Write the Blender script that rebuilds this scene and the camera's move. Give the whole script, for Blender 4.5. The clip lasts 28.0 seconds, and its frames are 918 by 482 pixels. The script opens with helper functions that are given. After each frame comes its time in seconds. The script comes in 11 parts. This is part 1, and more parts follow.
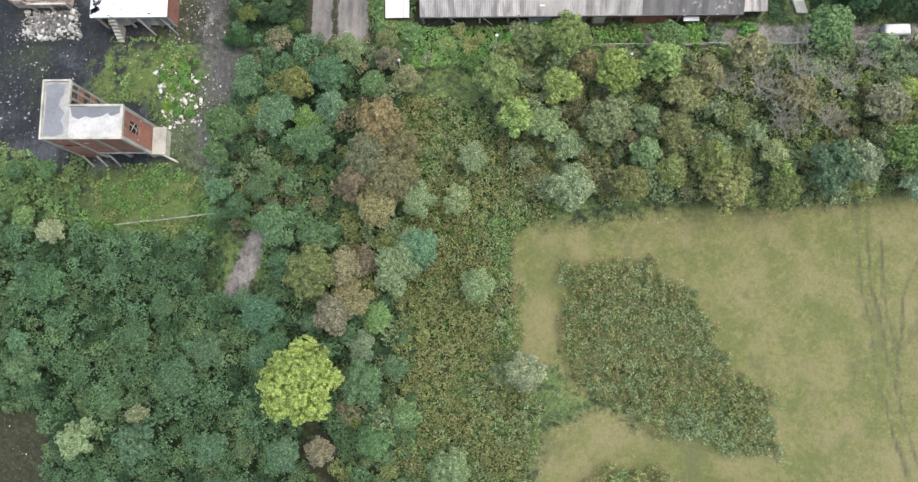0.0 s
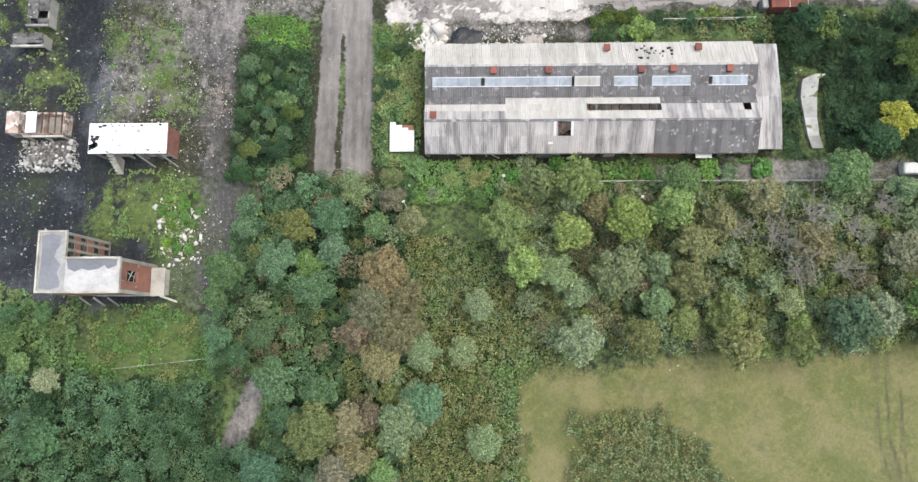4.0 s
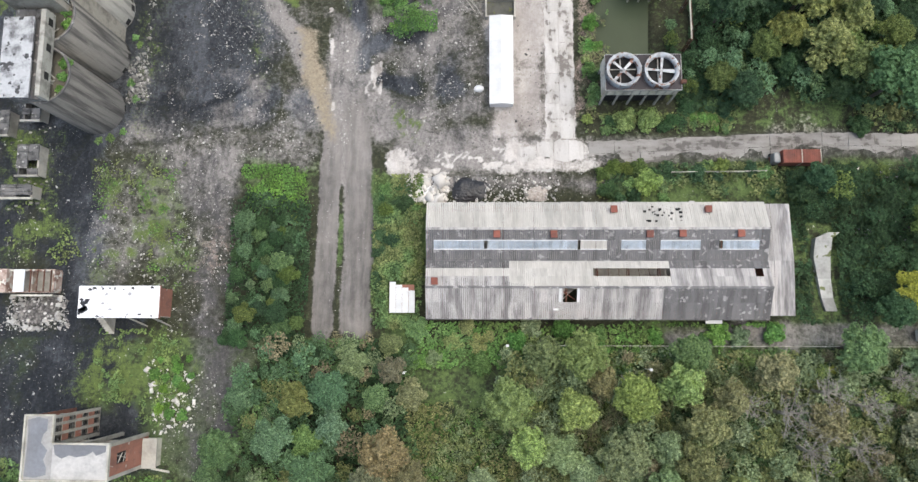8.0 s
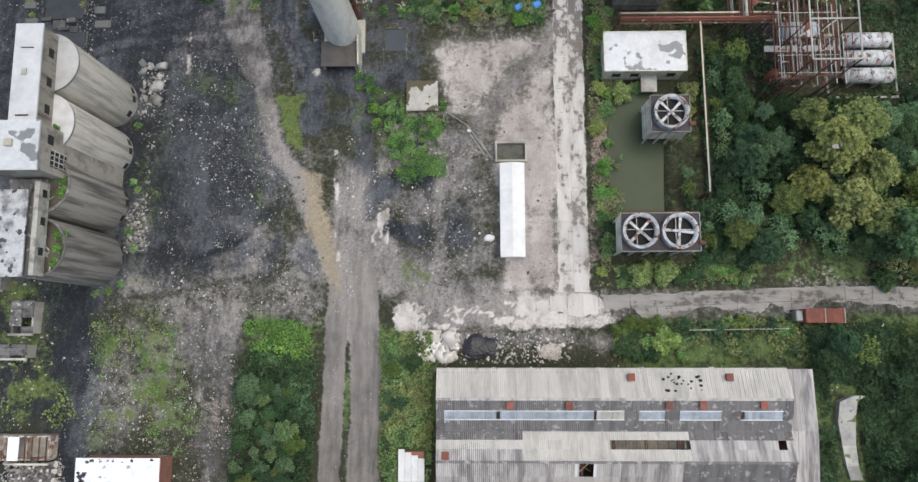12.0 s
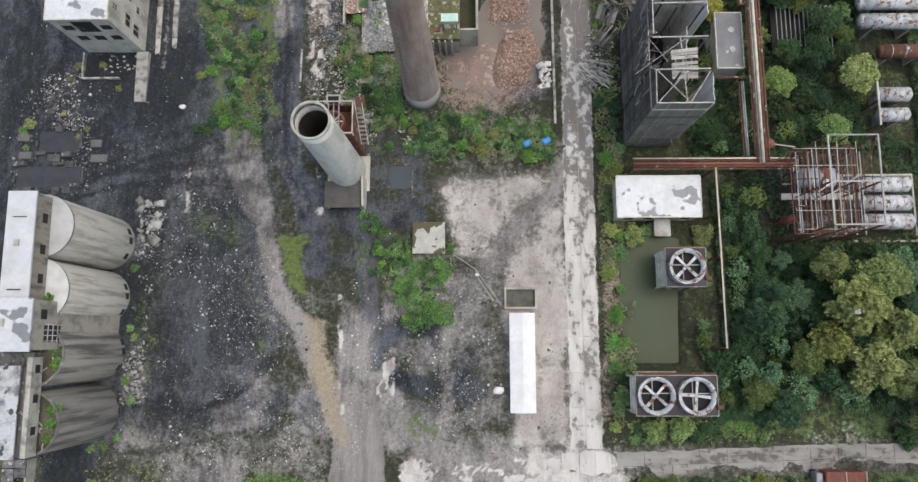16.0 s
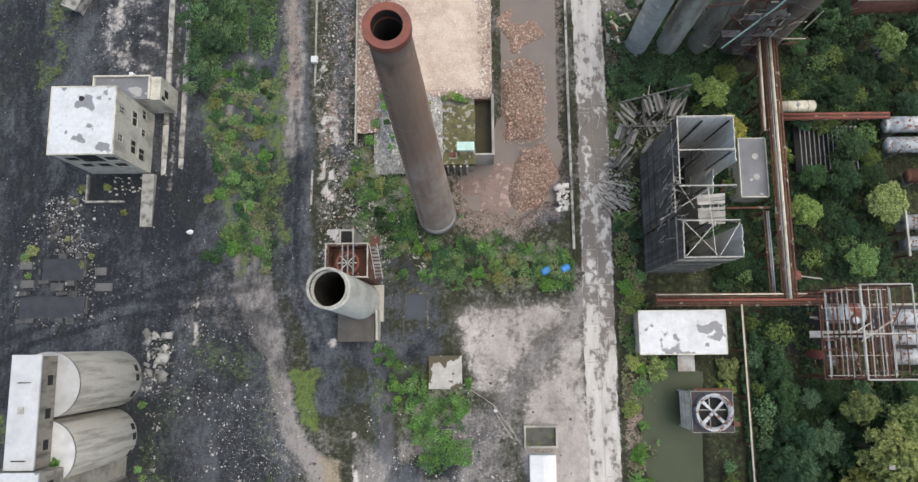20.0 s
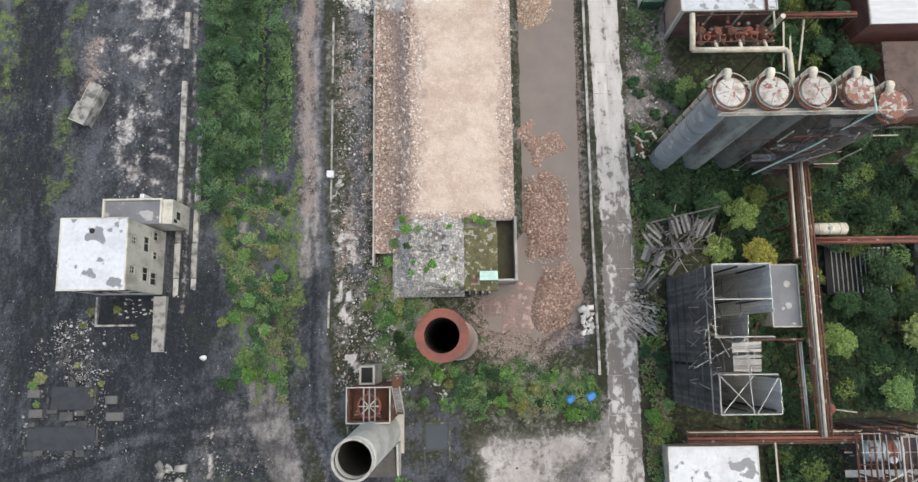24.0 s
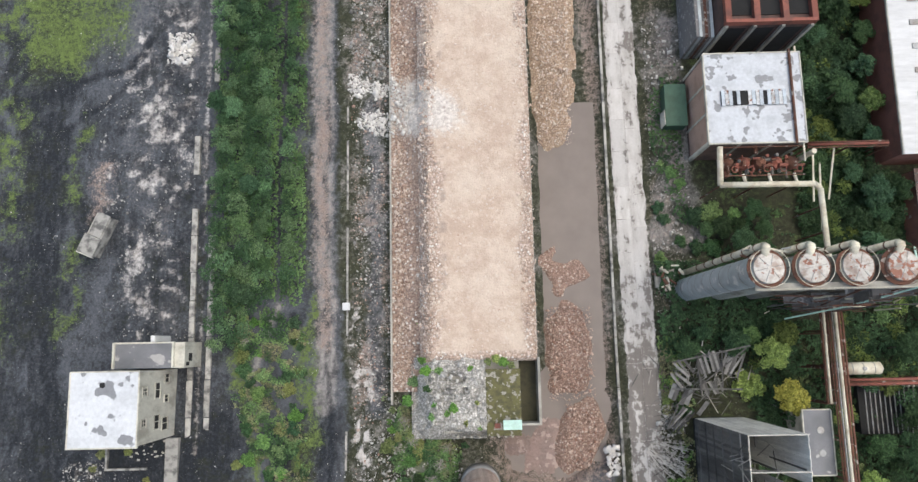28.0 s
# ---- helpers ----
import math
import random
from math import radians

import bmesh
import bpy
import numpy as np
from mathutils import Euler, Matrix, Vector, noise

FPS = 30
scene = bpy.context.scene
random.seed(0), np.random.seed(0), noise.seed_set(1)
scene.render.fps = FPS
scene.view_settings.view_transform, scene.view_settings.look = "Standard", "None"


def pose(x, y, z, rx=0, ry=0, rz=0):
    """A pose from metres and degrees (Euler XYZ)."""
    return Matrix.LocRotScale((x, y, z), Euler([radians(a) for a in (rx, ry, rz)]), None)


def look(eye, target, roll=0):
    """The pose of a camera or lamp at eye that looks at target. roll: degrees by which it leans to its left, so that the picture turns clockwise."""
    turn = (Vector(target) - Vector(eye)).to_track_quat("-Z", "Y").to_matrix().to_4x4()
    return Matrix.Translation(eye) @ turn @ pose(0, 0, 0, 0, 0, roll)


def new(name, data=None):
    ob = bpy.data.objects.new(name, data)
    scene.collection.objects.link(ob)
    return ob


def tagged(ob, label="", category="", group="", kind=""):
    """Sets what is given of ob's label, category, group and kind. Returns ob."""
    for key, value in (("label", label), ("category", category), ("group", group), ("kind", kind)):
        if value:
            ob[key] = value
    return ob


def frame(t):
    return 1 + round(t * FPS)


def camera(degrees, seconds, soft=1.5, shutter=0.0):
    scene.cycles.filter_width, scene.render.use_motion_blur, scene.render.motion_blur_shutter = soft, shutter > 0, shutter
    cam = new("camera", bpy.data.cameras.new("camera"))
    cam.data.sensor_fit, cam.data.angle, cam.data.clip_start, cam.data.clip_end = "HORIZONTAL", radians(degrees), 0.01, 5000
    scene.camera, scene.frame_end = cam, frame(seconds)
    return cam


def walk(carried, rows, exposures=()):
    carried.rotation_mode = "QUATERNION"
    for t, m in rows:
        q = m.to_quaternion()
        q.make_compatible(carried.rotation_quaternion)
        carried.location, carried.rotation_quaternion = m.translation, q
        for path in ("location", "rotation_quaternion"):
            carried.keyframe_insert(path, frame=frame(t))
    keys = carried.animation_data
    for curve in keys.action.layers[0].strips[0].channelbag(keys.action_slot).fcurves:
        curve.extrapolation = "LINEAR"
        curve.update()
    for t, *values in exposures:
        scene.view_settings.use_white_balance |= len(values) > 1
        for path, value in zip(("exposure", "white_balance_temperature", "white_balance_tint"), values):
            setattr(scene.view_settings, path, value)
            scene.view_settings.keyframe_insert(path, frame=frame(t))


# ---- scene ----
cam = camera(66.5, 28.0, 1.45)
PATH = [
    (0, (2.650, -0.005, 109.960), (2.202, 2.425, 90.113), -10.54),
    (0.5, (2.560, 2.025, 109.972), (2.092, 4.475, 90.128), -10.83),
    (1, (2.515, 4.375, 109.976), (2.027, 6.856, 90.137), -11.18),
    (1.5, (2.468, 6.900, 109.975), (1.960, 9.400, 90.139), -11.28),
    (2, (2.453, 9.606, 109.951), (1.925, 12.125, 90.117), -11.69),
    (2.5, (2.402, 12.439, 109.926), (1.874, 14.979, 90.095), -11.80),
    (3, (2.358, 15.458, 109.894), (1.811, 18.009, 90.065), -12.03),
    (3.5, (2.327, 18.538, 109.822), (1.769, 21.109, 89.996), -12.25),
    (5.5, (2.419, 31.457, 109.578), (1.861, 34.088, 89.759), -11.71),
    (6, (2.386, 34.626, 109.562), (1.839, 37.276, 89.746), -11.55),
    (6.5, (2.340, 37.659, 109.554), (1.803, 40.329, 89.741), -11.28),
    (7, (2.192, 40.795, 109.546), (1.655, 43.465, 89.732), -11.18),
    (7.5, (2.042, 43.937, 109.554), (1.495, 46.607, 89.740), -11.28),
    (8, (1.831, 47.017, 109.488), (1.294, 49.707, 89.677), -11.21),
    (8.5, (1.533, 50.270, 109.423), (0.995, 52.940, 89.609), -10.98),
    (9, (1.385, 53.452, 109.315), (0.838, 56.133, 89.503), -11.23),
    (9.5, (1.195, 56.638, 109.232), (0.658, 59.328, 89.421), -11.11),
    (10, (0.959, 59.764, 109.199), (0.442, 62.464, 89.388), -10.79),
    (10.5, (0.690, 62.911, 109.075), (0.173, 65.611, 89.265), -10.79),
    (11, (0.449, 66.051, 109.006), (-0.068, 68.752, 89.196), -10.79),
    (11.5, (0.233, 69.126, 108.980), (-0.275, 71.837, 89.171), -10.66),
    (12, (-0.002, 72.223, 108.913), (-0.509, 74.932, 89.104), -10.76),
    (12.5, (-0.216, 75.243, 108.897), (-0.714, 77.973, 89.090), -10.39),
    (14.5, (-0.940, 86.877, 108.760), (-1.377, 89.677, 88.962), -9.08),
    (15, (-1.184, 89.814, 108.724), (-1.611, 92.624, 88.927), -8.85),
    (15.5, (-1.463, 92.643, 108.636), (-1.880, 95.483, 88.843), -8.66),
    (16, (-1.872, 95.527, 108.587), (-2.269, 98.378, 88.795), -8.13),
    (16.5, (-2.269, 98.495, 108.560), (-2.646, 101.336, 88.767), -7.87),
    (17, (-2.548, 101.202, 108.497), (-2.935, 104.061, 88.706), -8.01),
    (17.5, (-2.942, 103.977, 108.433), (-3.309, 106.838, 88.642), -7.61),
    (18, (-3.295, 106.647, 108.394), (-3.652, 109.517, 88.604), -7.48),
    (18.5, (-3.758, 109.204, 108.437), (-4.084, 112.074, 88.647), -6.88),
    (19, (-4.045, 111.770, 108.378), (-4.382, 114.660, 88.591), -7.12),
    (19.5, (-4.459, 114.343, 108.346), (-4.796, 117.223, 88.557), -7.05),
    (20, (-4.916, 116.819, 108.303), (-5.233, 119.709, 88.515), -6.82),
    (20.5, (-5.312, 119.380, 108.273), (-5.629, 122.270, 88.486), -6.82),
    (21, (-5.765, 121.907, 108.203), (-6.071, 124.787, 88.414), -6.66),
    (21.5, (-6.280, 124.461, 108.204), (-6.567, 127.331, 88.413), -6.39),
    (23.5, (-8.179, 134.588, 107.937), (-8.426, 137.497, 88.152), -5.67),
    (24, (-8.655, 137.164, 107.893), (-8.892, 140.075, 88.107), -5.46),
    (24.5, (-9.064, 139.684, 107.820), (-9.291, 142.603, 88.035), -5.33),
    (25, (-9.314, 142.411, 107.798), (-9.560, 145.332, 88.014), -5.83),
    (25.5, (-9.729, 145.188, 107.750), (-9.965, 148.097, 87.964), -5.47),
    (26, (-10.056, 147.935, 107.707), (-10.292, 150.856, 87.923), -5.53),
    (26.5, (-10.432, 150.791, 107.721), (-10.668, 153.712, 87.937), -5.73),
    (27, (-10.760, 153.553, 107.681), (-11.006, 156.493, 87.900), -5.77),
    (27.5, (-11.131, 156.365, 107.677), (-11.377, 159.295, 87.895), -5.90),
    (28, (-11.538, 159.062, 107.637), (-11.775, 162.022, 87.859), -5.81),
]
walk(cam, [(t, look(eye, target, roll)) for t, eye, target, roll in PATH], exposures=[(0, 0.96, 6680, 5), (3.5, 0.92, 6680, 5), (8, 0.72, 6680, 5), (12, 0.45, 6680, 5), (20, 0.48, 6680, 5), (28, 0.58, 6680, 5)])

# ---- world and sun: a bright overcast day ----
world = bpy.data.worlds.new("sky")
scene.world = world
world.use_nodes = True
wn = world.node_tree
sky = wn.nodes.new("ShaderNodeTexSky")
sky.sky_type, sky.sun_disc = "NISHITA", False
sky.sun_elevation, sky.sun_rotation = radians(71), radians(75)
sky.air_density, sky.dust_density, sky.ozone_density = 1.0, 4.0, 1.0
wn.links.new(sky.outputs[0], wn.nodes["Background"].inputs[0])
wn.nodes["Background"].inputs[1].default_value = 0.15
sun = new("sun", bpy.data.lights.new("sun", "SUN"))
sun.data.energy, sun.data.angle, sun.data.color = 0.72, radians(75), (1.0, 0.965, 0.91)
sun.matrix_world = look((46, 92, 140), (0, 80, 0))


# ---- materials ----
def ramp(nt, fac, lo, hi):
    n = nt.nodes.new("ShaderNodeMapRange")
    n.interpolation_type = "SMOOTHSTEP"
    n.inputs["From Min"].default_value, n.inputs["From Max"].default_value = lo, hi
    nt.links.new(fac, n.inputs["Value"])
    return n.outputs[0]


def mixc(nt, fac, a, b, mode="MIX"):
    n = nt.nodes.new("ShaderNodeMix")
    n.data_type, n.blend_type = "RGBA", mode
    for sock, v in ((n.inputs[0], fac), (n.inputs[6], a), (n.inputs[7], b)):
        if isinstance(v, (int, float)):
            sock.default_value = v
        elif isinstance(v, tuple):
            sock.default_value = (*v, 1)
        else:
            nt.links.new(v, sock)
    return n.outputs[2]


def math_node(nt, op, a, b=0.0):
    n = nt.nodes.new("ShaderNodeMath")
    n.operation = op
    for sock, v in zip(n.inputs, (a, b)):
        if isinstance(v, (int, float)):
            sock.default_value = v
        else:
            nt.links.new(v, sock)
    return n.outputs[0]


def noise_node(nt, scale, detail=4.0, stretch=None, rough=0.6):
    pos = nt.nodes.new("ShaderNodeNewGeometry").outputs["Position"]
    if stretch:
        m = nt.nodes.new("ShaderNodeMapping")
        m.inputs["Scale"].default_value = stretch
        nt.links.new(pos, m.inputs[0])
        pos = m.outputs[0]
    n = nt.nodes.new("ShaderNodeTexNoise")
    n.inputs["Scale"].default_value, n.inputs["Detail"].default_value, n.inputs["Roughness"].default_value = scale, detail, rough
    nt.links.new(pos, n.inputs["Vector"])
    return n.outputs["Fac"]


def bare(name, rough, metal=0.0):
    m = bpy.data.materials.new(name)
    m.use_nodes = True
    b = m.node_tree.nodes["Principled BSDF"]
    b.inputs["Roughness"].default_value, b.inputs["Metallic"].default_value = rough, metal
    return m, m.node_tree, b


def bump(nt, b, height, strength, dist=0.05):
    n = nt.nodes.new("ShaderNodeBump")
    n.inputs["Strength"].default_value, n.inputs["Distance"].default_value = strength, dist
    nt.links.new(height, n.inputs["Height"])
    nt.links.new(n.outputs[0], b.inputs["Normal"])


def surface(name, col, dark, rough=0.85, metal=0.0, grain=3.0, blot=0.35, amount=0.6, third=None, third_at=0.6, stretch=None, relief=0.4, rand=0.18):
    """A weathered surface: base colour, stains of a second colour, patches of a third, fine grain and relief."""
    m, nt, b = bare(name, rough, metal)
    big = noise_node(nt, blot, 5, stretch)
    c = mixc(nt, math_node(nt, "MULTIPLY", ramp(nt, big, 0.42, 0.66), amount), col, dark)
    if third:
        patch = noise_node(nt, blot * 1.4, 2.5, None, 0.55)
        c = mixc(nt, ramp(nt, patch, third_at, third_at + 0.03), c, third)
    fine = noise_node(nt, grain, 6, stretch, 0.7)
    c = mixc(nt, 0.55, c, mixc(nt, fine, (0.45, 0.45, 0.45), (1.5, 1.5, 1.5)), "MULTIPLY")
    info = nt.nodes.new("ShaderNodeObjectInfo")
    tone = math_node(nt, "MULTIPLY_ADD", info.outputs["Random"], rand * 2)
    tone.node.inputs[2].default_value = 1 - rand
    c = mixc(nt, 1.0, c, tone, "MULTIPLY")
    nt.links.new(c, b.inputs["Base Color"])
    bump(nt, b, fine, relief)
    return m


def flat(name, col, rough=0.6, metal=0.0):
    return surface(name, col, tuple(v * 0.6 for v in col), rough, metal, 5.0, 0.8, 0.5)


CONCRETE = surface("weathered concrete", (0.42, 0.40, 0.35), (0.16, 0.155, 0.14), grain=2.5, blot=0.25)
SILO = surface("silo concrete", (0.33, 0.318, 0.285), (0.13, 0.126, 0.115), grain=7.0, blot=0.8, amount=0.75, stretch=(1.0, 1.0, 0.12))
DOCK = surface("stained dock concrete", (0.40, 0.385, 0.35), (0.10, 0.098, 0.095), grain=3, blot=0.7, amount=0.9)
PALE = surface("pale render", (0.58, 0.56, 0.485), (0.27, 0.25, 0.205), grain=2.5, blot=0.45, amount=0.7, stretch=(1, 1, 0.5))
WHITE = surface("white roof coating", (0.55, 0.565, 0.58), (0.42, 0.435, 0.45), 0.5, grain=1.5, blot=0.22, third=(0.20, 0.205, 0.215), third_at=0.57, relief=0.15)
WHITE2 = surface("white painted sheet", (0.69, 0.695, 0.695), (0.55, 0.555, 0.55), 0.5, grain=1.6, blot=0.4, relief=0.1, rand=0.05)
WHITE3 = surface("flaking white roof", (0.74, 0.75, 0.76), (0.52, 0.53, 0.54), 0.6, grain=1.5, blot=0.5, third=(0.30, 0.30, 0.31), third_at=0.64)
FELT = surface("grey roofing felt", (0.20, 0.205, 0.22), (0.12, 0.125, 0.135), 0.7, grain=2.0, blot=0.25, third=(0.42, 0.41, 0.40), third_at=0.58)
SLAB = surface("dirty pale slab", (0.55, 0.53, 0.48), (0.30, 0.29, 0.25), grain=2.0, blot=0.3, third=(0.11, 0.095, 0.055), third_at=0.52)
BRICK = surface("red brick", (0.31, 0.14, 0.10), (0.16, 0.085, 0.07), grain=4.0, blot=0.6, third=(0.45, 0.36, 0.30), third_at=0.66)
RUST = surface("rusted steel", (0.155, 0.072, 0.048), (0.075, 0.045, 0.035), 0.9, 0.2, grain=4.0, blot=0.7, third=(0.36, 0.32, 0.28), third_at=0.63)
RUST_RED = surface("red oxide steel", (0.25, 0.085, 0.06), (0.11, 0.055, 0.045), 0.8, 0.1, grain=3.0, blot=0.6)
STEEL = surface("dull grey steel", (0.33, 0.34, 0.34), (0.17, 0.13, 0.10), 0.6, 0.5, grain=3.0, blot=0.5)
CREAM = surface("cream painted pipe", (0.66, 0.62, 0.50), (0.38, 0.30, 0.20), 0.6, 0.0, grain=3.0, blot=0.6)
BLUEGREY = surface("blue-grey lagging", (0.42, 0.47, 0.50), (0.26, 0.29, 0.30), 0.5, 0.3, grain=2.0, blot=0.5, third=(0.58, 0.60, 0.60), third_at=0.62)
TANKWHITE = surface("chipped white tank", (0.50, 0.52, 0.535), (0.26, 0.24, 0.225), 0.55, 0.1, grain=3.0, blot=0.9, amount=0.8, third=(0.20, 0.095, 0.06), third_at=0.58)
GREEN_STEEL = flat("dark green steel", (0.06, 0.13, 0.085))
# near-black; mostly in place of unlit openings and rooms, also floors, tyres, bars
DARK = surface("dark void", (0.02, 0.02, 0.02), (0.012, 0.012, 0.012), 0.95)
TIMBER = surface("weathered grey timber", (0.12, 0.116, 0.11), (0.05, 0.049, 0.047), 0.9, grain=3.0, blot=0.5, amount=0.8, stretch=(1, 1, 0.25), rand=0.35)
TIMBER_PALE = surface("bleached timber", (0.44, 0.42, 0.38), (0.22, 0.21, 0.19), 0.9, grain=3.0, blot=0.6, rand=0.25)
SHEET = surface("old cement sheet", (0.47, 0.45, 0.435), (0.19, 0.18, 0.178), 0.9, grain=3.5, blot=0.9, amount=0.9, stretch=(1, 0.15, 0.15), rand=0.16)
SHEET_DARK = surface("blackened cement sheet", (0.17, 0.165, 0.165), (0.085, 0.083, 0.083), 0.9, grain=2.5, blot=0.9, third=(0.33, 0.32, 0.31), third_at=0.6, stretch=(1, 0.15, 0.15), rand=0.2)
SHEET_PALE = surface("cleaner cement sheet", (0.55, 0.53, 0.49), (0.35, 0.335, 0.305), 0.9, grain=3.5, blot=0.8, stretch=(1, 0.2, 0.2), rand=0.08)
GLAZING = surface("dusty wired glazing", (0.42, 0.48, 0.54), (0.24, 0.28, 0.32), 0.3, grain=3.0, blot=0.8)


def chimney_brick():
    """Weathered shaft: soot run down from the mouth, rusty streaks, paler towards the foot; the lit north side is
    painted paler.
    """
    m, nt, b = bare("sooty chimney", 0.92)
    sep = nt.nodes.new("ShaderNodeSeparateXYZ")
    nt.links.new(nt.nodes.new("ShaderNodeNewGeometry").outputs["Position"], sep.inputs[0])
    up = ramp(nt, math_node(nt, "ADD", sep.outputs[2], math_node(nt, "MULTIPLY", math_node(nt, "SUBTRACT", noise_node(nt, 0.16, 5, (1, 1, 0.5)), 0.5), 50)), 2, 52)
    # north half lightened in the colour itself, as the side the light falls on
    lit_north = ramp(nt, math_node(nt, "ADD", sep.outputs[1], math_node(nt, "MULTIPLY", math_node(nt, "SUBTRACT", noise_node(nt, 0.3, 4, (1, 1, 0.3)), 0.5), 5)), 136.8, 139.4)
    streak = ramp(nt, noise_node(nt, 1.1, 6, (1, 1, 0.06), 0.7), 0.40, 0.72)
    patch = ramp(nt, noise_node(nt, 0.32, 5, (1, 1, 0.5), 0.65), 0.40, 0.62)
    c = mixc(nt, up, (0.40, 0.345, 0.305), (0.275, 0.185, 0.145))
    c = mixc(nt, math_node(nt, "MULTIPLY", lit_north, 0.75), c, (0.58, 0.43, 0.35))
    c = mixc(nt, math_node(nt, "MULTIPLY", patch, 0.55), c, (0.27, 0.165, 0.12))
    c = mixc(nt, math_node(nt, "MULTIPLY", streak, 0.5), c, (0.125, 0.105, 0.098))
    soot = ramp(nt, math_node(nt, "ADD", sep.outputs[2], math_node(nt, "MULTIPLY", math_node(nt, "SUBTRACT", noise_node(nt, 0.5, 4, (1, 1, 0.2)), 0.5), 9)), 59.5, 62.5)
    c = mixc(nt, math_node(nt, "MULTIPLY", soot, 0.8), c, (0.085, 0.07, 0.065))
    fine = noise_node(nt, 5, 6, (1, 1, 1.6), 0.75)
    c = mixc(nt, 0.7, c, mixc(nt, fine, (0.4, 0.4, 0.4), (1.6, 1.6, 1.6)), "MULTIPLY")
    nt.links.new(c, b.inputs["Base Color"])
    bump(nt, b, fine, 0.5)
    return m


CHIMNEY = chimney_brick()
CHIMNEY_FOOT = surface("grey chimney foot", (0.30, 0.29, 0.28), (0.17, 0.16, 0.15), 0.9, grain=2.5, blot=0.3)
STACKM = surface("whitewashed stack", (0.76, 0.75, 0.69), (0.50, 0.49, 0.44), 0.85, grain=2.5, blot=0.4, amount=0.7, stretch=(1, 1, 0.3))
BARK = surface("bark", (0.11, 0.09, 0.07), (0.05, 0.045, 0.035))
TWIG = surface("bare grey twigs", (0.36, 0.335, 0.285), (0.22, 0.20, 0.17))
TARP = flat("black plastic sheet", (0.025, 0.026, 0.03), 0.4)
BLUE = flat("bright blue plastic", (0.04, 0.25, 0.62), 0.5)
GREENBOX = flat("pale green sheet", (0.46, 0.66, 0.58), 0.5)
FRESH_PLANK = surface("whitened planks", (0.60, 0.58, 0.54), (0.38, 0.36, 0.33), grain=3, blot=0.8)
WRECK = surface("greyed wreck boards", (0.24, 0.235, 0.225), (0.10, 0.10, 0.095), grain=3, blot=0.8, rand=0.3)


def brick_bits(name, a, b, c, scale=3.2, calm=None):
    """Loose broken bricks, each of its own tint; calm: the finer ground that takes over where the "worn" value is low, with lime where "lime" is high."""
    m, nt, bs = bare(name, 0.95)
    pos = nt.nodes.new("ShaderNodeNewGeometry").outputs["Position"]
    vor = nt.nodes.new("ShaderNodeTexVoronoi")
    vor.inputs["Scale"].default_value = scale
    nt.links.new(pos, vor.inputs["Vector"])
    lot = nt.nodes.new("ShaderNodeSeparateColor")
    nt.links.new(vor.outputs["Color"], lot.inputs[0])
    col = mixc(nt, lot.outputs[0], a, b)
    col = mixc(nt, math_node(nt, "GREATER_THAN", lot.outputs[1], 0.9), col, c)
    gap = ramp(nt, vor.outputs["Distance"], 0.35, 0.75)
    col = mixc(nt, math_node(nt, "MULTIPLY", gap, 0.55), col, tuple(v * 0.35 for v in a))
    if calm:
        w = nt.nodes.new("ShaderNodeAttribute")
        w.attribute_name = "worn"
        s = nt.nodes.new("ShaderNodeSeparateColor")
        nt.links.new(w.outputs["Color"], s.inputs[0])
        n = noise_node(nt, 1.6, 6, None, 0.7)
        soft = mixc(nt, ramp(nt, noise_node(nt, 0.3, 7, None, 0.7), 0.36, 0.66), calm, tuple(v * f for v, f in zip(calm, (0.78, 0.72, 0.69))))
        soft = mixc(nt, math_node(nt, "MULTIPLY", math_node(nt, "GREATER_THAN", lot.outputs[1], 0.95), 0.22), soft, c)
        edge = ramp(nt, math_node(nt, "ADD", s.outputs[0], math_node(nt, "MULTIPLY", math_node(nt, "SUBTRACT", n, 0.5), 1.2)), 0.3, 0.7)
        col = mixc(nt, edge, soft, col)
        lime = ramp(nt, math_node(nt, "ADD", s.outputs[1], math_node(nt, "MULTIPLY", math_node(nt, "SUBTRACT", n, 0.5), 1.4)), 0.35, 0.75)
        col = mixc(nt, lime, col, mixc(nt, lot.outputs[0], (0.48, 0.43, 0.385), (0.72, 0.67, 0.615)))
        dark = ramp(nt, math_node(nt, "ADD", s.outputs[2], math_node(nt, "MULTIPLY", math_node(nt, "SUBTRACT", n, 0.5), 0.8)), 0.35, 0.8)
        col = mixc(nt, math_node(nt, "MULTIPLY", dark, 0.55), col, (0.30, 0.235, 0.20))
    fine = noise_node(nt, 5, 5, None, 0.7)
    col = mixc(nt, 0.5, col, mixc(nt, fine, (0.5, 0.5, 0.5), (1.5, 1.5, 1.5)), "MULTIPLY")
    nt.links.new(col, bs.inputs["Base Color"])
    bump(nt, bs, math_node(nt, "ADD", fine, math_node(nt, "MULTIPLY", vor.outputs["Distance"], -1.0)), 0.7, 0.12)
    return m


RUBBLE = brick_bits("broken brick rubble", (0.30, 0.20, 0.155), (0.52, 0.40, 0.32), (0.70, 0.66, 0.60), calm=(0.40, 0.32, 0.265))
CREAMTOP = brick_bits("crushed firebrick", (0.40, 0.29, 0.225), (0.62, 0.50, 0.42), (0.74, 0.70, 0.64), calm=(0.60, 0.50, 0.41))


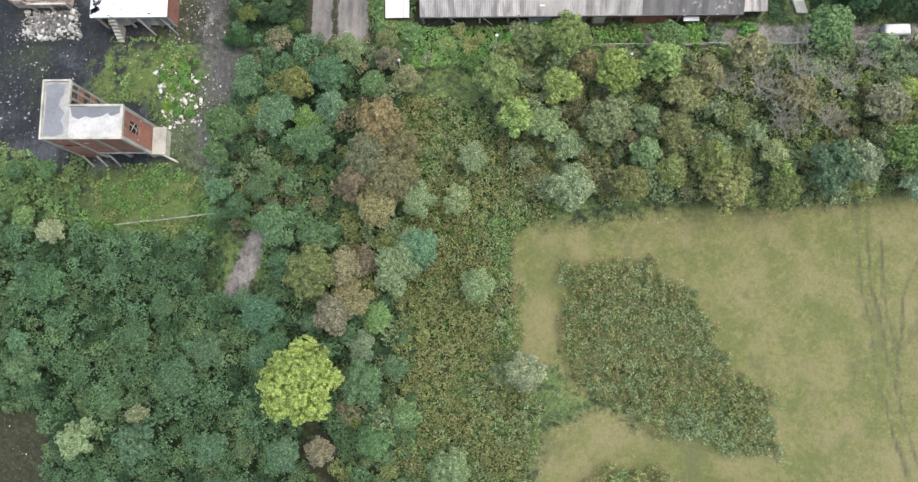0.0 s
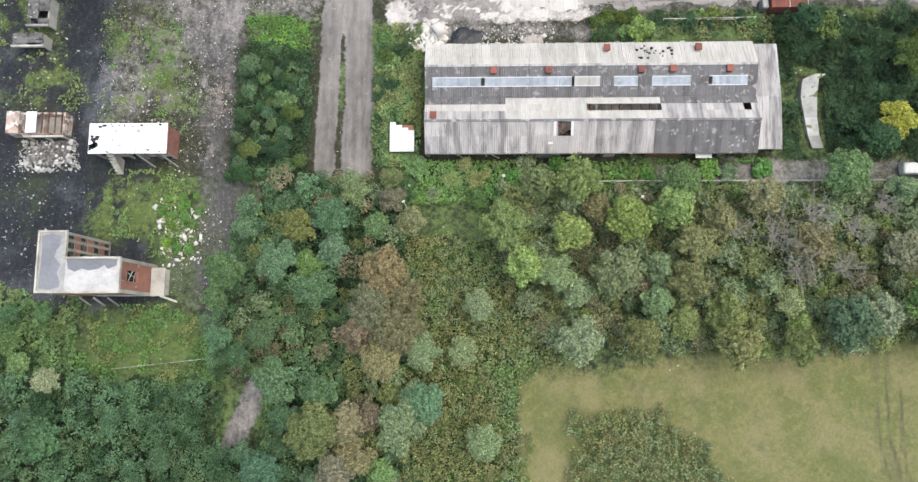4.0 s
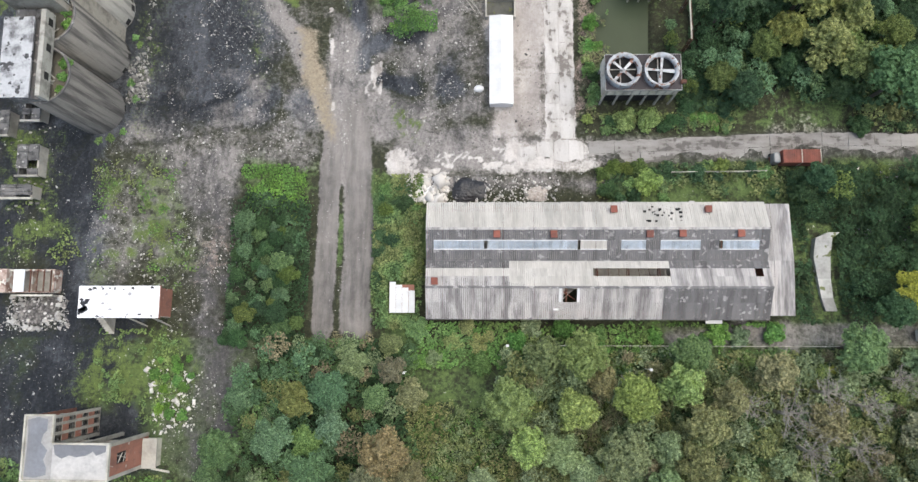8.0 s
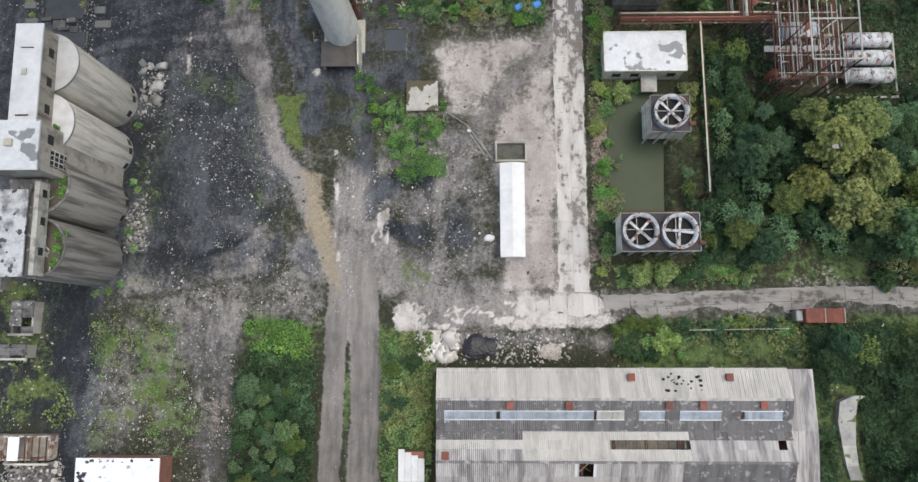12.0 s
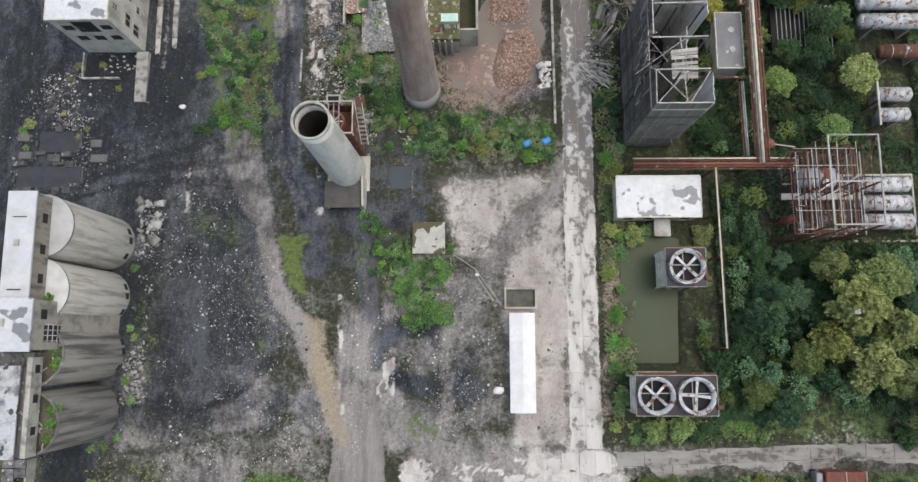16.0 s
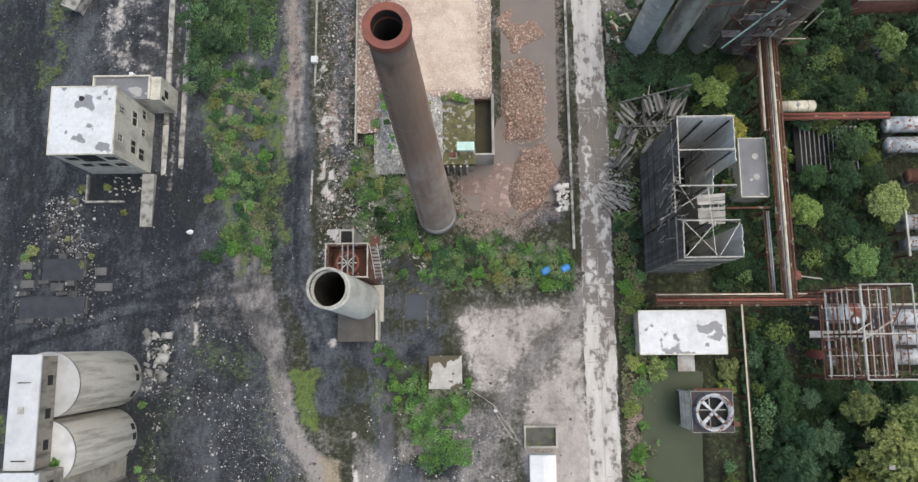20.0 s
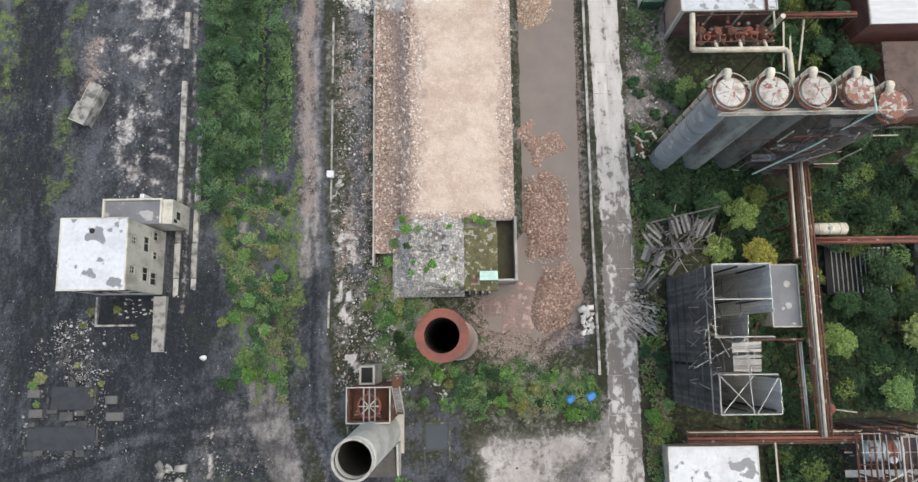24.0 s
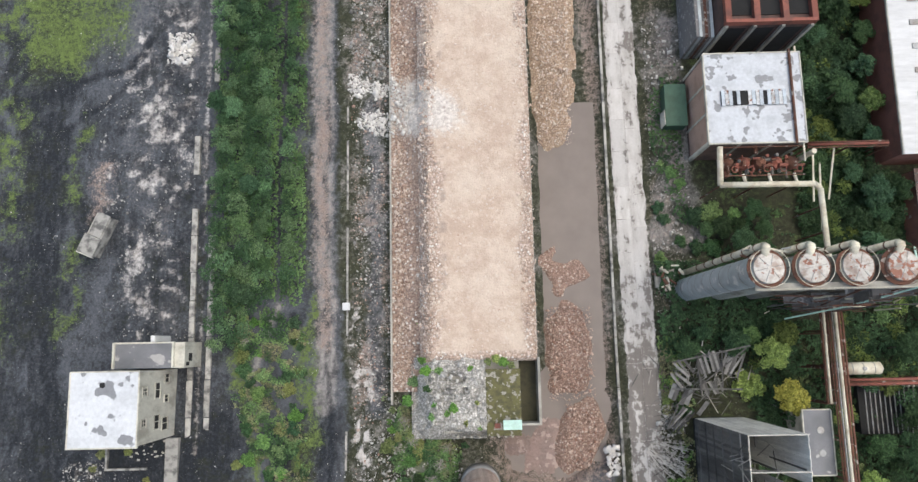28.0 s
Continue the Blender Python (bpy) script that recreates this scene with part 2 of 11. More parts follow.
def water(name, col, rough=0.06):
    m, nt, b = bare(name, rough)
    n = noise_node(nt, 0.25, 3)
    nt.links.new(mixc(nt, n, col, tuple(v * 0.7 for v in col)), b.inputs["Base Color"])
    b.inputs["Specular IOR Level"].default_value = 0.1
    bump(nt, b, noise_node(nt, 2.0, 3), 0.05, 0.01)
    return m


POND = water("algae-green pond water", (0.075, 0.095, 0.058), 0.3)
MUDWATER = water("muddy brown water", (0.24, 0.205, 0.185), 0.2)
# bluish-grey base colour carries the sky's reflection, as specular is kept low
SKY_TINTED_WATER = water("black water with sky tint", (0.082, 0.092, 0.108), 0.1)


def leaf_material(name, own):
    """Foliage; the hue is each plant's own object colour, or that of each plant in a joined wood."""
    m, nt, b = bare(name, 0.75)
    info = nt.nodes.new("ShaderNodeObjectInfo" if own else "ShaderNodeAttribute")
    if not own:
        info.attribute_name = "hue"
    geo = nt.nodes.new("ShaderNodeNewGeometry")
    isl = geo.outputs["Random Per Island"]
    c = mixc(nt, 1.0, info.outputs["Color"], mixc(nt, isl, (0.76, 0.78, 0.75), (1.28, 1.26, 1.23)), "MULTIPLY")
    c = mixc(nt, 0.6, c, mixc(nt, noise_node(nt, 0.5, 4), (0.65, 0.65, 0.65), (1.45, 1.45, 1.45)), "MULTIPLY")
    spray = ramp(nt, noise_node(nt, 4.2, 5, None, 0.75), 0.36, 0.66)
    c = mixc(nt, 1.0, c, mixc(nt, spray, (0.55, 0.59, 0.57), (2.05, 2.0, 1.95)), "MULTIPLY")
    nt.links.new(c, b.inputs["Base Color"])
    bump(nt, b, spray, 0.6, 0.15)
    b.inputs["Specular IOR Level"].default_value = 0.25
    # light coming through the leaves
    thin = nt.nodes.new("ShaderNodeBsdfTranslucent")
    nt.links.new(mixc(nt, 1.0, c, (1.25, 1.3, 0.9), "MULTIPLY"), thin.inputs["Color"])
    both = nt.nodes.new("ShaderNodeMixShader")
    both.inputs[0].default_value = 0.22
    nt.links.new(b.outputs[0], both.inputs[1])
    nt.links.new(thin.outputs[0], both.inputs[2])
    nt.links.new(both.outputs[0], nt.nodes["Material Output"].inputs["Surface"])
    return m


LEAF, LEAF_MIX = leaf_material("foliage", True), leaf_material("mixed foliage", False)

# ---- helpers for building ----
BASE = {}


def thing(name, x, y, z, label, category, group="", kind=""):
    ob = new(name)
    ob.location = (x, y, z)
    BASE[ob.name] = Vector((x, y, z))
    return tagged(ob, label, category, group, kind)


def part(name, bm, material, parent=None, label="", smooth=False):
    me = bpy.data.meshes.new(name)
    base = BASE[parent.name] if parent else Vector((0, 0, 0))
    bmesh.ops.translate(bm, verts=bm.verts, vec=-base)
    if smooth:
        for f in bm.faces:
            f.smooth = True
    bm.to_mesh(me)
    bm.free()
    me.materials.append(material)
    ob = new(name, me)
    if parent:
        ob.parent = parent
    BASE[ob.name] = base
    if label:
        ob["label"] = label
    return ob


def solid(name, bm, material, label, category, kind="", group="", smooth=False):
    return tagged(part(name, bm, material, None, "", smooth), label, category, group, kind)


def hexa(bm, lo, hi):
    """A block from four lower and four upper corners."""
    v = [bm.verts.new(p) for p in (*lo, *hi)]
    for q in ((3, 2, 1, 0), (4, 5, 6, 7), (0, 1, 5, 4), (1, 2, 6, 5), (2, 3, 7, 6), (3, 0, 4, 7)):
        bm.faces.new([v[i] for i in q])
    return v


def box(x0, x1, y0, y1, z0, z1, bm=None, bev=0.0):
    own = bmesh.new()
    ring = ((x0, y0), (x1, y0), (x1, y1), (x0, y1))
    hexa(own, [(x, y, z0) for x, y in ring], [(x, y, z1) for x, y in ring])
    if bev:
        bmesh.ops.bevel(own, geom=own.edges[:], offset=bev, segments=1, affect="EDGES")
    return merge(bm, own) if bm is not None else own


def merge(bm, own):
    vs = {}
    for v in own.verts:
        vs[v] = bm.verts.new(v.co)
    for f in own.faces:
        bm.faces.new([vs[v] for v in f.verts])
    own.free()
    return bm


def tube(p0, p1, r0, r1=None, n=8, bm=None, caps=True):
    """A round bar or cone between two points."""
    bm = bm if bm is not None else bmesh.new()
    r1 = r0 if r1 is None else r1
    a, b = Vector(p0), Vector(p1)
    d = (b - a).normalized()
    u = d.orthogonal().normalized() if abs(d.z) < 0.999 else Vector((1, 0, 0))
    w = d.cross(u)
    rings = []
    for c, r in ((a, r0), (b, r1)):
        rings.append([bm.verts.new(c + (u * math.cos(k * math.tau / n) + w * math.sin(k * math.tau / n)) * r) for k in range(n)])
    for k in range(n):
        j = (k + 1) % n
        bm.faces.new((rings[0][k], rings[0][j], rings[1][j], rings[1][k]))
    if caps:
        bm.faces.new(rings[0][::-1])
        bm.faces.new(rings[1])
    return bm


def pipe(points, r, n=8, bm=None):
    bm = bm if bm is not None else bmesh.new()
    for a, b in zip(points, points[1:]):
        tube(a, b, r, r, n, bm)
    return bm


def beam(p0, p1, w, bm=None):
    """A square bar between two points."""
    return tube(p0, p1, w * 0.7, w * 0.7, 4, bm)


def lathe(x, y, rows, n=32, bm=None, closed=True):
    """A body of revolution round an upright axis; rows of (radius, z)."""
    bm = bm if bm is not None else bmesh.new()
    rings = [[bm.verts.new((x + r * math.cos(k * math.tau / n), y + r * math.sin(k * math.tau / n), z)) for k in range(n)] for r, z in rows]
    pairs = list(zip(rings, rings[1:])) + ([(rings[-1], rings[0])] if closed else [])
    for a, b in pairs:
        for k in range(n):
            j = (k + 1) % n
            bm.faces.new((a[k], a[j], b[j], b[k]))
    return bm


def prism(points, z0, z1, bm=None):
    """An upright block on a polygon."""
    bm = bm if bm is not None else bmesh.new()
    lo = [bm.verts.new((x, y, z0)) for x, y in points]
    hi = [bm.verts.new((x, y, z1)) for x, y in points]
    n = len(points)
    bm.faces.new(hi)
    bm.faces.new(lo[::-1])
    for k in range(n):
        j = (k + 1) % n
        bm.faces.new((lo[k], lo[j], hi[j], hi[k]))
    bmesh.ops.recalc_face_normals(bm, faces=bm.faces[:])
    return bm


def from_arrays(name, verts, faces, material, smooth=False):
    me = bpy.data.meshes.new(name)
    me.from_pydata([tuple(v) for v in verts], [], [tuple(f) for f in faces])
    me.materials.append(material)
    if smooth:
        me.polygons.foreach_set("use_smooth", [True] * len(me.polygons))
    return me


# ---- the lie of the land ----
def value_noise(x, y, seed=0):
    xi, yi = np.floor(x).astype(np.int64), np.floor(y).astype(np.int64)
    xf, yf = x - xi, y - yi
    xf, yf = xf * xf * (3 - 2 * xf), yf * yf * (3 - 2 * yf)

    def h(a, b):
        n = (a * 374761393 + b * 668265263 + seed * 1442695041) & 0x7FFFFFFF
        n = ((n ^ (n >> 13)) * 1274126177) & 0x7FFFFFFF
        return ((n ^ (n >> 16)) & 0xFFFF) / 65535.0

    return (h(xi, yi) * (1 - xf) + h(xi + 1, yi) * xf) * (1 - yf) + (h(xi, yi + 1) * (1 - xf) + h(xi + 1, yi + 1) * xf) * yf


def fbm(x, y, scale, seed=0, octaves=4):
    out, amp, total = 0, 1.0, 0.0
    for k in range(octaves):
        out = out + amp * value_noise(x / scale * 2 ** k, y / scale * 2 ** k, seed + k)
        total += amp
        amp *= 0.55
    return out / total


def lie(x, y):
    """Height of the ground: a gentle fall to the north."""
    return 2.0 - 0.0605 * np.clip(y, 15, 155)


def zone(x, y, pts, soft=1.0):
    """1 inside a polygon, fading over its edge."""
    inside, dist = np.zeros(x.shape, bool), np.full(x.shape, 1e9)
    for (ax, ay), (bx, by) in zip(pts, pts[1:] + pts[:1]):
        cross = ((ay > y) != (by > y)) & (x < (bx - ax) * (y - ay) / (by - ay + 1e-12) + ax)
        inside ^= cross
        t = np.clip(((x - ax) * (bx - ax) + (y - ay) * (by - ay)) / ((bx - ax) ** 2 + (by - ay) ** 2 + 1e-12), 0, 1)
        dist = np.minimum(dist, np.hypot(x - ax - t * (bx - ax), y - ay - t * (by - ay)))
    return np.clip(0.5 + np.where(inside, dist, -dist) / (2 * soft), 0, 1)


def strip(x, y, pts, width, soft=0.6):
    """1 along a line of some width."""
    dist = np.full(x.shape, 1e9)
    for (ax, ay), (bx, by) in zip(pts, pts[1:]):
        t = np.clip(((x - ax) * (bx - ax) + (y - ay) * (by - ay)) / ((bx - ax) ** 2 + (by - ay) ** 2), 0, 1)
        dist = np.minimum(dist, np.hypot(x - ax - t * (bx - ax), y - ay - t * (by - ay)))
    return np.clip(0.5 + (width / 2 - dist) / (2 * soft), 0, 1)


TRENCH = [(0.6, 230), (0.4, 156), (-3, 152), (-7, 145), (-6, 139), (3, 137.5), (9, 140), (11, 146), (10.6, 165), (11.2, 230)]
POOL = [(22.4, 92), (30.8, 92), (31, 111), (26, 112.5), (22.6, 110), (21.6, 101)]


# ---- ground: one sheet to the horizon ----
def axis_lines(lo, hi, step, far):
    inner = np.arange(lo, hi + step / 2, step)
    out = np.array([5.0, 15, 40, 100, 300, 900, far])
    return np.concatenate([lo - out[::-1], inner, hi + out])


ROAD = [(15.2, 232), (15.6, 190), (16.2, 155), (15.6, 113), (15.4, 79)]


def streaks(x, y, across, along, seed):
    """Long dirty streaks running north and south."""
    return fbm(x / across, y / along, 1.0, seed, 4)


def cover(x, y):
    """How much of each kind of ground lies at a place, with its tone."""
    wx = x + (fbm(x, y, 7, 3) - 0.5) * 7 + (fbm(x, y, 1.6, 7, 2) - 0.5) * 2.0
    wy = y + (fbm(x, y, 7, 11) - 0.5) * 7 + (fbm(x, y, 1.6, 17, 2) - 0.5) * 2.0
    sx, sy = x * 0.75 + wx * 0.25, y * 0.75 + wy * 0.25
    broad, mid, fine = fbm(x, y, 14, 21), fbm(x, y, 4, 31), fbm(x, y, 1.5, 41, 3)
    ns = streaks(wx, y, 1.3, 11.0, 51)
    ew = fbm(x / 6, wy / 1.1, 1.0, 57, 4)
    big = np.maximum
    clip = lambda v, k, c: np.clip((v - c) * k + 0.5, 0, 1)
    # coal dust and slag
    coal = zone(wx, wy, [(-110, 84), (-66, 79), (-58, 66), (-50, 47), (-58, 38), (-48, 36), (-46, 27), (-62, 25), (-110, 28)], 3) * (0.5 + 0.7 * clip(broad, 3, 0.5))
    coal = big(coal, zone(wx, wy, [(-110, 66), (-66, 66), (-60, 78), (-34, 82), (-30, 100), (-36, 122), (-34, 150), (-38, 240), (-110, 240)], 4) * (0.62 + 0.35 * ns + 0.4 * (broad - 0.5)))
    coal = big(coal, zone(sx, sy, [(-49, 111), (-38, 111), (-37, 92), (-48, 91)], 1.5) * (0.8 + 0.4 * mid))
    coal = big(coal, zone(wx, wy, [(-84, 136), (-54, 146), (-50, 132), (-52, 121), (-84, 116)], 3) * 1.1)
    coal = big(coal, strip(sx, sy, [(-35.5, 240), (-35.3, 170), (-33.8, 150), (-33.6, 127), (-29, 117), (-27.6, 108)], 4.6, 1.2) * (0.8 + 0.4 * ns))
    coal = big(coal, strip(sx, sy, [(-27, 200), (-26.5, 165), (-27, 150)], 4, 1.5) * 0.7)
    coal = big(coal, strip(sx, sy, [(-19.6, 109), (-18, 98), (-17.6, 93)], 3.6, 1.0) * 1.1)
    coal = big(coal, strip(sx, sy, [(-70, 78), (-64, 68), (-63, 58), (-63.5, 48), (-67, 40), (-69, 30)], 3.4, 1.2) * 0.95)
    for a, b, r in ((-9, 99, 3), (-14, 97, 4), (-6, 96.5, 2.5), (-2, 90, 5), (-11, 89, 4), (-27, 84, 4), (-36, 85, 5), (-43, 88, 6), (-10, 103, 2)):
        coal = big(coal, np.clip(1.3 - np.hypot(wx - a, wy - b) / r, 0, 0.9))
    coal = big(coal, zone(wx, wy, [(-31, 132), (-8, 131), (-8, 118), (-16, 108), (-29, 108)], 2.5) * (0.25 + 0.75 * clip(mid, 3, 0.5)))
    coal = big(coal, zone(wx, wy, [(4.5, 140), (10.5, 140), (10.5, 135.5), (5, 135)], 1.2) * 1.1)
    coal = big(coal, strip(sx, sy, [(-90, 201.5), (-80, 204.5), (-70, 208), (-66, 213)], 1.6, 0.5) * 1.3)
    # trodden mud and gravel
    lane = big(strip(sx * 0.6 + x * 0.4, y, [(-22.4, 92), (-22.5, 76), (-22.5, 60), (-22.5, 43)], 3.3, 0.3), strip(sx * 0.6 + x * 0.4, y, [(-18.6, 92), (-18.0, 76), (-17.4, 60), (-17.5, 46)], 4.6, 0.5))
    lane = lane * np.clip((90 - y) / 14 + (mid - 0.5), 0, 1) * np.clip((y - 45) / 3 + (mid - 0.5) * 2, 0, 1)
    mud = zone(wx, wy, [(-52, 82), (-33, 79), (-37, 66), (-36.5, 52), (-33, 45), (-33, 30), (-40, 20), (-45, 30), (-42.5, 48), (-45, 60), (-49, 70)], 4.5) * (0.45 + 0.75 * ns)
    mud = big(mud, zone(wx, wy, [(-64, 92), (-30, 92), (-24, 80), (-38, 76), (-62, 76)], 4) * clip(mid * 0.7 + broad * 0.3, 4, 0.52) * 0.75)
    mud = big(mud, zone(wx, wy, [(-62, 76), (-46, 77), (-44, 56), (-62, 55)], 4) * (0.36 + 0.45 * mid))
    mud = big(mud, strip(sx, sy, [(-41, 137), (-38.2, 123), (-34, 104), (-30.5, 99), (-26, 90), (-23, 82)], 3.2, 0.9) * 1.15)
    mud = big(mud, zone(wx, wy, [(-24, 103), (2, 108), (6, 84), (-9, 78), (-24, 76)], 3) * (0.5 + 0.6 * mid) * (1 - 0.85 * clip(coal, 2, 0.5)))
    mud = big(mud, strip(sx, sy, [(-21, 98), (-20.5, 86), (-20, 74)], 5.5, 1.2) * 1.0)
    mud = big(mud, zone(wx, wy, [(-38, 132), (-30, 130), (-24, 80), (-34, 80), (-40, 110)], 3) * 0.4)
    mud = big(mud, zone(wx, wy, [(-56, 124), (-40, 132), (-38, 120), (-50, 117)], 3) * (0.2 + 0.5 * mid))
    track = strip(sx, sy, [(14.5, 126), (12.5, 122), (3.5, 111.5), (-3, 102), (-6.5, 95.5)], 3.4, 2.0)
    mud = big(mud, track * 1.2)
    mud = big(mud, zone(wx, wy, [(-74, 240), (-56, 240), (-56, 160), (-68, 164)], 3) * (0.15 + 0.45 * mid))
    mud = big(mud, zone(sx, sy, [(-10, 73.5), (24, 73), (24, 70), (-10, 70)], 1.2) * (0.5 + 0.5 * mid))
    mud = big(mud, big(lane, strip(sx, sy, [(20, 77), (40, 77.3), (58, 78), (90, 77)], 5.6, 0.8) * 0.6))
    mud = big(mud, strip(sx, sy, [(-35.7, 240), (-35.5, 178), (-35.0, 150)], 3.8, 1.0) * (0.7 + 0.4 * ns))
    mud = big(mud, strip(sx, sy, [(-43, 131), (-41.4, 124), (-38.6, 117)], 2.6, 0.6) * 1.1)
    mud = big(mud, strip(sx, sy, [(-43, 166), (-46.6, 155), (-45, 147)], 1.2, 0.7) * 0.9)
    mud = big(mud, zone(sx, sy, [(-32, 240), (-24, 240), (-24, 150), (-30, 150)], 1.5) * 0.45)
    mud = big(mud, zone(wx, wy, [(-60, 79), (18, 79), (18, 240), (-57, 240)], 4) * (0.12 + 0.55 * mid) * (1 - 0.95 * clip(coal, 2.5, 0.35)))
    mud = big(mud, zone(wx, wy, [(-66, 86), (-14, 86), (-8, 79), (-18, 74), (-60, 73)], 2.5) * (0.25 + 0.5 * mid))
    mud = big(mud, zone(wx, wy, [(18.4, 216), (27.5, 216), (27, 172), (18.4, 169)], 1.5) * (0.4 + 0.5 * mid))
    mud = big(mud, zone(sx, sy, [(-13, 82), (4, 82), (14, 79.5), (14, 73), (-12, 72.5)], 1.5) * (0.7 + 0.3 * mid))
    path = strip(sx, sy, [(-58, 84), (-64, 76), (-64.5, 68), (-63, 58), (-63.5, 48), (-67, 40), (-69, 30)], 3.0, 0.8)
    mud = mud * (1 - 0.8 * path)
    coal = big(coal, path)
    # concrete, worn through in places
    conc = strip(x, y, ROAD, 5.0, 0.45) * (0.55 + 0.55 * clip(fbm(x / 0.9, y / 3.2, 1.0, 91, 4), 5, 0.42))
    puddled = clip(0.55 * ew + 0.45 * fbm(wx, wy, 3.6, 93, 3), 10, 0.535)
    conc = big(conc, strip(sx, sy, [(-11, 75.2), (4, 76.2), (14, 76.6)], 4.8, 1.0) * puddled * (0.92 + 0.2 * fine))
    conc = big(conc, zone(sx, sy, [(6, 79.5), (20, 79.5), (22, 74), (5, 73)], 1.2) * (0.6 + 0.5 * clip(0.5 * ew + 0.5 * fbm(wx, wy, 3.6, 95, 3), 11, 0.5)))
    conc = big(conc, strip(x, sy, [(18, 76.4), (40, 77.3), (58, 78), (90, 77)], 5.0, 0.8) * (0.1 + 0.3 * ew))
    conc = big(conc, zone(wx, wy, [(45, 79), (51, 84), (55, 85), (62, 79)], 1.0) * (0.1 + 0.45 * mid))
    conc = big(conc, zone(sx, sy, [(-8, 122.3), (13.2, 123.4), (13.4, 106), (8, 102), (3, 106), (-5, 110)], 1.2) * (0.56 + 0.22 * clip(mid * 0.6 + fine * 0.4, 4, 0.48)) * (1 - 0.9 * track))
    conc = big(conc, zone(sx, sy, [(2.6, 106), (13.0, 106), (13.0, 80), (3.5, 79), (4.5, 84)], 0.9) * (0.62 + 0.24 * clip(mid * 0.6 + fine * 0.4, 4, 0.45)) * (1 - 0.8 * track))
    conc = big(conc, zone(wx, wy, [(-73, 218), (-57, 218), (-56, 166), (-58, 160), (-70, 160), (-74, 190)], 3) * clip(0.15 * ns + 0.4 * mid + 0.45 * fine, 5, 0.53) * 0.52)
    conc = big(conc, strip(x, y, [(-55.6, 232), (-55.6, 143)], 0.9, 0.5) * (0.2 + 0.75 * ns))
    conc = big(conc, strip(sx, sy, [(-29.4, 164), (-29, 146), (-28, 132)], 3.0, 1.0) * clip(fbm(wx, wy, 2.2, 97), 9, 0.53))
    conc = big(conc, strip(x, sy, [(-23.4, 103), (-22.4, 83)], 0.8, 0.3) * clip(fbm(x / 3, y / 5, 1.0, 99), 14, 0.48))
    conc = big(conc, zone(sx, sy, [(-17.5, 94), (-12.5, 94), (-12.5, 85), (-17.5, 85)], 1) * clip(fbm(x / 0.9, y / 4, 1.0, 103), 12, 0.6))
    conc = big(conc, strip(sx, sy, [(-27.6, 128), (-27.2, 117)], 1.4, 0.7) * clip(fine, 7, 0.5) * 0.8)
    conc = big(conc, strip(x, y, [(-49.6, 128), (-49.3, 117)], 0.9, 0.4) * clip(fine, 6, 0.5) * 0.7)
    lane2 = strip(x, y, [(-35.5, 4), (-33, 10), (-31.5, 14)], 3.6, 0.5)
    lane2 = big(lane2, zone(wx, wy, [(30, 44.5), (52, 44.5), (52, 49), (30, 48.5)], 1.2) * 0.8)
    lane2 = big(lane2, strip(x, y, [(50, 47.3), (90, 47.3)], 4, 0.6) * 0.7)
    # broken brick
    brick = zone(sx, sy, [(-32, 240), (-24, 240), (-24, 150), (-30, 150)], 1.5) * clip(0.6 * mid + 0.4 * ns, 5, 0.54) * 0.7
    brick = big(brick, zone(wx, wy, [(-8, 145), (3, 150), (11, 147), (11, 138), (4, 132), (-4, 132), (-8, 138)], 3) * 0.6)
    brick = big(brick, zone(sx, sy, [(18, 240), (26, 240), (24, 160), (18.5, 160)], 1.2) * (0.05 + 0.4 * mid))
    brick = big(brick, zone(sx, sy, [(8.6, 240), (11.6, 240), (11.6, 140), (9, 140)], 0.8) * 0.5)
    brick = big(brick, strip(sx, sy, [(-35.9, 240), (-35.7, 178), (-35.2, 160)], 3.0, 1.2) * (0.3 + 0.6 * ns))
    brick = big(brick, zone(wx, wy, [(-46, 64), (-37, 70), (-36, 60), (-42, 52)], 3) * 0.5 * clip(fine, 3, 0.5))
    brick = big(brick, strip(wx, wy, [(-72, 190), (-74, 180)], 3, 1.5) * 0.6)
    # dry field
    field = zone(wx * 0.6 + x * 0.4, wy * 0.6 + y * 0.4, [(9, 15), (20, 16.5), (30, 17.5), (40, 20), (50, 17), (64, 21), (120, 22), (120, -60), (10, -60), (12, -16), (26, -12), (28, -16), (17, -9), (15.5, -4), (8.5, -5)], 2.6)
    field = big(field, zone(sx, sy, [(8, 15), (15.5, 15), (15.5, -6), (8, -6)], 1.2))
    # grass and weeds
    patchy = clip(fine * 0.5 + mid * 0.5, 7, 0.5)
    grass = zone(wx, wy, [(-62, 75), (-49, 76), (-44, 57), (-62, 56)], 5) * (0.15 + 0.7 * patchy)
    grass = big(grass, zone(wx, wy, [(-58, 27), (-41, 26), (-38, 16), (-60, 14)], 3))
    grass = big(grass, zone(wx, wy, [(-60, 48), (-46, 48), (-46, 34), (-60, 40)], 3) * clip(mid, 6, 0.56) * 0.8)
    grass = big(grass, zone(wx, wy, [(-37, 75), (-24, 75), (-25, 46), (-38, 46)], 2) * (0.25 + 0.6 * clip(y, 0.15, 68)) * (0.5 + 0.6 * patchy))
    grass = big(grass, zone(wx, wy, [(-16, 73), (-8, 73), (-6, 44), (-15, 47)], 1.6))
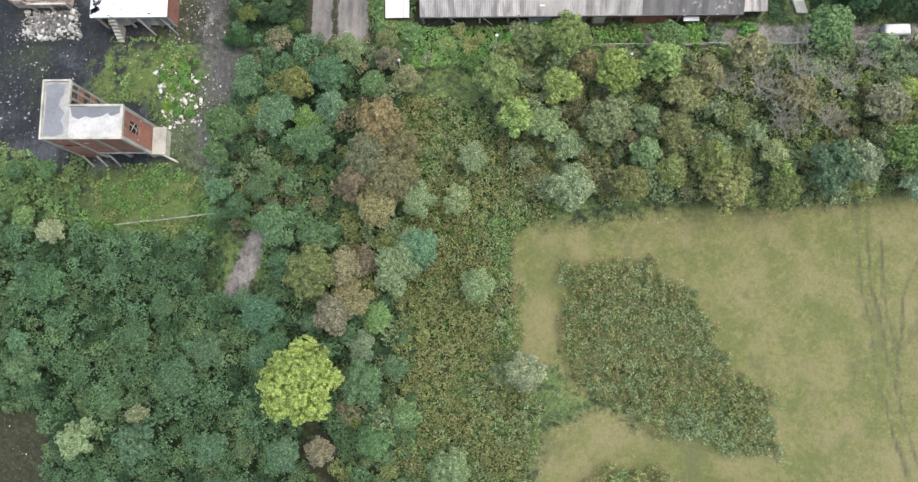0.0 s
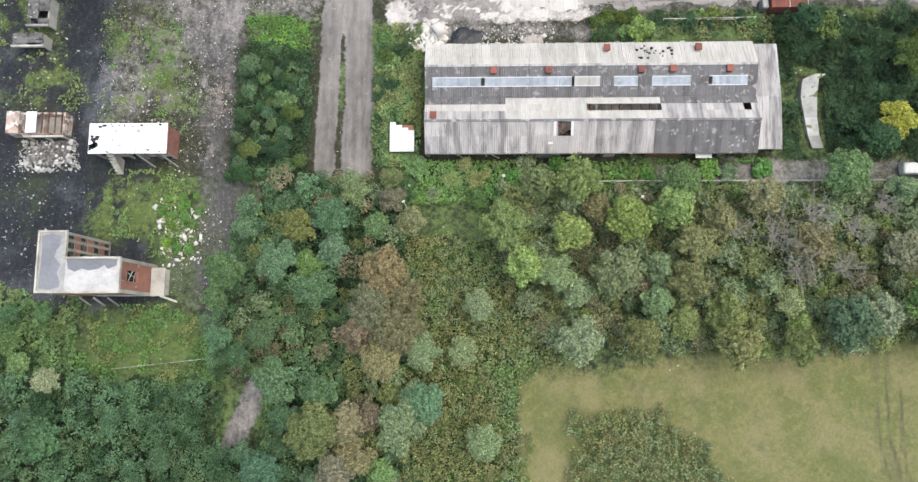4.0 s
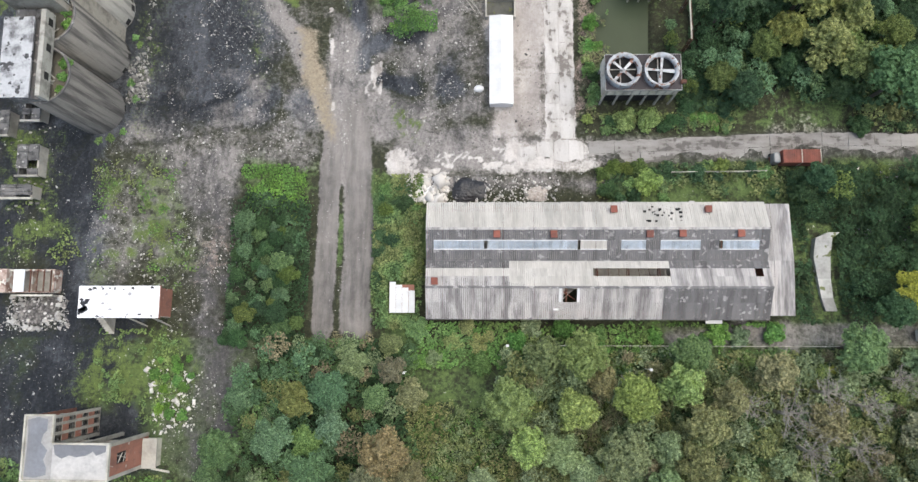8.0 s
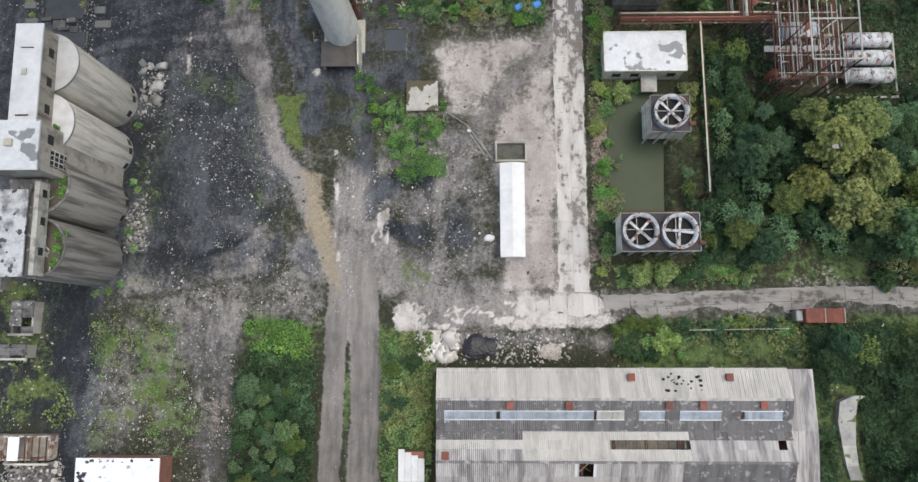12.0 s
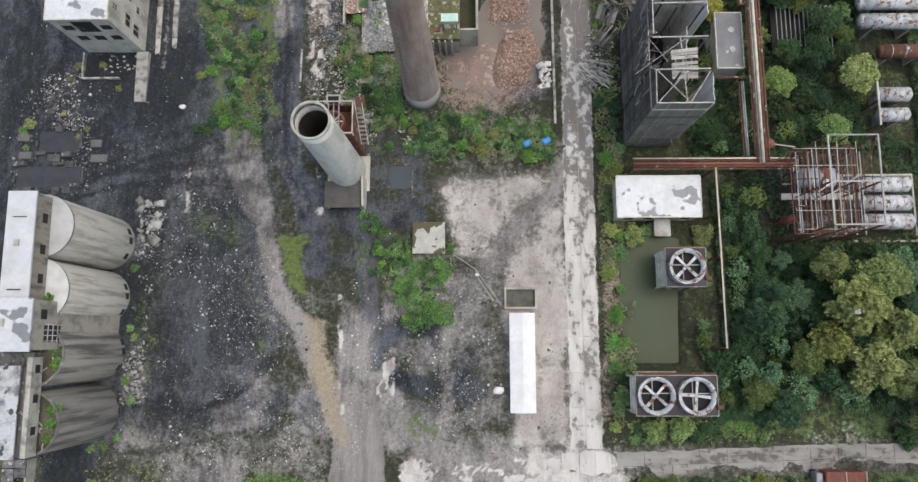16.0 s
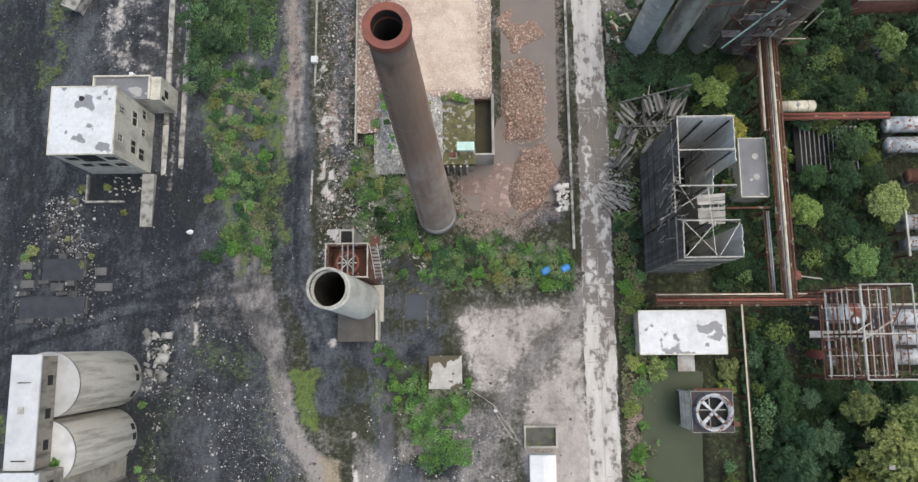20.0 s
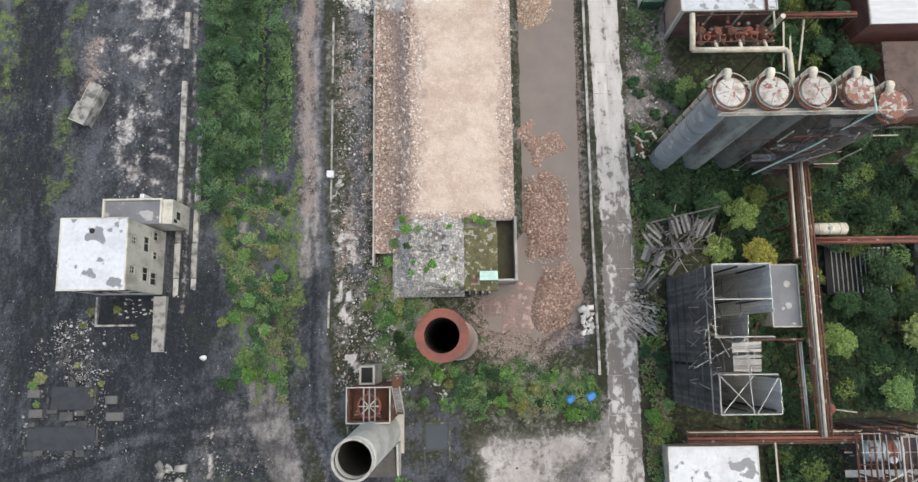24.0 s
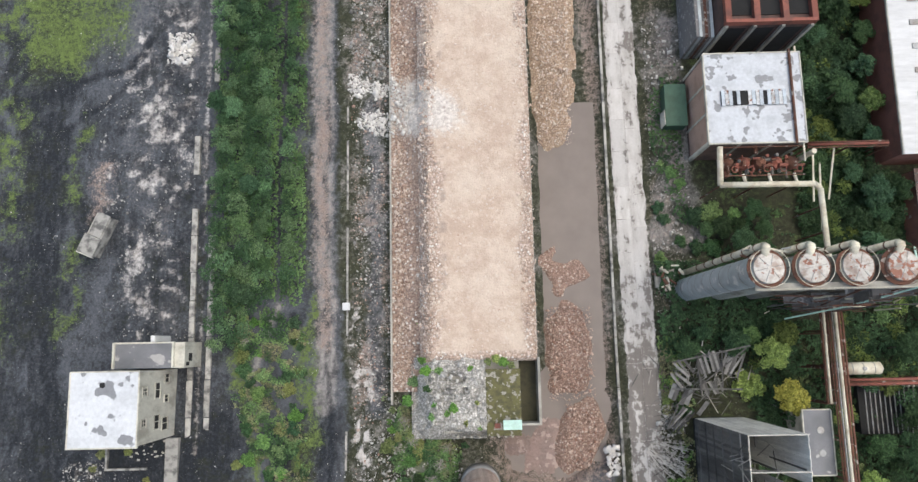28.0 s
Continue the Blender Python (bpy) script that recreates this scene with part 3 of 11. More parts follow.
    grass = big(grass, strip(x, y, [(-20.3, 68), (-20.3, 50)], 0.9, 0.35) * clip(fbm(x, y, 5, 115), 6, 0.42))
    grass = big(grass, zone(wx, wy, [(-53, 240), (-38, 240), (-37.4, 165), (-36.5, 130), (-41, 130), (-48, 140), (-54, 166)], 2.2) * (0.3 + 0.7 * patchy))
    grass = big(grass, zone(wx, wy, [(-23, 152), (-16, 146), (-14, 137), (-4, 133), (11, 132), (12, 126), (-4, 126), (-20, 128), (-26, 140)], 2.5) * (0.15 + 0.8 * patchy))
    grass = big(grass, zone(wx, wy, [(-22, 117), (-6, 112), (-6, 100), (-12, 98), (-17, 106)], 2) * 0.5)
    grass = big(grass, zone(wx, wy, [(19, 158), (23, 158), (23, 84), (19, 82)], 1.2) * 0.45 * (0.3 + mid))
    brick = big(brick, zone(wx, wy, [(18.4, 158), (21.6, 158), (21.6, 84), (18.4, 82)], 1.0) * clip(mid, 4, 0.45) * 0.6)
    grass = big(grass, zone(wx, wy, [(22, 74), (90, 74), (90, 66), (22, 68)], 1.6) * 0.7)
    grass = big(grass, zone(wx, wy, [(44, 92), (64, 92), (66, 80), (42, 80)], 2.5) * (0.2 + 0.5 * patchy))
    grass = big(grass, strip(sx, sy, [(-38, 113), (-36, 100), (-34, 94)], 2.5, 1.6) * patchy * 0.5)
    grass = big(grass, strip(sx, sy, [(-52, 116), (-52.5, 92)], 2.0, 2) * patchy * 0.45)
    grass = big(grass, np.where(y < 47, 0.6, np.where((x > 24) & (y < 76), 0.5, np.where(x > 24, 0.25, 0.0))))
    # leaf-litter soil under the woods, also kept dark as shade between crowns
    litter = big(zone(wx, wy, [(-84, -44), (-22, -44), (-24, 4), (-38, 3), (-42, 12), (-84, 12)], 2), zone(wx, wy, [(-30, 44), (-10, 44), (-10, 12), (-6, -44), (-20, -44), (-26, 2), (-36, 18)], 2))
    grass = grass * (1 - path) * (1 - 0.85 * litter)
    moss = zone(wx, wy, [(-33.5, 113), (-30, 113), (-28.6, 104), (-31.5, 103)], 0.8)
    moss = big(moss, zone(wx, wy, [(-50, 117), (-40, 117), (-41, 111.5), (-49, 112)], 2.5) * 0.5 * (0.4 + mid))
    moss = big(moss, strip(wx, wy, [(-49.5, 166), (-48, 150), (-45, 138), (-42, 130)], 1.8, 1.2) * 0.8)
    moss = big(moss, strip(wx, wy, [(-38.5, 168), (-37.8, 150), (-36.8, 133)], 1.6, 1.0) * 0.8)
    moss = big(moss, strip(wx, wy, [(-39.4, 240), (-39, 170)], 1.8, 1.0) * (0.2 + 0.7 * mid))
    moss = big(moss, zone(wx, wy, [(-84, 76), (-70, 76), (-64, 62), (-74, 56)], 3) * clip(mid, 6, 0.55) * 0.7)
    moss = big(moss, zone(wx, wy, [(-61, 74), (-49, 75), (-45, 58), (-60, 57)], 4) * clip(0.5 * mid + 0.5 * fine, 5, 0.5) * 0.72)
    moss = big(moss, zone(wx, wy, [(-56, 26), (-42, 26), (-41, 18), (-54, 17)], 3) * 0.6)
    moss = big(moss, strip(wx, wy, [(-76.5, 240), (-78, 200), (-77.5, 176), (-78.5, 160)], 2.6, 2) * clip(mid, 5, 0.47) * 0.75)
    moss = big(moss, zone(wx, wy, [(-110, 240), (-86, 226), (-85, 195), (-87, 160), (-110, 150)], 3.5) * clip(0.5 * mid + 0.5 * fine, 5, 0.5) * 0.62)
    moss = big(moss, zone(wx, wy, [(-13, 84), (-7, 84), (-7, 79), (-13, 80)], 1.5) * clip(fine, 6, 0.52) * 0.8)
    moss = big(moss, strip(wx, wy, [(-20.8, 112), (-20.6, 103)], 1.2, 0.8) * 0.6)
    moss = big(moss, strip(wx, wy, [(-53.2, 118), (-53.6, 96), (-54, 82)], 6.0, 2.0) * (0.02 + 0.45 * mid))
    moss = big(moss, strip(wx, wy, [(-37.2, 112), (-36.6, 96), (-34, 88)], 3.4, 1.4) * (0.04 + 0.5 * mid))
    moss = big(moss, zone(wx, wy, [(-62, 48), (-42, 48), (-41, 34), (-46, 33), (-62, 38)], 3) * clip(mid, 7, 0.5) * 0.7)
    moss = big(moss, zone(wx, wy, [(-84, 110), (-68, 110), (-68, 60), (-84, 60)], 4) * clip(mid, 6, 0.56) * 0.6)
    moss = big(moss, zone(wx, wy, [(-90, 236), (-70, 236), (-70, 216), (-78, 207), (-90, 206)], 2.5) * (0.35 + 0.55 * mid))
    moss = big(moss, strip(wx, wy, [(-53.6, 206), (-53.4, 192), (-53.6, 184)], 1.6, 1.0) * 0.7)
    far = np.clip(big(big(-94 - x, x - 92), big(-50 - y, y - 245)) / 20, 0, 1)
    coal, moss, mud = coal * (1 - far), moss * (1 - far), mud * (1 - far)
    wet = strip(sx, sy, [(-18.6, 108), (-17.8, 94), (-18, 90)], 3.0, 1) * 0.9
    wet = big(wet, strip(sx, sy, [(-34, 190), (-33, 150), (-31, 124)], 3, 1) * 0.5)
    wet = big(wet, zone(wx, wy, [(-33, 88), (-25, 88), (-24, 79), (-31, 79)], 2) * 0.6)
    sand = zone(sx, sy, [(-29.6, 99), (-26, 98.4), (-24.4, 92), (-22.4, 85), (-22.4, 79), (-24.4, 82), (-27, 89)], 1.8) * (0.65 + 0.5 * mid)
    sand = big(sand, zone(wx, wy, [(60, 20), (66, 20), (69, -14), (64, -14)], 3) * 0.3)
    # overall tone: dirt, wheel tracks and washed streaks
    swirl = fbm(wx * 1.0, wy * 1.0, 5, 107)
    tone = 0.5 + (ns - 0.5) * 1.0 + (swirl - 0.5) * 1.2 + (fine - 0.5) * 0.5 + (broad - 0.5) * 0.6
    ruts = [[(-23.6, 112), (-22.8, 90), (-23, 76), (-22.6, 48)], [(-20.5, 104), (-20, 80), (-18, 70), (-17.4, 50)], [(-18, 110), (-17.2, 80), (-17.4, 50)], [(-43, 76), (-41, 60), (-39, 46), (-38, 30)], [(-34, 230), (-34.2, 170), (-33.4, 150), (-33, 128), (-29, 116)], [(-36, 230), (-36, 170), (-34.8, 150), (-34.6, 128), (-40, 122)], [(12, 124), (-3, 102)], [(63, 21), (62.6, 5), (64.5, -8), (68, -22)], [(-82, 196), (-70, 204), (-64, 210)], [(-60, 78), (-50, 79), (-36, 82), (-24, 80)],
            [(-84, 117), (-75, 120), (-62, 124), (-49, 125), (-40, 126), (-34.5, 132)], [(-84, 113), (-74, 118), (-61, 121.5), (-49, 122.5), (-38, 121)], [(-76, 130), (-66, 123), (-56, 126.5), (-46, 129)], [(-83, 230), (-82, 200), (-83, 170), (-80, 140), (-84, 120)], [(-80, 230), (-80.5, 190), (-81, 165), (-78, 142)], [(-60, 88), (-48, 84), (-38, 88), (-31, 96)]]
    for line in ruts:
        for off in (-0.8, 0.8):
            tone = tone - 0.52 * strip(x + (mid - 0.5) * 2 + off, y + off * 0.4, line, 0.55, 0.4) * (0.4 + 1.0 * fbm(x, y, 6, 109))
    tone = tone * (1 - 0.3 * lane) + 0.2 * lane + 0.18 * strip(sx, sy, [(-21, 98), (-20.5, 86), (-20, 74)], 5.5, 1.2) + 0.26 * track
    tone = tone - 0.25 * zone(wx, wy, [(-110, 92), (-64, 86), (-62, 60), (-66, 28), (-110, 28)], 3)
    tone = tone - 0.34 * zone(wx, wy, [(-48, 78), (-34, 77), (-32, 30), (-44, 24), (-50, 50)], 3)
    tone = tone + 0.1 * zone(wx, wy, [(-62, 92), (-36, 92), (-30, 78), (-60, 78)], 4)
    tone = tone - 0.22 * strip(x, y, [(19, 77), (90, 77.5)], 9, 1) - 0.08 * zone(wx, wy, [(-74, 220), (-56, 220), (-56, 160), (-72, 160)], 2)
    tone = tone - 0.22 * strip(x, y, [(-84, 240), (-84, 110)], 12, 4) - 0.3 * zone(wx, wy, [(-80, 145), (-52, 147), (-52, 132), (-80, 120)], 3)
    tone = tone - 0.26 * zone(wx, wy, [(-60, 122), (-37, 122), (-37, 90), (-42, 82), (-60, 80)], 3) + 0.22 * zone(wx, wy, [(-37, 112), (-30, 108), (-16, 96), (-14, 76), (-36, 74), (-36, 92)], 3)
    tone = tone + 0.30 * zone(wx, wy, [(-37.4, 240), (-24, 240), (-24, 150), (-34, 138), (-37.4, 150)], 1.5) + 0.2 * zone(wx, wy, [(-64, 80), (-34, 80), (-36, 62), (-46, 56), (-62, 56)], 4)
    tone = tone - 0.2 * zone(wx, wy, [(-62, 48), (-34, 50), (-32, 26), (-62, 26)], 3) * 1.7 - 0.3 * zone(wx, wy, [(-72, 150), (-50, 146), (-52, 128), (-72, 126)], 3)
    tone = tone - 0.3 * zone(wx, wy, [(-110, 82), (-60, 80), (-58, 66), (-60, 48), (-46, 44), (-46, 30), (-110, 28)], 3)
    slabs = zone(x, y, [(-9, 124), (13.4, 124), (13.4, 79), (3, 79), (-2, 100)], 2)
    tone = tone * (1 - 0.45 * slabs) + 0.19 * slabs
    tone = tone + 0.3 * zone(sx, sy, [(-12, 78.6), (20, 80.5), (24, 73.5), (-12, 73)], 1.5)
    for a, b in (((-8, 116.6), (13, 116.8)), ((2.4, 123), (2.6, 106)), ((8.2, 123), (8.4, 80)), ((3, 95), (13, 95)), ((3, 87), (13, 87.2)), ((4, 106.5), (13, 106.4))):
        tone = tone - 0.35 * strip(x + (fine - 0.5) * 0.6, y + (fine - 0.5) * 0.6, [a, b], 0.2, 0.3) * (0.3 + mid)
    tone = tone - 0.7 * strip(sx, sy, [(-90, 201.5), (-80, 204.5), (-70, 208), (-66, 213)], 1.2, 0.4)
    ruts_field = np.zeros(x.shape)
    for line in ([(61.6, 22), (62, 8), (63.4, -6), (66.5, -22)], [(63.8, 21), (63.6, 8), (65, -4), (68.4, -20)], [(66, 14), (65.4, 2), (67, -10)], [(72, 12), (68, 4), (66.5, -4)]):
        ruts_field = big(ruts_field, strip(sx, sy, line, 0.45, 0.4) * (0.3 + 0.8 * mid))
    chips = clip(fbm(x, y, 3, 111, 3), 5, 0.55) * (0.25 + zone(wx, wy, [(-62, 76), (-38, 80), (-36, 56), (-62, 54)], 3) * 0.7 + zone(wx, wy, [(-80, 140), (-64, 140), (-60, 122), (-66, 120), (-80, 128)], 2) * 0.3 + zone(wx, wy, [(-48, 108), (-34, 106), (-36, 92), (-50, 92)], 3) * 0.6 + zone(wx, wy, [(-14, 95), (2, 95), (2, 84), (-12, 84)], 2) * 0.7 + zone(wx, wy, [(-32, 240), (-23, 240), (-20, 130), (-30, 130)], 2) * 0.7)
    return dict(coal=coal, mud=big(mud, lane2 * 1.0), conc=big(conc, lane2 * 0.2), brick=brick, grass=big(grass, far * 0.8), dry=field, moss=moss, wet=wet, tone=np.clip(tone, 0, 1), chips=np.clip(chips * (1 - field), 0, 1), sand=sand, spare=ruts_field, worn=np.clip(lane, 0, 1), paved=np.clip(slabs * big(conc, 0), 0, 1), none=0 * x, rest=0 * x)


KINDS = (("cover_a", ("coal", "mud", "conc", "brick")), ("cover_b", ("grass", "dry", "moss", "wet")), ("cover_c", ("tone", "chips", "sand", "spare")), ("cover_d", ("worn", "paved", "none", "rest")))


def ground_material():
    m, nt, b = bare("ground", 0.95)
    at = {}
    for key, chans in KINDS:
        n = nt.nodes.new("ShaderNodeAttribute")
        n.attribute_name = key
        s = nt.nodes.new("ShaderNodeSeparateColor")
        nt.links.new(n.outputs["Color"], s.inputs[0])
        for c, o in zip(chans, (*s.outputs, n.outputs["Alpha"])):
            at[c] = o
    n1, n2, n3, n4 = noise_node(nt, 0.35, 8, None, 0.65), noise_node(nt, 1.3, 8, None, 0.72), noise_node(nt, 5, 6, None, 0.75), noise_node(nt, 0.12, 5)
    wide = [ramp(nt, n, 0.30, 0.70) for n in (n1, n2, n3)]
    mix2 = math_node(nt, "ADD", math_node(nt, "MULTIPLY", wide[0], 0.45), math_node(nt, "MULTIPLY", wide[1], 0.55))
    mix3 = math_node(nt, "ADD", math_node(nt, "MULTIPLY", wide[1], 0.5), math_node(nt, "MULTIPLY", wide[2], 0.5))
    tone = at["tone"]

    def edge(mask, n, k=0.7, lo=0.25, hi=0.75):
        s = math_node(nt, "ADD", mask, math_node(nt, "MULTIPLY", math_node(nt, "SUBTRACT", n, 0.5), k))
        return ramp(nt, s, lo, hi)

    n5, n6 = noise_node(nt, 2.4, 9, None, 0.8), noise_node(nt, 1.6, 8, (1.0, 0.3, 1.0), 0.75)
    crisp = math_node(nt, "ADD", math_node(nt, "MULTIPLY", ramp(nt, n5, 0.36, 0.64), 0.5), math_node(nt, "MULTIPLY", ramp(nt, n6, 0.36, 0.64), 0.5))
    t2 = math_node(nt, "ADD", math_node(nt, "MULTIPLY", tone, 0.5), math_node(nt, "ADD", math_node(nt, "MULTIPLY", mix3, 0.15), math_node(nt, "MULTIPLY", crisp, 0.35)))
    t3 = ramp(nt, t2, 0.15, 0.85)
    soil = mixc(nt, wide[1], (0.018, 0.021, 0.011), (0.05, 0.053, 0.027))
    mudc = mixc(nt, t3, (0.068, 0.066, 0.066), (0.282, 0.262, 0.247))
    coalc = mixc(nt, t3, (0.011, 0.0135, 0.018), (0.088, 0.095, 0.107))
    conc = mixc(nt, t3, (0.25, 0.222, 0.20), (0.585, 0.555, 0.525))
    brickc = mixc(nt, wide[2], (0.14, 0.095, 0.078), (0.37, 0.30, 0.26))
    grassc = mixc(nt, mix2, (0.04, 0.07, 0.024), (0.12, 0.175, 0.055))
    dryc = mixc(nt, ramp(nt, n4, 0.38, 0.62), (0.118, 0.134, 0.044), (0.196, 0.180, 0.084))
    dryc = mixc(nt, math_node(nt, "MULTIPLY", ramp(nt, n1, 0.45, 0.62), 0.75), dryc, (0.118, 0.140, 0.038))
    dryc = mixc(nt, math_node(nt, "MULTIPLY", ramp(nt, mix2, 0.4, 0.8), 0.5), dryc, (0.235, 0.205, 0.102))
    dryc = mixc(nt, math_node(nt, "MULTIPLY", ramp(nt, tone, 0.35, 0.05), 0.6), dryc, (0.11, 0.115, 0.055))
    dryc = mixc(nt, ramp(nt, at["spare"], 0.15, 0.7), dryc, (0.085, 0.085, 0.045))
    mossc = mixc(nt, mix3, (0.045, 0.062, 0.022), (0.140, 0.195, 0.05))
    sandc = mixc(nt, mix3, (0.235, 0.195, 0.14), (0.36, 0.305, 0.22))
    c = mixc(nt, edge(at["grass"], mix2, 0.9), soil, grassc)
    c = mixc(nt, edge(at["coal"], mix2, 0.8, 0.2, 0.8), c, coalc)
    c = mixc(nt, edge(at["mud"], mix2, 0.7, 0.25, 0.95), c, mudc)
    drag = ramp(nt, noise_node(nt, 1.1, 7, (1.0, 0.12, 1.0), 0.65), 0.32, 0.68)
    wornc = mixc(nt, math_node(nt, "ADD", math_node(nt, "MULTIPLY", mix2, 0.25), math_node(nt, "ADD", math_node(nt, "MULTIPLY", drag, 0.35), math_node(nt, "MULTIPLY", tone, 0.4))), (0.07, 0.066, 0.063), (0.30, 0.277, 0.256))
    c = mixc(nt, edge(at["worn"], mix2, 0.5, 0.2, 0.7), c, wornc)
    c = mixc(nt, edge(at["brick"], mix3, 0.9), c, brickc)
    c = mixc(nt, edge(at["conc"], mix2, 0.6, 0.3, 0.75), c, conc)
    c = mixc(nt, math_node(nt, "MULTIPLY", at["paved"], 0.75), c, mixc(nt, math_node(nt, "ADD", math_node(nt, "MULTIPLY", wide[0], 0.5), math_node(nt, "MULTIPLY", tone, 0.5)), (0.19, 0.165, 0.15), (0.47, 0.43, 0.40)))
    c = mixc(nt, edge(at["sand"], mix2, 0.5), c, sandc)
    c = mixc(nt, edge(at["dry"], mix2, 0.6), c, dryc)
    c = mixc(nt, edge(at["moss"], mix3, 0.9), c, mossc)
    # pale grit, in drifts
    pos = nt.nodes.new("ShaderNodeNewGeometry").outputs["Position"]
    for scale, keep, tint in ((3.1, 0.22, (0.52, 0.51, 0.48)), (5.5, 0.32, (0.46, 0.45, 0.42)), (8.5, 0.4, (0.30, 0.29, 0.27))):
        vor = nt.nodes.new("ShaderNodeTexVoronoi")
        vor.inputs["Scale"].default_value = scale
        nt.links.new(pos, vor.inputs["Vector"])
        lot = nt.nodes.new("ShaderNodeSeparateColor")
        nt.links.new(vor.outputs["Color"], lot.inputs[0])
        size = math_node(nt, "MULTIPLY", math_node(nt, "POWER", lot.outputs[1], 2.5), 0.38)
        grit = math_node(nt, "MULTIPLY", math_node(nt, "LESS_THAN", vor.outputs["Distance"], size), math_node(nt, "LESS_THAN", lot.outputs[0], math_node(nt, "MULTIPLY", at["chips"], keep)))
        c = mixc(nt, grit, c, tint)
    rough = math_node(nt, "SUBTRACT", math_node(nt, "SUBTRACT", 0.75, math_node(nt, "MULTIPLY", at["dry"], 0.38)), math_node(nt, "ADD", math_node(nt, "MULTIPLY", at["conc"], 0.42), math_node(nt, "MULTIPLY", at["mud"], 0.36)))
    rough = math_node(nt, "SUBTRACT", rough, math_node(nt, "MULTIPLY", math_node(nt, "MAXIMUM", at["worn"], at["paved"]), 0.3))
    rough = math_node(nt, "MAXIMUM", math_node(nt, "SUBTRACT", rough, math_node(nt, "MULTIPLY", at["coal"], 0.22)), 0.1)
    c = mixc(nt, rough, c, mixc(nt, ramp(nt, n5, 0.25, 0.75), (0.35, 0.35, 0.35), (1.65, 1.65, 1.65)), "MULTIPLY")
    c = mixc(nt, math_node(nt, "MULTIPLY", rough, 0.75), c, mixc(nt, ramp(nt, noise_node(nt, 11, 4, None, 0.8), 0.25, 0.75), (0.4, 0.4, 0.4), (1.6, 1.6, 1.6)), "MULTIPLY")
    nt.links.new(c, b.inputs["Base Color"])
    r = math_node(nt, "SUBTRACT", 0.95, math_node(nt, "MULTIPLY", edge(at["wet"], n1, 0.8), 0.7))
    nt.links.new(r, b.inputs["Roughness"])
    bump(nt, b, n3, 0.5, 0.12)
    return m


def build_ground():
    xs, ys = axis_lines(-92, 88, 0.5, 1800), axis_lines(-46, 232, 0.5, 1800)
    gx, gy = [a.ravel() for a in np.meshgrid(xs, ys)]
    z = lie(gx, gy) + ((fbm(gx, gy, 9, 5) - 0.5) * 0.5 + (fbm(gx, gy, 2.2, 9, 3) - 0.5) * 0.18) * (1 - strip(gx, gy, ROAD, 7, 0.8))
    tr = zone(gx + (fbm(gx, gy, 4, 13) - 0.5) * np.where(gy < 152, 5, 0.6), gy + (fbm(gx, gy, 4, 15) - 0.5) * 5, TRENCH, 1.0)
    z = z * (1 - tr) + (-8.6 + (fbm(gx, gy, 4, 44) - 0.5) * 0.3) * tr
    pl = zone(gx, gy, POOL, 0.5)
    z = z * (1 - pl) + np.minimum(z, -5.5) * pl
    n, k = len(xs), len(ys)
    i = np.arange(n * k).reshape(k, n)
    quads = np.stack([i[:-1, :-1], i[:-1, 1:], i[1:, 1:], i[1:, :-1]], -1).reshape(-1, 4)
    me = bpy.data.meshes.new("ground")
    me.vertices.add(n * k)
    me.vertices.foreach_set("co", np.stack([gx, gy, z], -1).astype(np.float32).ravel())
    me.loops.add(quads.size)
    me.loops.foreach_set("vertex_index", quads.astype(np.int32).ravel())
    me.polygons.add(len(quads))
    me.polygons.foreach_set("loop_start", np.arange(0, quads.size, 4, dtype=np.int32))
    me.polygons.foreach_set("use_smooth", np.ones(len(quads), bool))
    me.update()
    c = cover(gx, gy)
    for key, chans in KINDS:
        a = me.attributes.new(key, "FLOAT_COLOR", "POINT")
        a.data.foreach_set("color", np.stack([c[q] for q in chans], -1).astype(np.float32).ravel())
    me.materials.append(ground_material())
    return tagged(new("ground", me), "derelict ground of coal dust, mud, cracked concrete and rough grass", "ground", kind="structure")


build_ground()


def height(x, y):
    gx, gy = np.array([float(x)]), np.array([float(y)])
    return float((lie(gx, gy) + (fbm(gx, gy, 9, 5) - 0.5) * 0.5 + (fbm(gx, gy, 2.2, 9, 3) - 0.5) * 0.18)[0])


def sheet_of_water(name, pts, z, material, label):
    bm = bmesh.new()
    bm.faces.new([bm.verts.new((x, y, z)) for x, y in pts])
    bmesh.ops.recalc_face_normals(bm, faces=bm.faces[:])
    return solid(name, bm, material, label, "water", "structure")


sheet_of_water("pond_water", [(22.0, 91), (31.4, 91), (31.6, 112), (26, 113.2), (22.0, 111), (21.0, 101)], -4.75, POND, "still algae-green pond beside the cooling towers")
sheet_of_water("trench_water", [(0.2, 200), (-0.2, 157), (-7, 147), (-7, 138), (5, 137), (12, 141), (11.6, 200)], -8.15, MUDWATER, "muddy brown water standing in the trench")


# ---- plants ----
rng = np.random.default_rng(4)


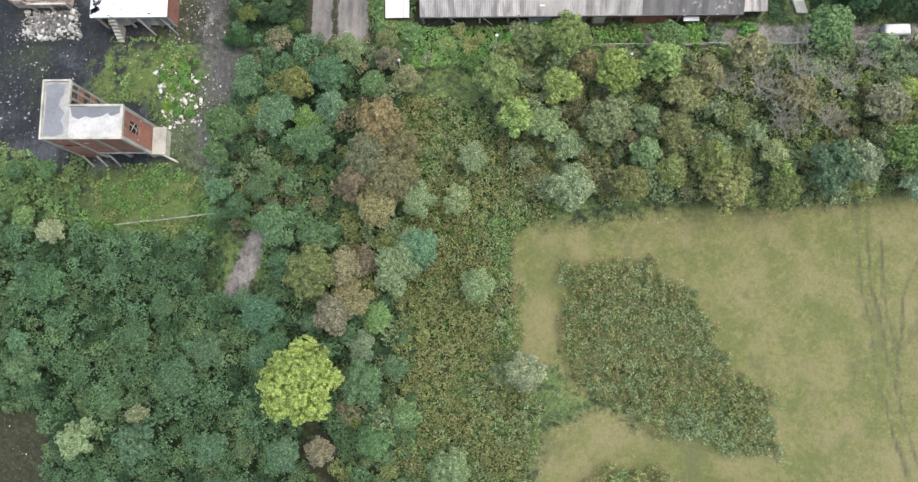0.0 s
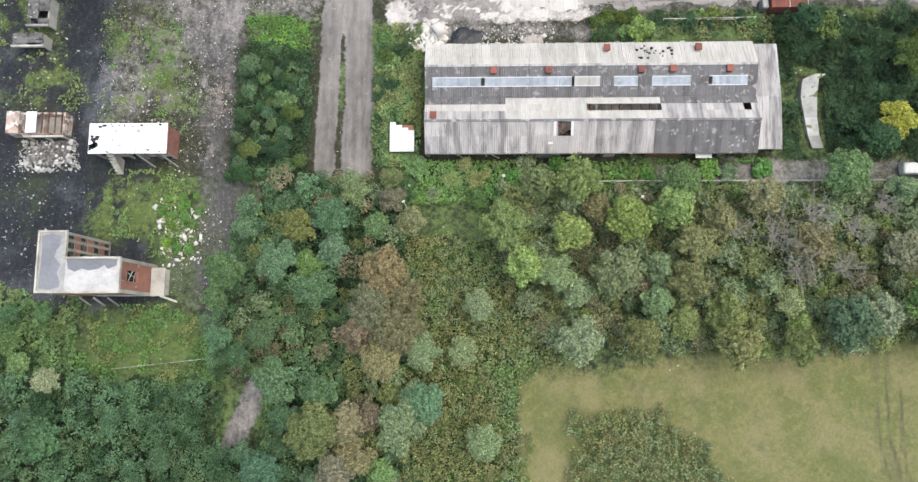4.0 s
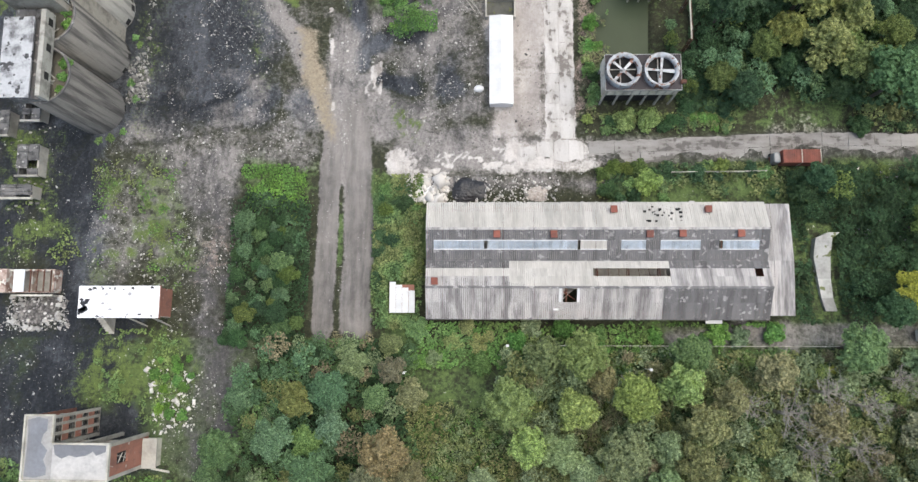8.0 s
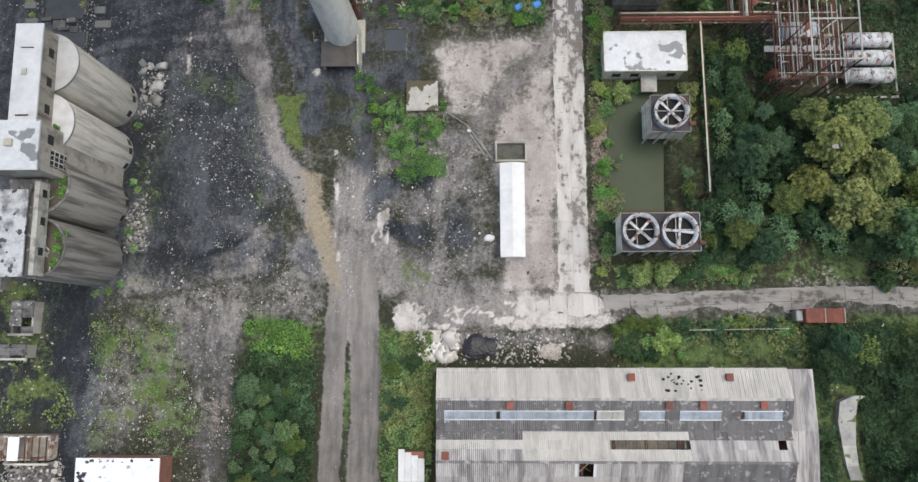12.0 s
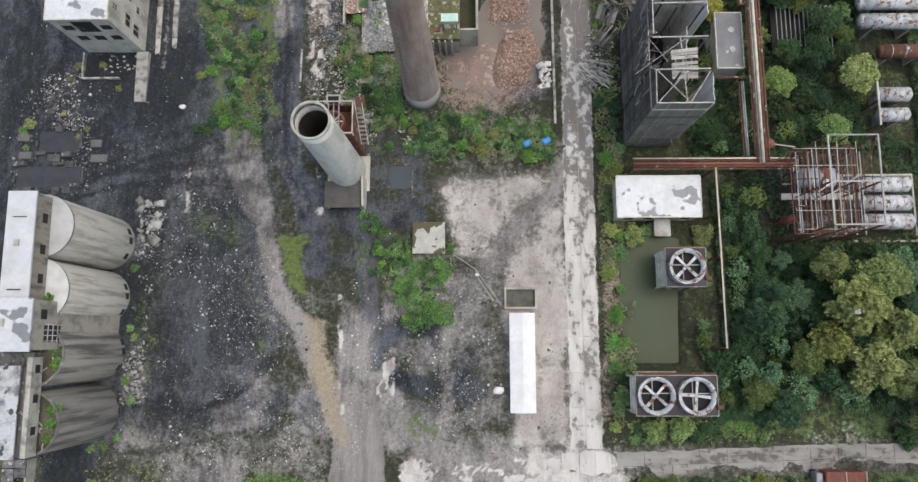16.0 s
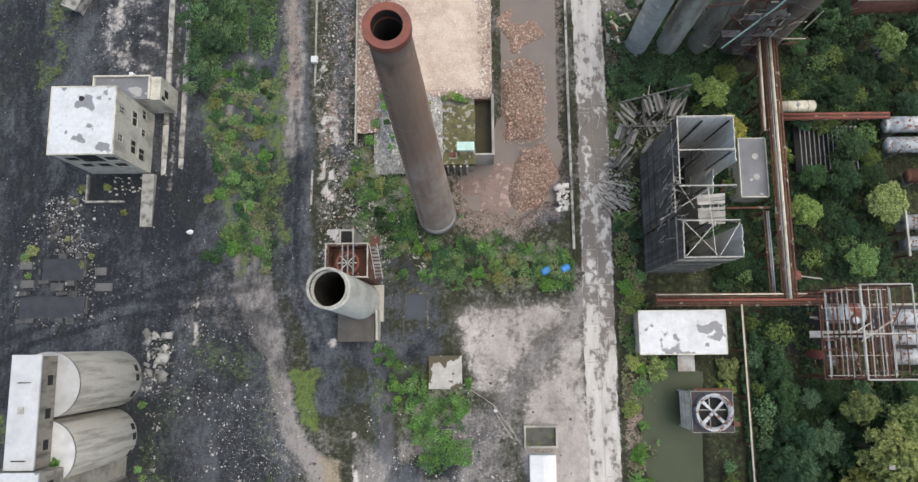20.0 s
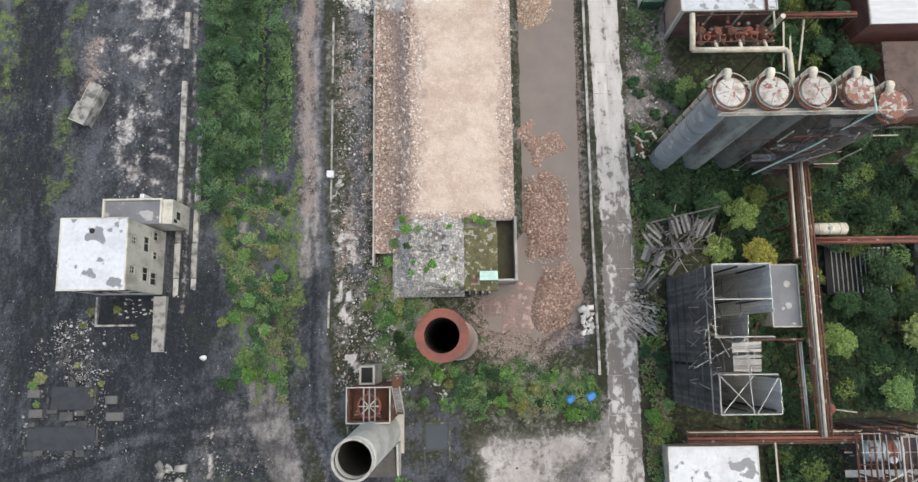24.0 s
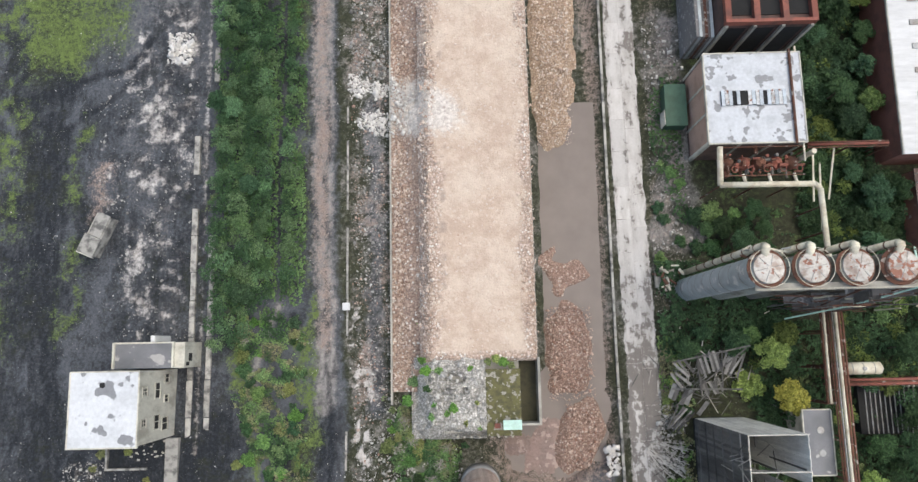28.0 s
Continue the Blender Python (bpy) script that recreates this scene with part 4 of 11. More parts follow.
def leaf_quads(centres, normals, size, jitter=0.6):
    """Small leaf clumps: a bent quad at each centre, roughly facing its normal."""
    n = len(centres)
    nn = normals + np.array([0, 0, 0.55]) + rng.normal(0, jitter * 0.6, (n, 3))
    nn /= np.linalg.norm(nn, axis=1)[:, None] + 1e-9
    a = np.cross(nn, rng.normal(0, 1, (n, 3)))
    a /= np.linalg.norm(a, axis=1)[:, None] + 1e-9
    b = np.cross(nn, a)
    s = (size * rng.uniform(0.6, 1.4, n))[:, None]
    w = s * rng.uniform(0.55, 1.0, n)[:, None]
    return np.stack([centres - a * s, centres - b * w + nn * s * 0.2, centres + a * s, centres + b * w + nn * s * 0.2], 1).reshape(-1, 3)


def crown_mesh(name, blobs, leaves, size, material):
    """blobs: rows of centre and radius; leaves over their upper skins, with a small dark heart in each."""
    blobs = np.array(blobs)
    area = blobs[:, 3] ** 2
    pick = rng.choice(len(blobs), leaves, p=area / area.sum())
    d = rng.normal(0, 1, (leaves, 3))
    d[:, 2] = np.abs(d[:, 2]) * 1.0 - 0.25
    d /= np.linalg.norm(d, axis=1)[:, None]
    c = blobs[pick, :3] + d * (blobs[pick, 3] * rng.uniform(0.72, 1.08, leaves))[:, None]
    v = leaf_quads(c, d, size)
    f = np.arange(len(v)).reshape(-1, 4).tolist()
    verts = v.tolist()
    for x, y, z, r in blobs:
        own = bmesh.new()
        bmesh.ops.create_icosphere(own, subdivisions=1, radius=r * 0.72, matrix=Matrix.Translation((x, y, z - r * 0.12)))
        base = len(verts)
        own.verts.index_update()
        verts += [tuple(q.co + Vector(rng.normal(0, r * 0.08, 3))) for q in own.verts]
        f += [[base + q.index for q in face.verts] for face in own.faces]
        own.free()
    return from_arrays(name, verts, f, material)


def lumps(kind):
    """Clump centres of a crown of radius 1 whose base is at 0."""
    n, wide = {"broad": (24, 0.74), "tall": (17, 0.64), "bush": (9, 0.68)}[kind]
    out, turn = [], rng.uniform(0, math.tau)
    for k in range(n):
        a, r = turn + k * 2.39996 + rng.uniform(-0.35, 0.35), math.sqrt((k + rng.uniform(0.1, 0.9)) / n) * wide
        if kind == "broad":
            z, q = 0.95 - r * r * 0.75 + rng.uniform(-0.12, 0.12), rng.uniform(0.18, 0.31)
        elif kind == "tall":
            z, q = 1.5 - r * 1.5 + rng.uniform(-0.25, 0.1), rng.uniform(0.2, 0.34)
        else:
            z, q = 0.55 - r * 0.3 + rng.uniform(-0.1, 0.15), rng.uniform(0.26, 0.42)
        out.append((r * math.cos(a), r * math.sin(a), z, q))
    return out


def quads_mesh(name, v, material, hues=None):
    """A mesh of separate quads; hues: a colour for each corner."""
    me = bpy.data.meshes.new(name)
    n = len(v)
    me.vertices.add(n)
    me.vertices.foreach_set("co", np.asarray(v, np.float32).ravel())
    me.loops.add(n)
    me.loops.foreach_set("vertex_index", np.arange(n, dtype=np.int32))
    me.polygons.add(n // 4)
    me.polygons.foreach_set("loop_start", np.arange(0, n, 4, dtype=np.int32))
    me.update()
    if hues is not None:
        a = me.attributes.new("hue", "FLOAT_COLOR", "POINT")
        a.data.foreach_set("color", np.concatenate([hues, np.ones((n, 1))], 1).astype(np.float32).ravel())
    me.materials.append(material)
    return me


CROWNS = {k: [crown_mesh("crown", lumps(k), n, s, LEAF) for _ in range(4)] for k, n, s in (("broad", 1300, 0.066), ("tall", 940, 0.077), ("bush", 360, 0.124))}


def trunk_mesh(kind):
    """Tapered trunk with limbs, for a crown of radius 1."""
    bm = bmesh.new()
    top = {"broad": 0.7, "tall": 1.1, "bush": 0.3, "bare": 0.9}[kind]
    tube((0, 0, -1.3), (0.03, 0.02, top * 0.4), 0.07, 0.045, 6, bm)
    limbs = {"broad": 6, "tall": 6, "bush": 4, "bare": 13}[kind]
    for k in range(limbs):
        a = k * 2.4 + rng.uniform(-0.3, 0.3)
        r = rng.uniform(0.3, 0.7) * (rng.uniform(0.7, 1.5) if kind == "bare" else 1)
        p0 = Vector((0.03, 0.02, top * rng.uniform(0.0, 0.4)))
        p1 = Vector((r * math.cos(a), r * math.sin(a), top * rng.uniform(0.6, 1.0)))
        tube(p0, p1, 0.016 if kind == "bare" else 0.028, 0.007 if kind == "bare" else 0.012, 5, bm)
        if kind == "bare":
            for _ in range(9):
                q = p0.lerp(p1, rng.uniform(0.4, 1.0))
                tube(q, q + Vector((rng.uniform(-0.3, 0.3), rng.uniform(-0.3, 0.3), rng.uniform(0.05, 0.3))), 0.010, 0.004, 4, bm)
    me = bpy.data.meshes.new("trunk")
    bm.to_mesh(me)
    bm.free()
    me.materials.append(TWIG if kind == "bare" else BARK)
    return me


TRUNKS = {k: trunk_mesh(k) for k in ("broad", "tall", "bush", "bare")}
HUES = {
    "dark": ((0.100, 0.172, 0.092), "dark green"), "mid": ((0.138, 0.222, 0.092), "mid-green"), "grey": ((0.178, 0.232, 0.132), "grey-green"),
    "lime": ((0.205, 0.268, 0.098), "yellow-green"), "gold": ((0.330, 0.330, 0.080), "yellowing"), "tan": ((0.200, 0.182, 0.120), "brown and half bare"),
    "olive": ((0.180, 0.206, 0.090), "olive-green"), "silver": ((0.218, 0.270, 0.165), "silvery"), "fresh": ((0.110, 0.220, 0.062), "fresh green"),
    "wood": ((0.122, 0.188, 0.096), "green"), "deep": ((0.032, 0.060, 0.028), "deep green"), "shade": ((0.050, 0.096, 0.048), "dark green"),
    "russet": ((0.184, 0.180, 0.088), "russet-green"), "bright": ((0.140, 0.262, 0.058), "bright green"),
    "willow": ((0.172, 0.200, 0.074), "yellow-olive willow"), "sallow": ((0.200, 0.204, 0.122), "greyish straw-coloured"), "blue": ((0.104, 0.182, 0.102), "blue-green"), "fern": ((0.112, 0.154, 0.048), "yellowish-green"),
}


def plant(x, y, r, hue, kind="broad", tall=1.0, place="", group="trees of the overgrown ground"):
    z = height(x, y)
    lift = {"broad": 1.25, "tall": 1.25, "bush": 0.05, "bare": 1.2}[kind] * r * tall
    bushy = kind == "bush"
    col, word = HUES[hue]
    e = thing("bush" if bushy else "tree", x, y, z - 0.1, f"{word} {'bush' if bushy else 'tree'} {place}", "bush" if bushy else "tree", group)
    turn = rng.uniform(0, math.tau)
    for name, me in (("trunk", TRUNKS[kind]), ("crown", None if kind == "bare" else CROWNS[kind][int(rng.integers(4))])):
        if me is None:
            continue
        o = new(name, me)
        o.parent = e
        o.matrix_basis = Matrix.LocRotScale((0, 0, lift), Euler((0, 0, turn)), (r, r * rng.uniform(0.85, 1.1), r * tall))
        v = rng.uniform(0.8, 1.2)
        o.color = (col[0] * v * rng.uniform(0.9, 1.1), col[1] * v, col[2] * v * rng.uniform(0.85, 1.15), 1)
    return e


TAKEN = []


def clear(x, y, r, keep):
    return all((x - a) ** 2 + (y - b) ** 2 > ((r + c) * keep) ** 2 for a, b, c in TAKEN)


def wood(pts, count, radii, hues, kinds, place, keep=0.62, group="trees of the overgrown ground", voids=()):
    """Trees strewn over a polygon, crowns touching but seldom through each other."""
    xs, ys = [p[0] for p in pts], [p[1] for p in pts]
    made, tries = 0, 0
    while made < count and tries < count * 30:
        tries += 1
        x, y, r = rng.uniform(min(xs), max(xs)), rng.uniform(min(ys), max(ys)), rng.uniform(*radii)
        if zone(np.array([x]), np.array([y]), pts, 0.01)[0] < 0.5 or not clear(x, y, r, keep):
            continue
        if any(a - r * 0.8 < x < b + r * 0.8 and c - r * 0.8 < y < d + r * 0.8 for a, b, c, d in voids):
            continue
        TAKEN.append((x, y, r))
        plant(x, y, r, hues[int(rng.integers(len(hues)))], kinds[int(rng.integers(len(kinds)))], rng.uniform(0.8, 1.15), place, group)
        made += 1


def named(rows, place, group="trees of the overgrown ground"):
    for x, y, r, hue, kind in rows:
        TAKEN.append((x, y, r))
        plant(x, y, r, hue, kind, 1.0, place, group)


def thicket(name, label, pts, per, h, size, hues, seed_place=0, soft=0.6, voids=(), lump=1.3, gaps=0.30):
    """Dense low growth over a polygon as one sheet of leaf clumps, heaped in small crowns of several hues, with shade
    painted into the hollows.
    """
    xs, ys = [p[0] for p in pts], [p[1] for p in pts]
    n = int((max(xs) - min(xs)) * (max(ys) - min(ys)) * per)
    x, y = rng.uniform(min(xs), max(xs), n), rng.uniform(min(ys), max(ys), n)
    w = zone(x + (fbm(x, y, 5, 61) - 0.5) * 8, y + (fbm(x, y, 5, 67) - 0.5) * 8, pts, soft + 0.8)
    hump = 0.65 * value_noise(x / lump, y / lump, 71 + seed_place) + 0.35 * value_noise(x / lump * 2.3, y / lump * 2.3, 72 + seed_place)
    ok = (w > rng.uniform(0.3, 0.9, n)) & (0.6 * fbm(x, y, 5, 73) + 0.4 * fbm(x, y, 1.6, 74, 2) > gaps)
    for a, b, c, d in voids:
        ok &= ~((x > a) & (x < b) & (y > c) & (y < d))
    x, y, hump = x[ok], y[ok], hump[ok]
    g = lie(x, y) + (fbm(x, y, 9, 5) - 0.5) * 0.5
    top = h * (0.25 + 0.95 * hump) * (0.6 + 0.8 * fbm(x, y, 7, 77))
    c = np.stack([x, y, g + top * rng.uniform(0.5, 1.0, len(x)) ** 0.6], -1)
    up = np.tile([0.0, 0.0, 1.0], (len(x), 1))
    v = leaf_quads(c, up, size, 0.6)
    table = np.array([HUES[k][0] for k in hues])
    pick = value_noise(x / (lump * 1.7) + 9.1, y / (lump * 1.7), 83) * 0.7 + fbm(x, y, 9, 87) * 0.5 - 0.1 + rng.uniform(-0.06, 0.06, len(x))
    at = np.clip(pick, 0, 0.999) * (len(hues) - 1)
    lo, u = at.astype(int), (at % 1)[:, None]
    # hump also dims the low leaves: shade of the hollows put into the hue
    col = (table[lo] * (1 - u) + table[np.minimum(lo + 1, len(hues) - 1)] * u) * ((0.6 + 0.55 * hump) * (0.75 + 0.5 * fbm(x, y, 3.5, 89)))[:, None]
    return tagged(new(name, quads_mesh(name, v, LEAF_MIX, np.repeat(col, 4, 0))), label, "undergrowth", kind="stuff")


def crown_points(kind, leaves):
    blobs = np.array(lumps(kind))
    area = blobs[:, 3] ** 2
    pick = rng.choice(len(blobs), leaves, p=area / area.sum())
    d = rng.normal(0, 1, (leaves, 3))
    d[:, 2] = np.abs(d[:, 2]) * 1.1 - 0.15
    d /= np.linalg.norm(d, axis=1)[:, None]
    return blobs[pick, :3] + d * (blobs[pick, 3] * rng.uniform(0.7, 1.08, leaves))[:, None], d


def canopy(label, pts, count, radii, hues, kinds, keep=0.6, voids=(), leaves=290, size=0.148):
    """The crowns that close a wood, joined: too many to tell apart."""
    xs, ys = [p[0] for p in pts], [p[1] for p in pts]
    sheets, cols = [], []
    made, tries = 0, 0
    pool = {k: [crown_points(k, leaves) for _ in range(4)] for k in set(kinds)}
    while made < count and tries < count * 40:
        tries += 1
        x, y, r = rng.uniform(min(xs), max(xs)), rng.uniform(min(ys), max(ys)), rng.uniform(*radii)
        if zone(np.array([x]), np.array([y]), pts, 0.01)[0] < 0.5 or not clear(x, y, r, keep):
            continue
        if any(a - r * 0.7 < x < b + r * 0.7 and c - r * 0.7 < y < d + r * 0.7 for a, b, c, d in voids):
            continue
        TAKEN.append((x, y, r))
        kind = kinds[int(rng.integers(len(kinds)))]
        p, d = pool[kind][int(rng.integers(4))]
        a = rng.uniform(0, math.tau)
        rot = np.array([[math.cos(a), -math.sin(a), 0], [math.sin(a), math.cos(a), 0], [0, 0, 1]])
        lift = (0.05 if kind == "bush" else rng.uniform(0.7, 1.5)) * r
        c = (p @ rot.T) * np.array([r, r, r * rng.uniform(0.8, 1.1)]) + np.array([x, y, height(x, y) + lift])
        sheets.append(leaf_quads(c, d @ rot.T, size * r * 0.55))
        col = np.array(HUES[hues[int(rng.integers(len(hues)))]][0]) * rng.uniform(0.8, 1.2)
        cols.append(np.tile(col, (leaves * 4, 1)))
        made += 1
    if sheets:
        tagged(new("woodland", quads_mesh("woodland", np.concatenate(sheets), LEAF_MIX, np.concatenate(cols))), label, "trees", kind="stuff")


def shrubs(name, label, pts, step, radii, tall, hues, seed_place=0, leaves=50, size=0.195, gaps=0.25, soft=1.2, voids=()):
    """A close stand of small rounded shrubs over a polygon, joined: too many to count."""
    xs, ys = [p[0] for p in pts], [p[1] for p in pts]
    gx, gy = [a.ravel() for a in np.meshgrid(np.arange(min(xs), max(xs), step), np.arange(min(ys), max(ys), step))]
    x, y = gx + rng.uniform(-0.5, 0.5, len(gx)) * step, gy + rng.uniform(-0.5, 0.5, len(gx)) * step
    w = zone(x + (fbm(x, y, 5, 61) - 0.5) * 7, y + (fbm(x, y, 5, 67) - 0.5) * 7, pts, soft)
    ok = (w > rng.uniform(0.25, 0.75, len(x))) & (fbm(x, y, 4, 73 + seed_place) > gaps)
    for a, b, c, d in voids:
        ok &= ~((x > a) & (x < b) & (y > c) & (y < d))
    x, y = x[ok], y[ok]
    n = len(x)
    r = rng.uniform(*radii, n) * (0.75 + 0.5 * fbm(x, y, 6, 79))
    g = lie(x, y) + (fbm(x, y, 9, 5) - 0.5) * 0.5 + rng.uniform(0.5, 1.0, n) * tall * (0.5 + 0.9 * fbm(x, y, 7, 77)) - r * 0.5
    d = rng.normal(0, 1, (n, leaves, 3))
    d[..., 2] = np.abs(d[..., 2]) * 1.1 - 0.2
    d /= np.linalg.norm(d, axis=2)[..., None]
    c = np.stack([x, y, g], -1)[:, None, :] + d * (r[:, None] * rng.uniform(0.7, 1.1, (n, leaves)))[..., None]
    v = leaf_quads(c.reshape(-1, 3), d.reshape(-1, 3), size, 0.7)
    table = np.array([HUES[k][0] for k in hues])
    at = np.clip(fbm(x, y, 8, 87) * 1.5 - 0.25 + rng.normal(0, 0.11, n), 0, 0.999) * (len(hues) - 1)
    lo, u = at.astype(int), (at % 1)[:, None]
    col = (table[lo] * (1 - u) + table[np.minimum(lo + 1, len(hues) - 1)] * u) * rng.uniform(0.92, 1.26, n)[:, None]
    return tagged(new(name, quads_mesh(name, v, LEAF_MIX, np.repeat(col, leaves * 4, 0))), label, "shrubs", kind="stuff")


PLANT_VOIDS = [(20.5, 35, 113.5, 123), (21, 34.5, 83.5, 92), (25.5, 34.5, 102, 111), (22, 33, 126, 148.5), (45, 70, 109, 127), (21, 32, 91, 112), (63, 72, 128, 151), (40.5, 46, 120, 166), (34.8, 37.2, 94, 123), (21, 47, 162, 172), (25, 45, 180, 206)]
# single trees that stand out
named([(-21.5, -7.5, 6.6, "lime", "broad"), (10, -6.5, 3.4, "silver", "broad"), (6.5, -7, 2.4, "silver", "bush"), (6.3, 37.5, 4.2, "lime", "broad"), (-11.5, 30.5, 4.4, "tan", "broad"), (-8.2, 27.0, 3.6, "tan", "tall"), (-13.5, 25.5, 4.2, "sallow", "broad"), (-9.6, 22.0, 4.0, "sallow", "broad"), (-15.5, 21.5, 3.4, "tan", "tall"), (-12.0, 17.6, 3.6, "sallow", "broad"), (-21, 8, 4.6, "olive", "broad"), (-18, 2, 3.6, "tan", "tall"), (-9, 8.5, 3.9, "grey", "broad"), (-6, 19, 3.2, "grey", "broad"), (0, 19, 2.8, "grey", "broad"), (17, 20.5, 3.6, "grey", "broad"), (22.5, 30.5, 4.4, "grey", "broad"), (33, 29, 3.6, "olive", "broad"), (31, 40, 4.0, "lime", "tall"), (33, 44.5, 3.2, "mid", "broad"), (16, 36.5, 3.6, "lime", "tall"), (57, 45.5, 4.0, "mid", "broad"), (66, 54, 3.4, "gold", "broad"), (55, 42, 1.5, "gold", "bush"), (55.5, 23.5, 4.2, "dark", "broad"), (67, 26, 4.2, "mid", "broad"), (-11, 42, 2.6, "tan", "tall"), (-62, 14.5, 2.6, "silver", "broad"), (-55, -16, 3.4, "silver", "tall"), (-47, -13, 2.4, "silver", "tall"), (-15.5, -14.5, 1.3, "gold", "bush"), (3, 6, 3.0, "grey", "broad"), (-20, -18, 2.6, "tan", "tall"), (-1, -20, 3.6, "grey", "broad"), (-17, 8.5, 3.6, "tan", "tall"), (-15.5, 4.0, 3.4, "sallow", "broad"), (-13.5, 9.5, 2.8, "tan", "tall"), (-19.5, 34, 3.2, "blue", "tall"), (-22, 28, 3.4, "blue", "broad"), (-20, 39, 3.4, "blue", "broad"), (-8, 38.5, 2.8, "sallow", "tall"), (-5.5, 11.5, 3.4, "blue", "broad"), (24.5, 38.5, 4.0, "lime", "broad"), (20, 40.5, 3.0, "sallow", "tall"), (38, 38, 3.4, "sallow", "tall"), (45, 42, 3.6, "sallow", "tall"), (51.5, 35, 3.6, "sallow", "broad"), (2.4, 25.8, 2.6, "grey", "broad"), (-14, -3, 2.6, "grey", "broad"), (-7, 12.5, 2.6, "grey", "broad"), (13.5, 30.5, 3.4, "grey", "broad")], "in the wood south of the shed")
named([(46, 36, 4.6, "tan", "bare"), (52, 39, 4.2, "tan", "bare"), (58, 37, 3.8, "tan", "bare"), (49, 31, 4.4, "tan", "bare"), (63, 41, 3.2, "tan", "bare"), (24, 40, 2.6, "tan", "bare"), (41, 37, 3.6, "tan", "bare"), (56, 31, 3.8, "tan", "bare")], "standing among the shrubs")
named([(24.2, 112.6, 2.3, "lime", "bush"), (26.6, 113.4, 1.4, "mid", "bush"), (35.3, 112.4, 2.2, "olive", "bush"), (34.8, 109.2, 1.6, "lime", "bush"), (20.6, 113.6, 1.4, "lime", "bush"), (20.9, 116.8, 1.3, "mid", "bush"), (54, 101, 5.2, "willow", "tall"), (56, 92, 4.6, "willow", "tall"), (59, 105, 4.4, "willow", "broad"), (51, 95.5, 3.6, "willow", "tall"), (60.5, 97.5, 4.2, "willow", "tall"), (52.5, 107, 3.4, "olive", "tall"), (62, 90, 3.6, "willow", "broad"), (63.5, 96, 3.0, "lime", "bush"), (66, 86, 5.4, "dark", "broad"), (47.5, 137, 3.2, "lime", "broad"), (60, 138, 3.6, "lime", "broad"), (56, 129, 2.8, "mid", "broad"), (47, 147, 2.4, "lime", "bush"), (37, 150.5, 3.2, "gold", "broad"), (35, 157, 3.0, "lime", "broad"), (32.5, 152, 2.8, "lime", "bush"), (26, 82, 2.2, "lime", "bush"), (29.6, 82.2, 2.3, "lime", "bush"), (29, 71.5, 2.6, "lime", "bush")], "by the pipe racks and cooling towers")
W_WOOD = [(-84, -40), (-22, -40), (-24, 6), (-38, 4), (-40, 14), (-84, 15)]
MID_WOOD = [(-38, 4), (-24, 4), (-14, -40), (-4, -40), (-8, 0), (-9, 14), (-10, 30), (-8, 46.5), (-30, 46.5), (-37, 36), (-39, 16)]
BELT = [(6, 36), (12, 21), (30, 20), (50, 19), (90, 23), (90, 44), (6, 45)]
SHEDSIDE = [(51, 50), (88, 49), (88, 74), (51, 73)]
PLANTWOOD = [(33.8, 84), (46, 84), (50, 90), (60, 84), (88, 82), (88, 112), (45, 112), (45, 121), (35, 121), (33, 94)]
PIPEWOOD = [(33, 124.5), (88, 127), (88, 166), (32, 166), (32, 150)]
NORTHWOOD = [(43.5, 166), (88, 166), (88, 235), (45, 235), (42.5, 207), (42.5, 190)]
STRIP_N = [(-53.2, 160), (-48, 160), (-45, 167), (-40.5, 170), (-40.2, 232), (-53, 232)]
N_VOIDS = PLANT_VOIDS + [(56, 96, 186, 240), (60, 80, 172, 186), (25, 44, 205, 235), (63, 69, 163, 169)]
GREENS = ["wood", "dark", "blue", "dark", "shade", "wood", "blue"]
wood(W_WOOD, 44, (2.0, 3.4), ["dark", "blue", "dark", "wood", "wood", "blue"], ["broad", "tall", "broad"], "in the dense wood", voids=[(-75, -62, -28, -13)])
wood(MID_WOOD, 28, (2.2, 3.8), ["dark", "mid", "dark", "dark", "olive", "grey", "mid"], ["broad", "tall"], "in the wood beside the path", voids=[(-37, -30, 3, 15)])
wood(BELT, 30, (2.4, 4.0), ["grey", "olive", "silver", "sallow", "olive", "grey", "lime"], ["broad", "tall"], "in the belt along the field", voids=[(30, 52, 44.5, 49)])
wood([(-8, 42), (50, 42), (50, 48.5), (-8, 48.5)], 22, (1.0, 2.2), ["mid", "olive", "fresh", "grey"], ["bush"], "along the shed wall")
wood(SHEDSIDE, 12, (1.8, 3.2), ["shade", "fern", "shade", "dark"], ["broad", "tall"], "beside the long shed", voids=[(51, 58, 49, 65)])
wood([(22, 69), (50, 69), (50, 74.6), (22, 74.6)], 20, (1.0, 2.0), ["shade", "fern", "mid", "shade"], ["bush"], "between the shed and the road", voids=[(34, 48, 69, 71)])
wood(PLANTWOOD, 26, (2.3, 3.9), ["shade", "dark", "shade", "wood", "fern"], ["broad", "tall"], "in the wood round the cooling towers", voids=PLANT_VOIDS)
wood(PIPEWOOD, 26, (1.8, 3.2), ["deep", "shade", "deep", "shade", "fern"], ["broad"], "among the pipes", voids=PLANT_VOIDS)
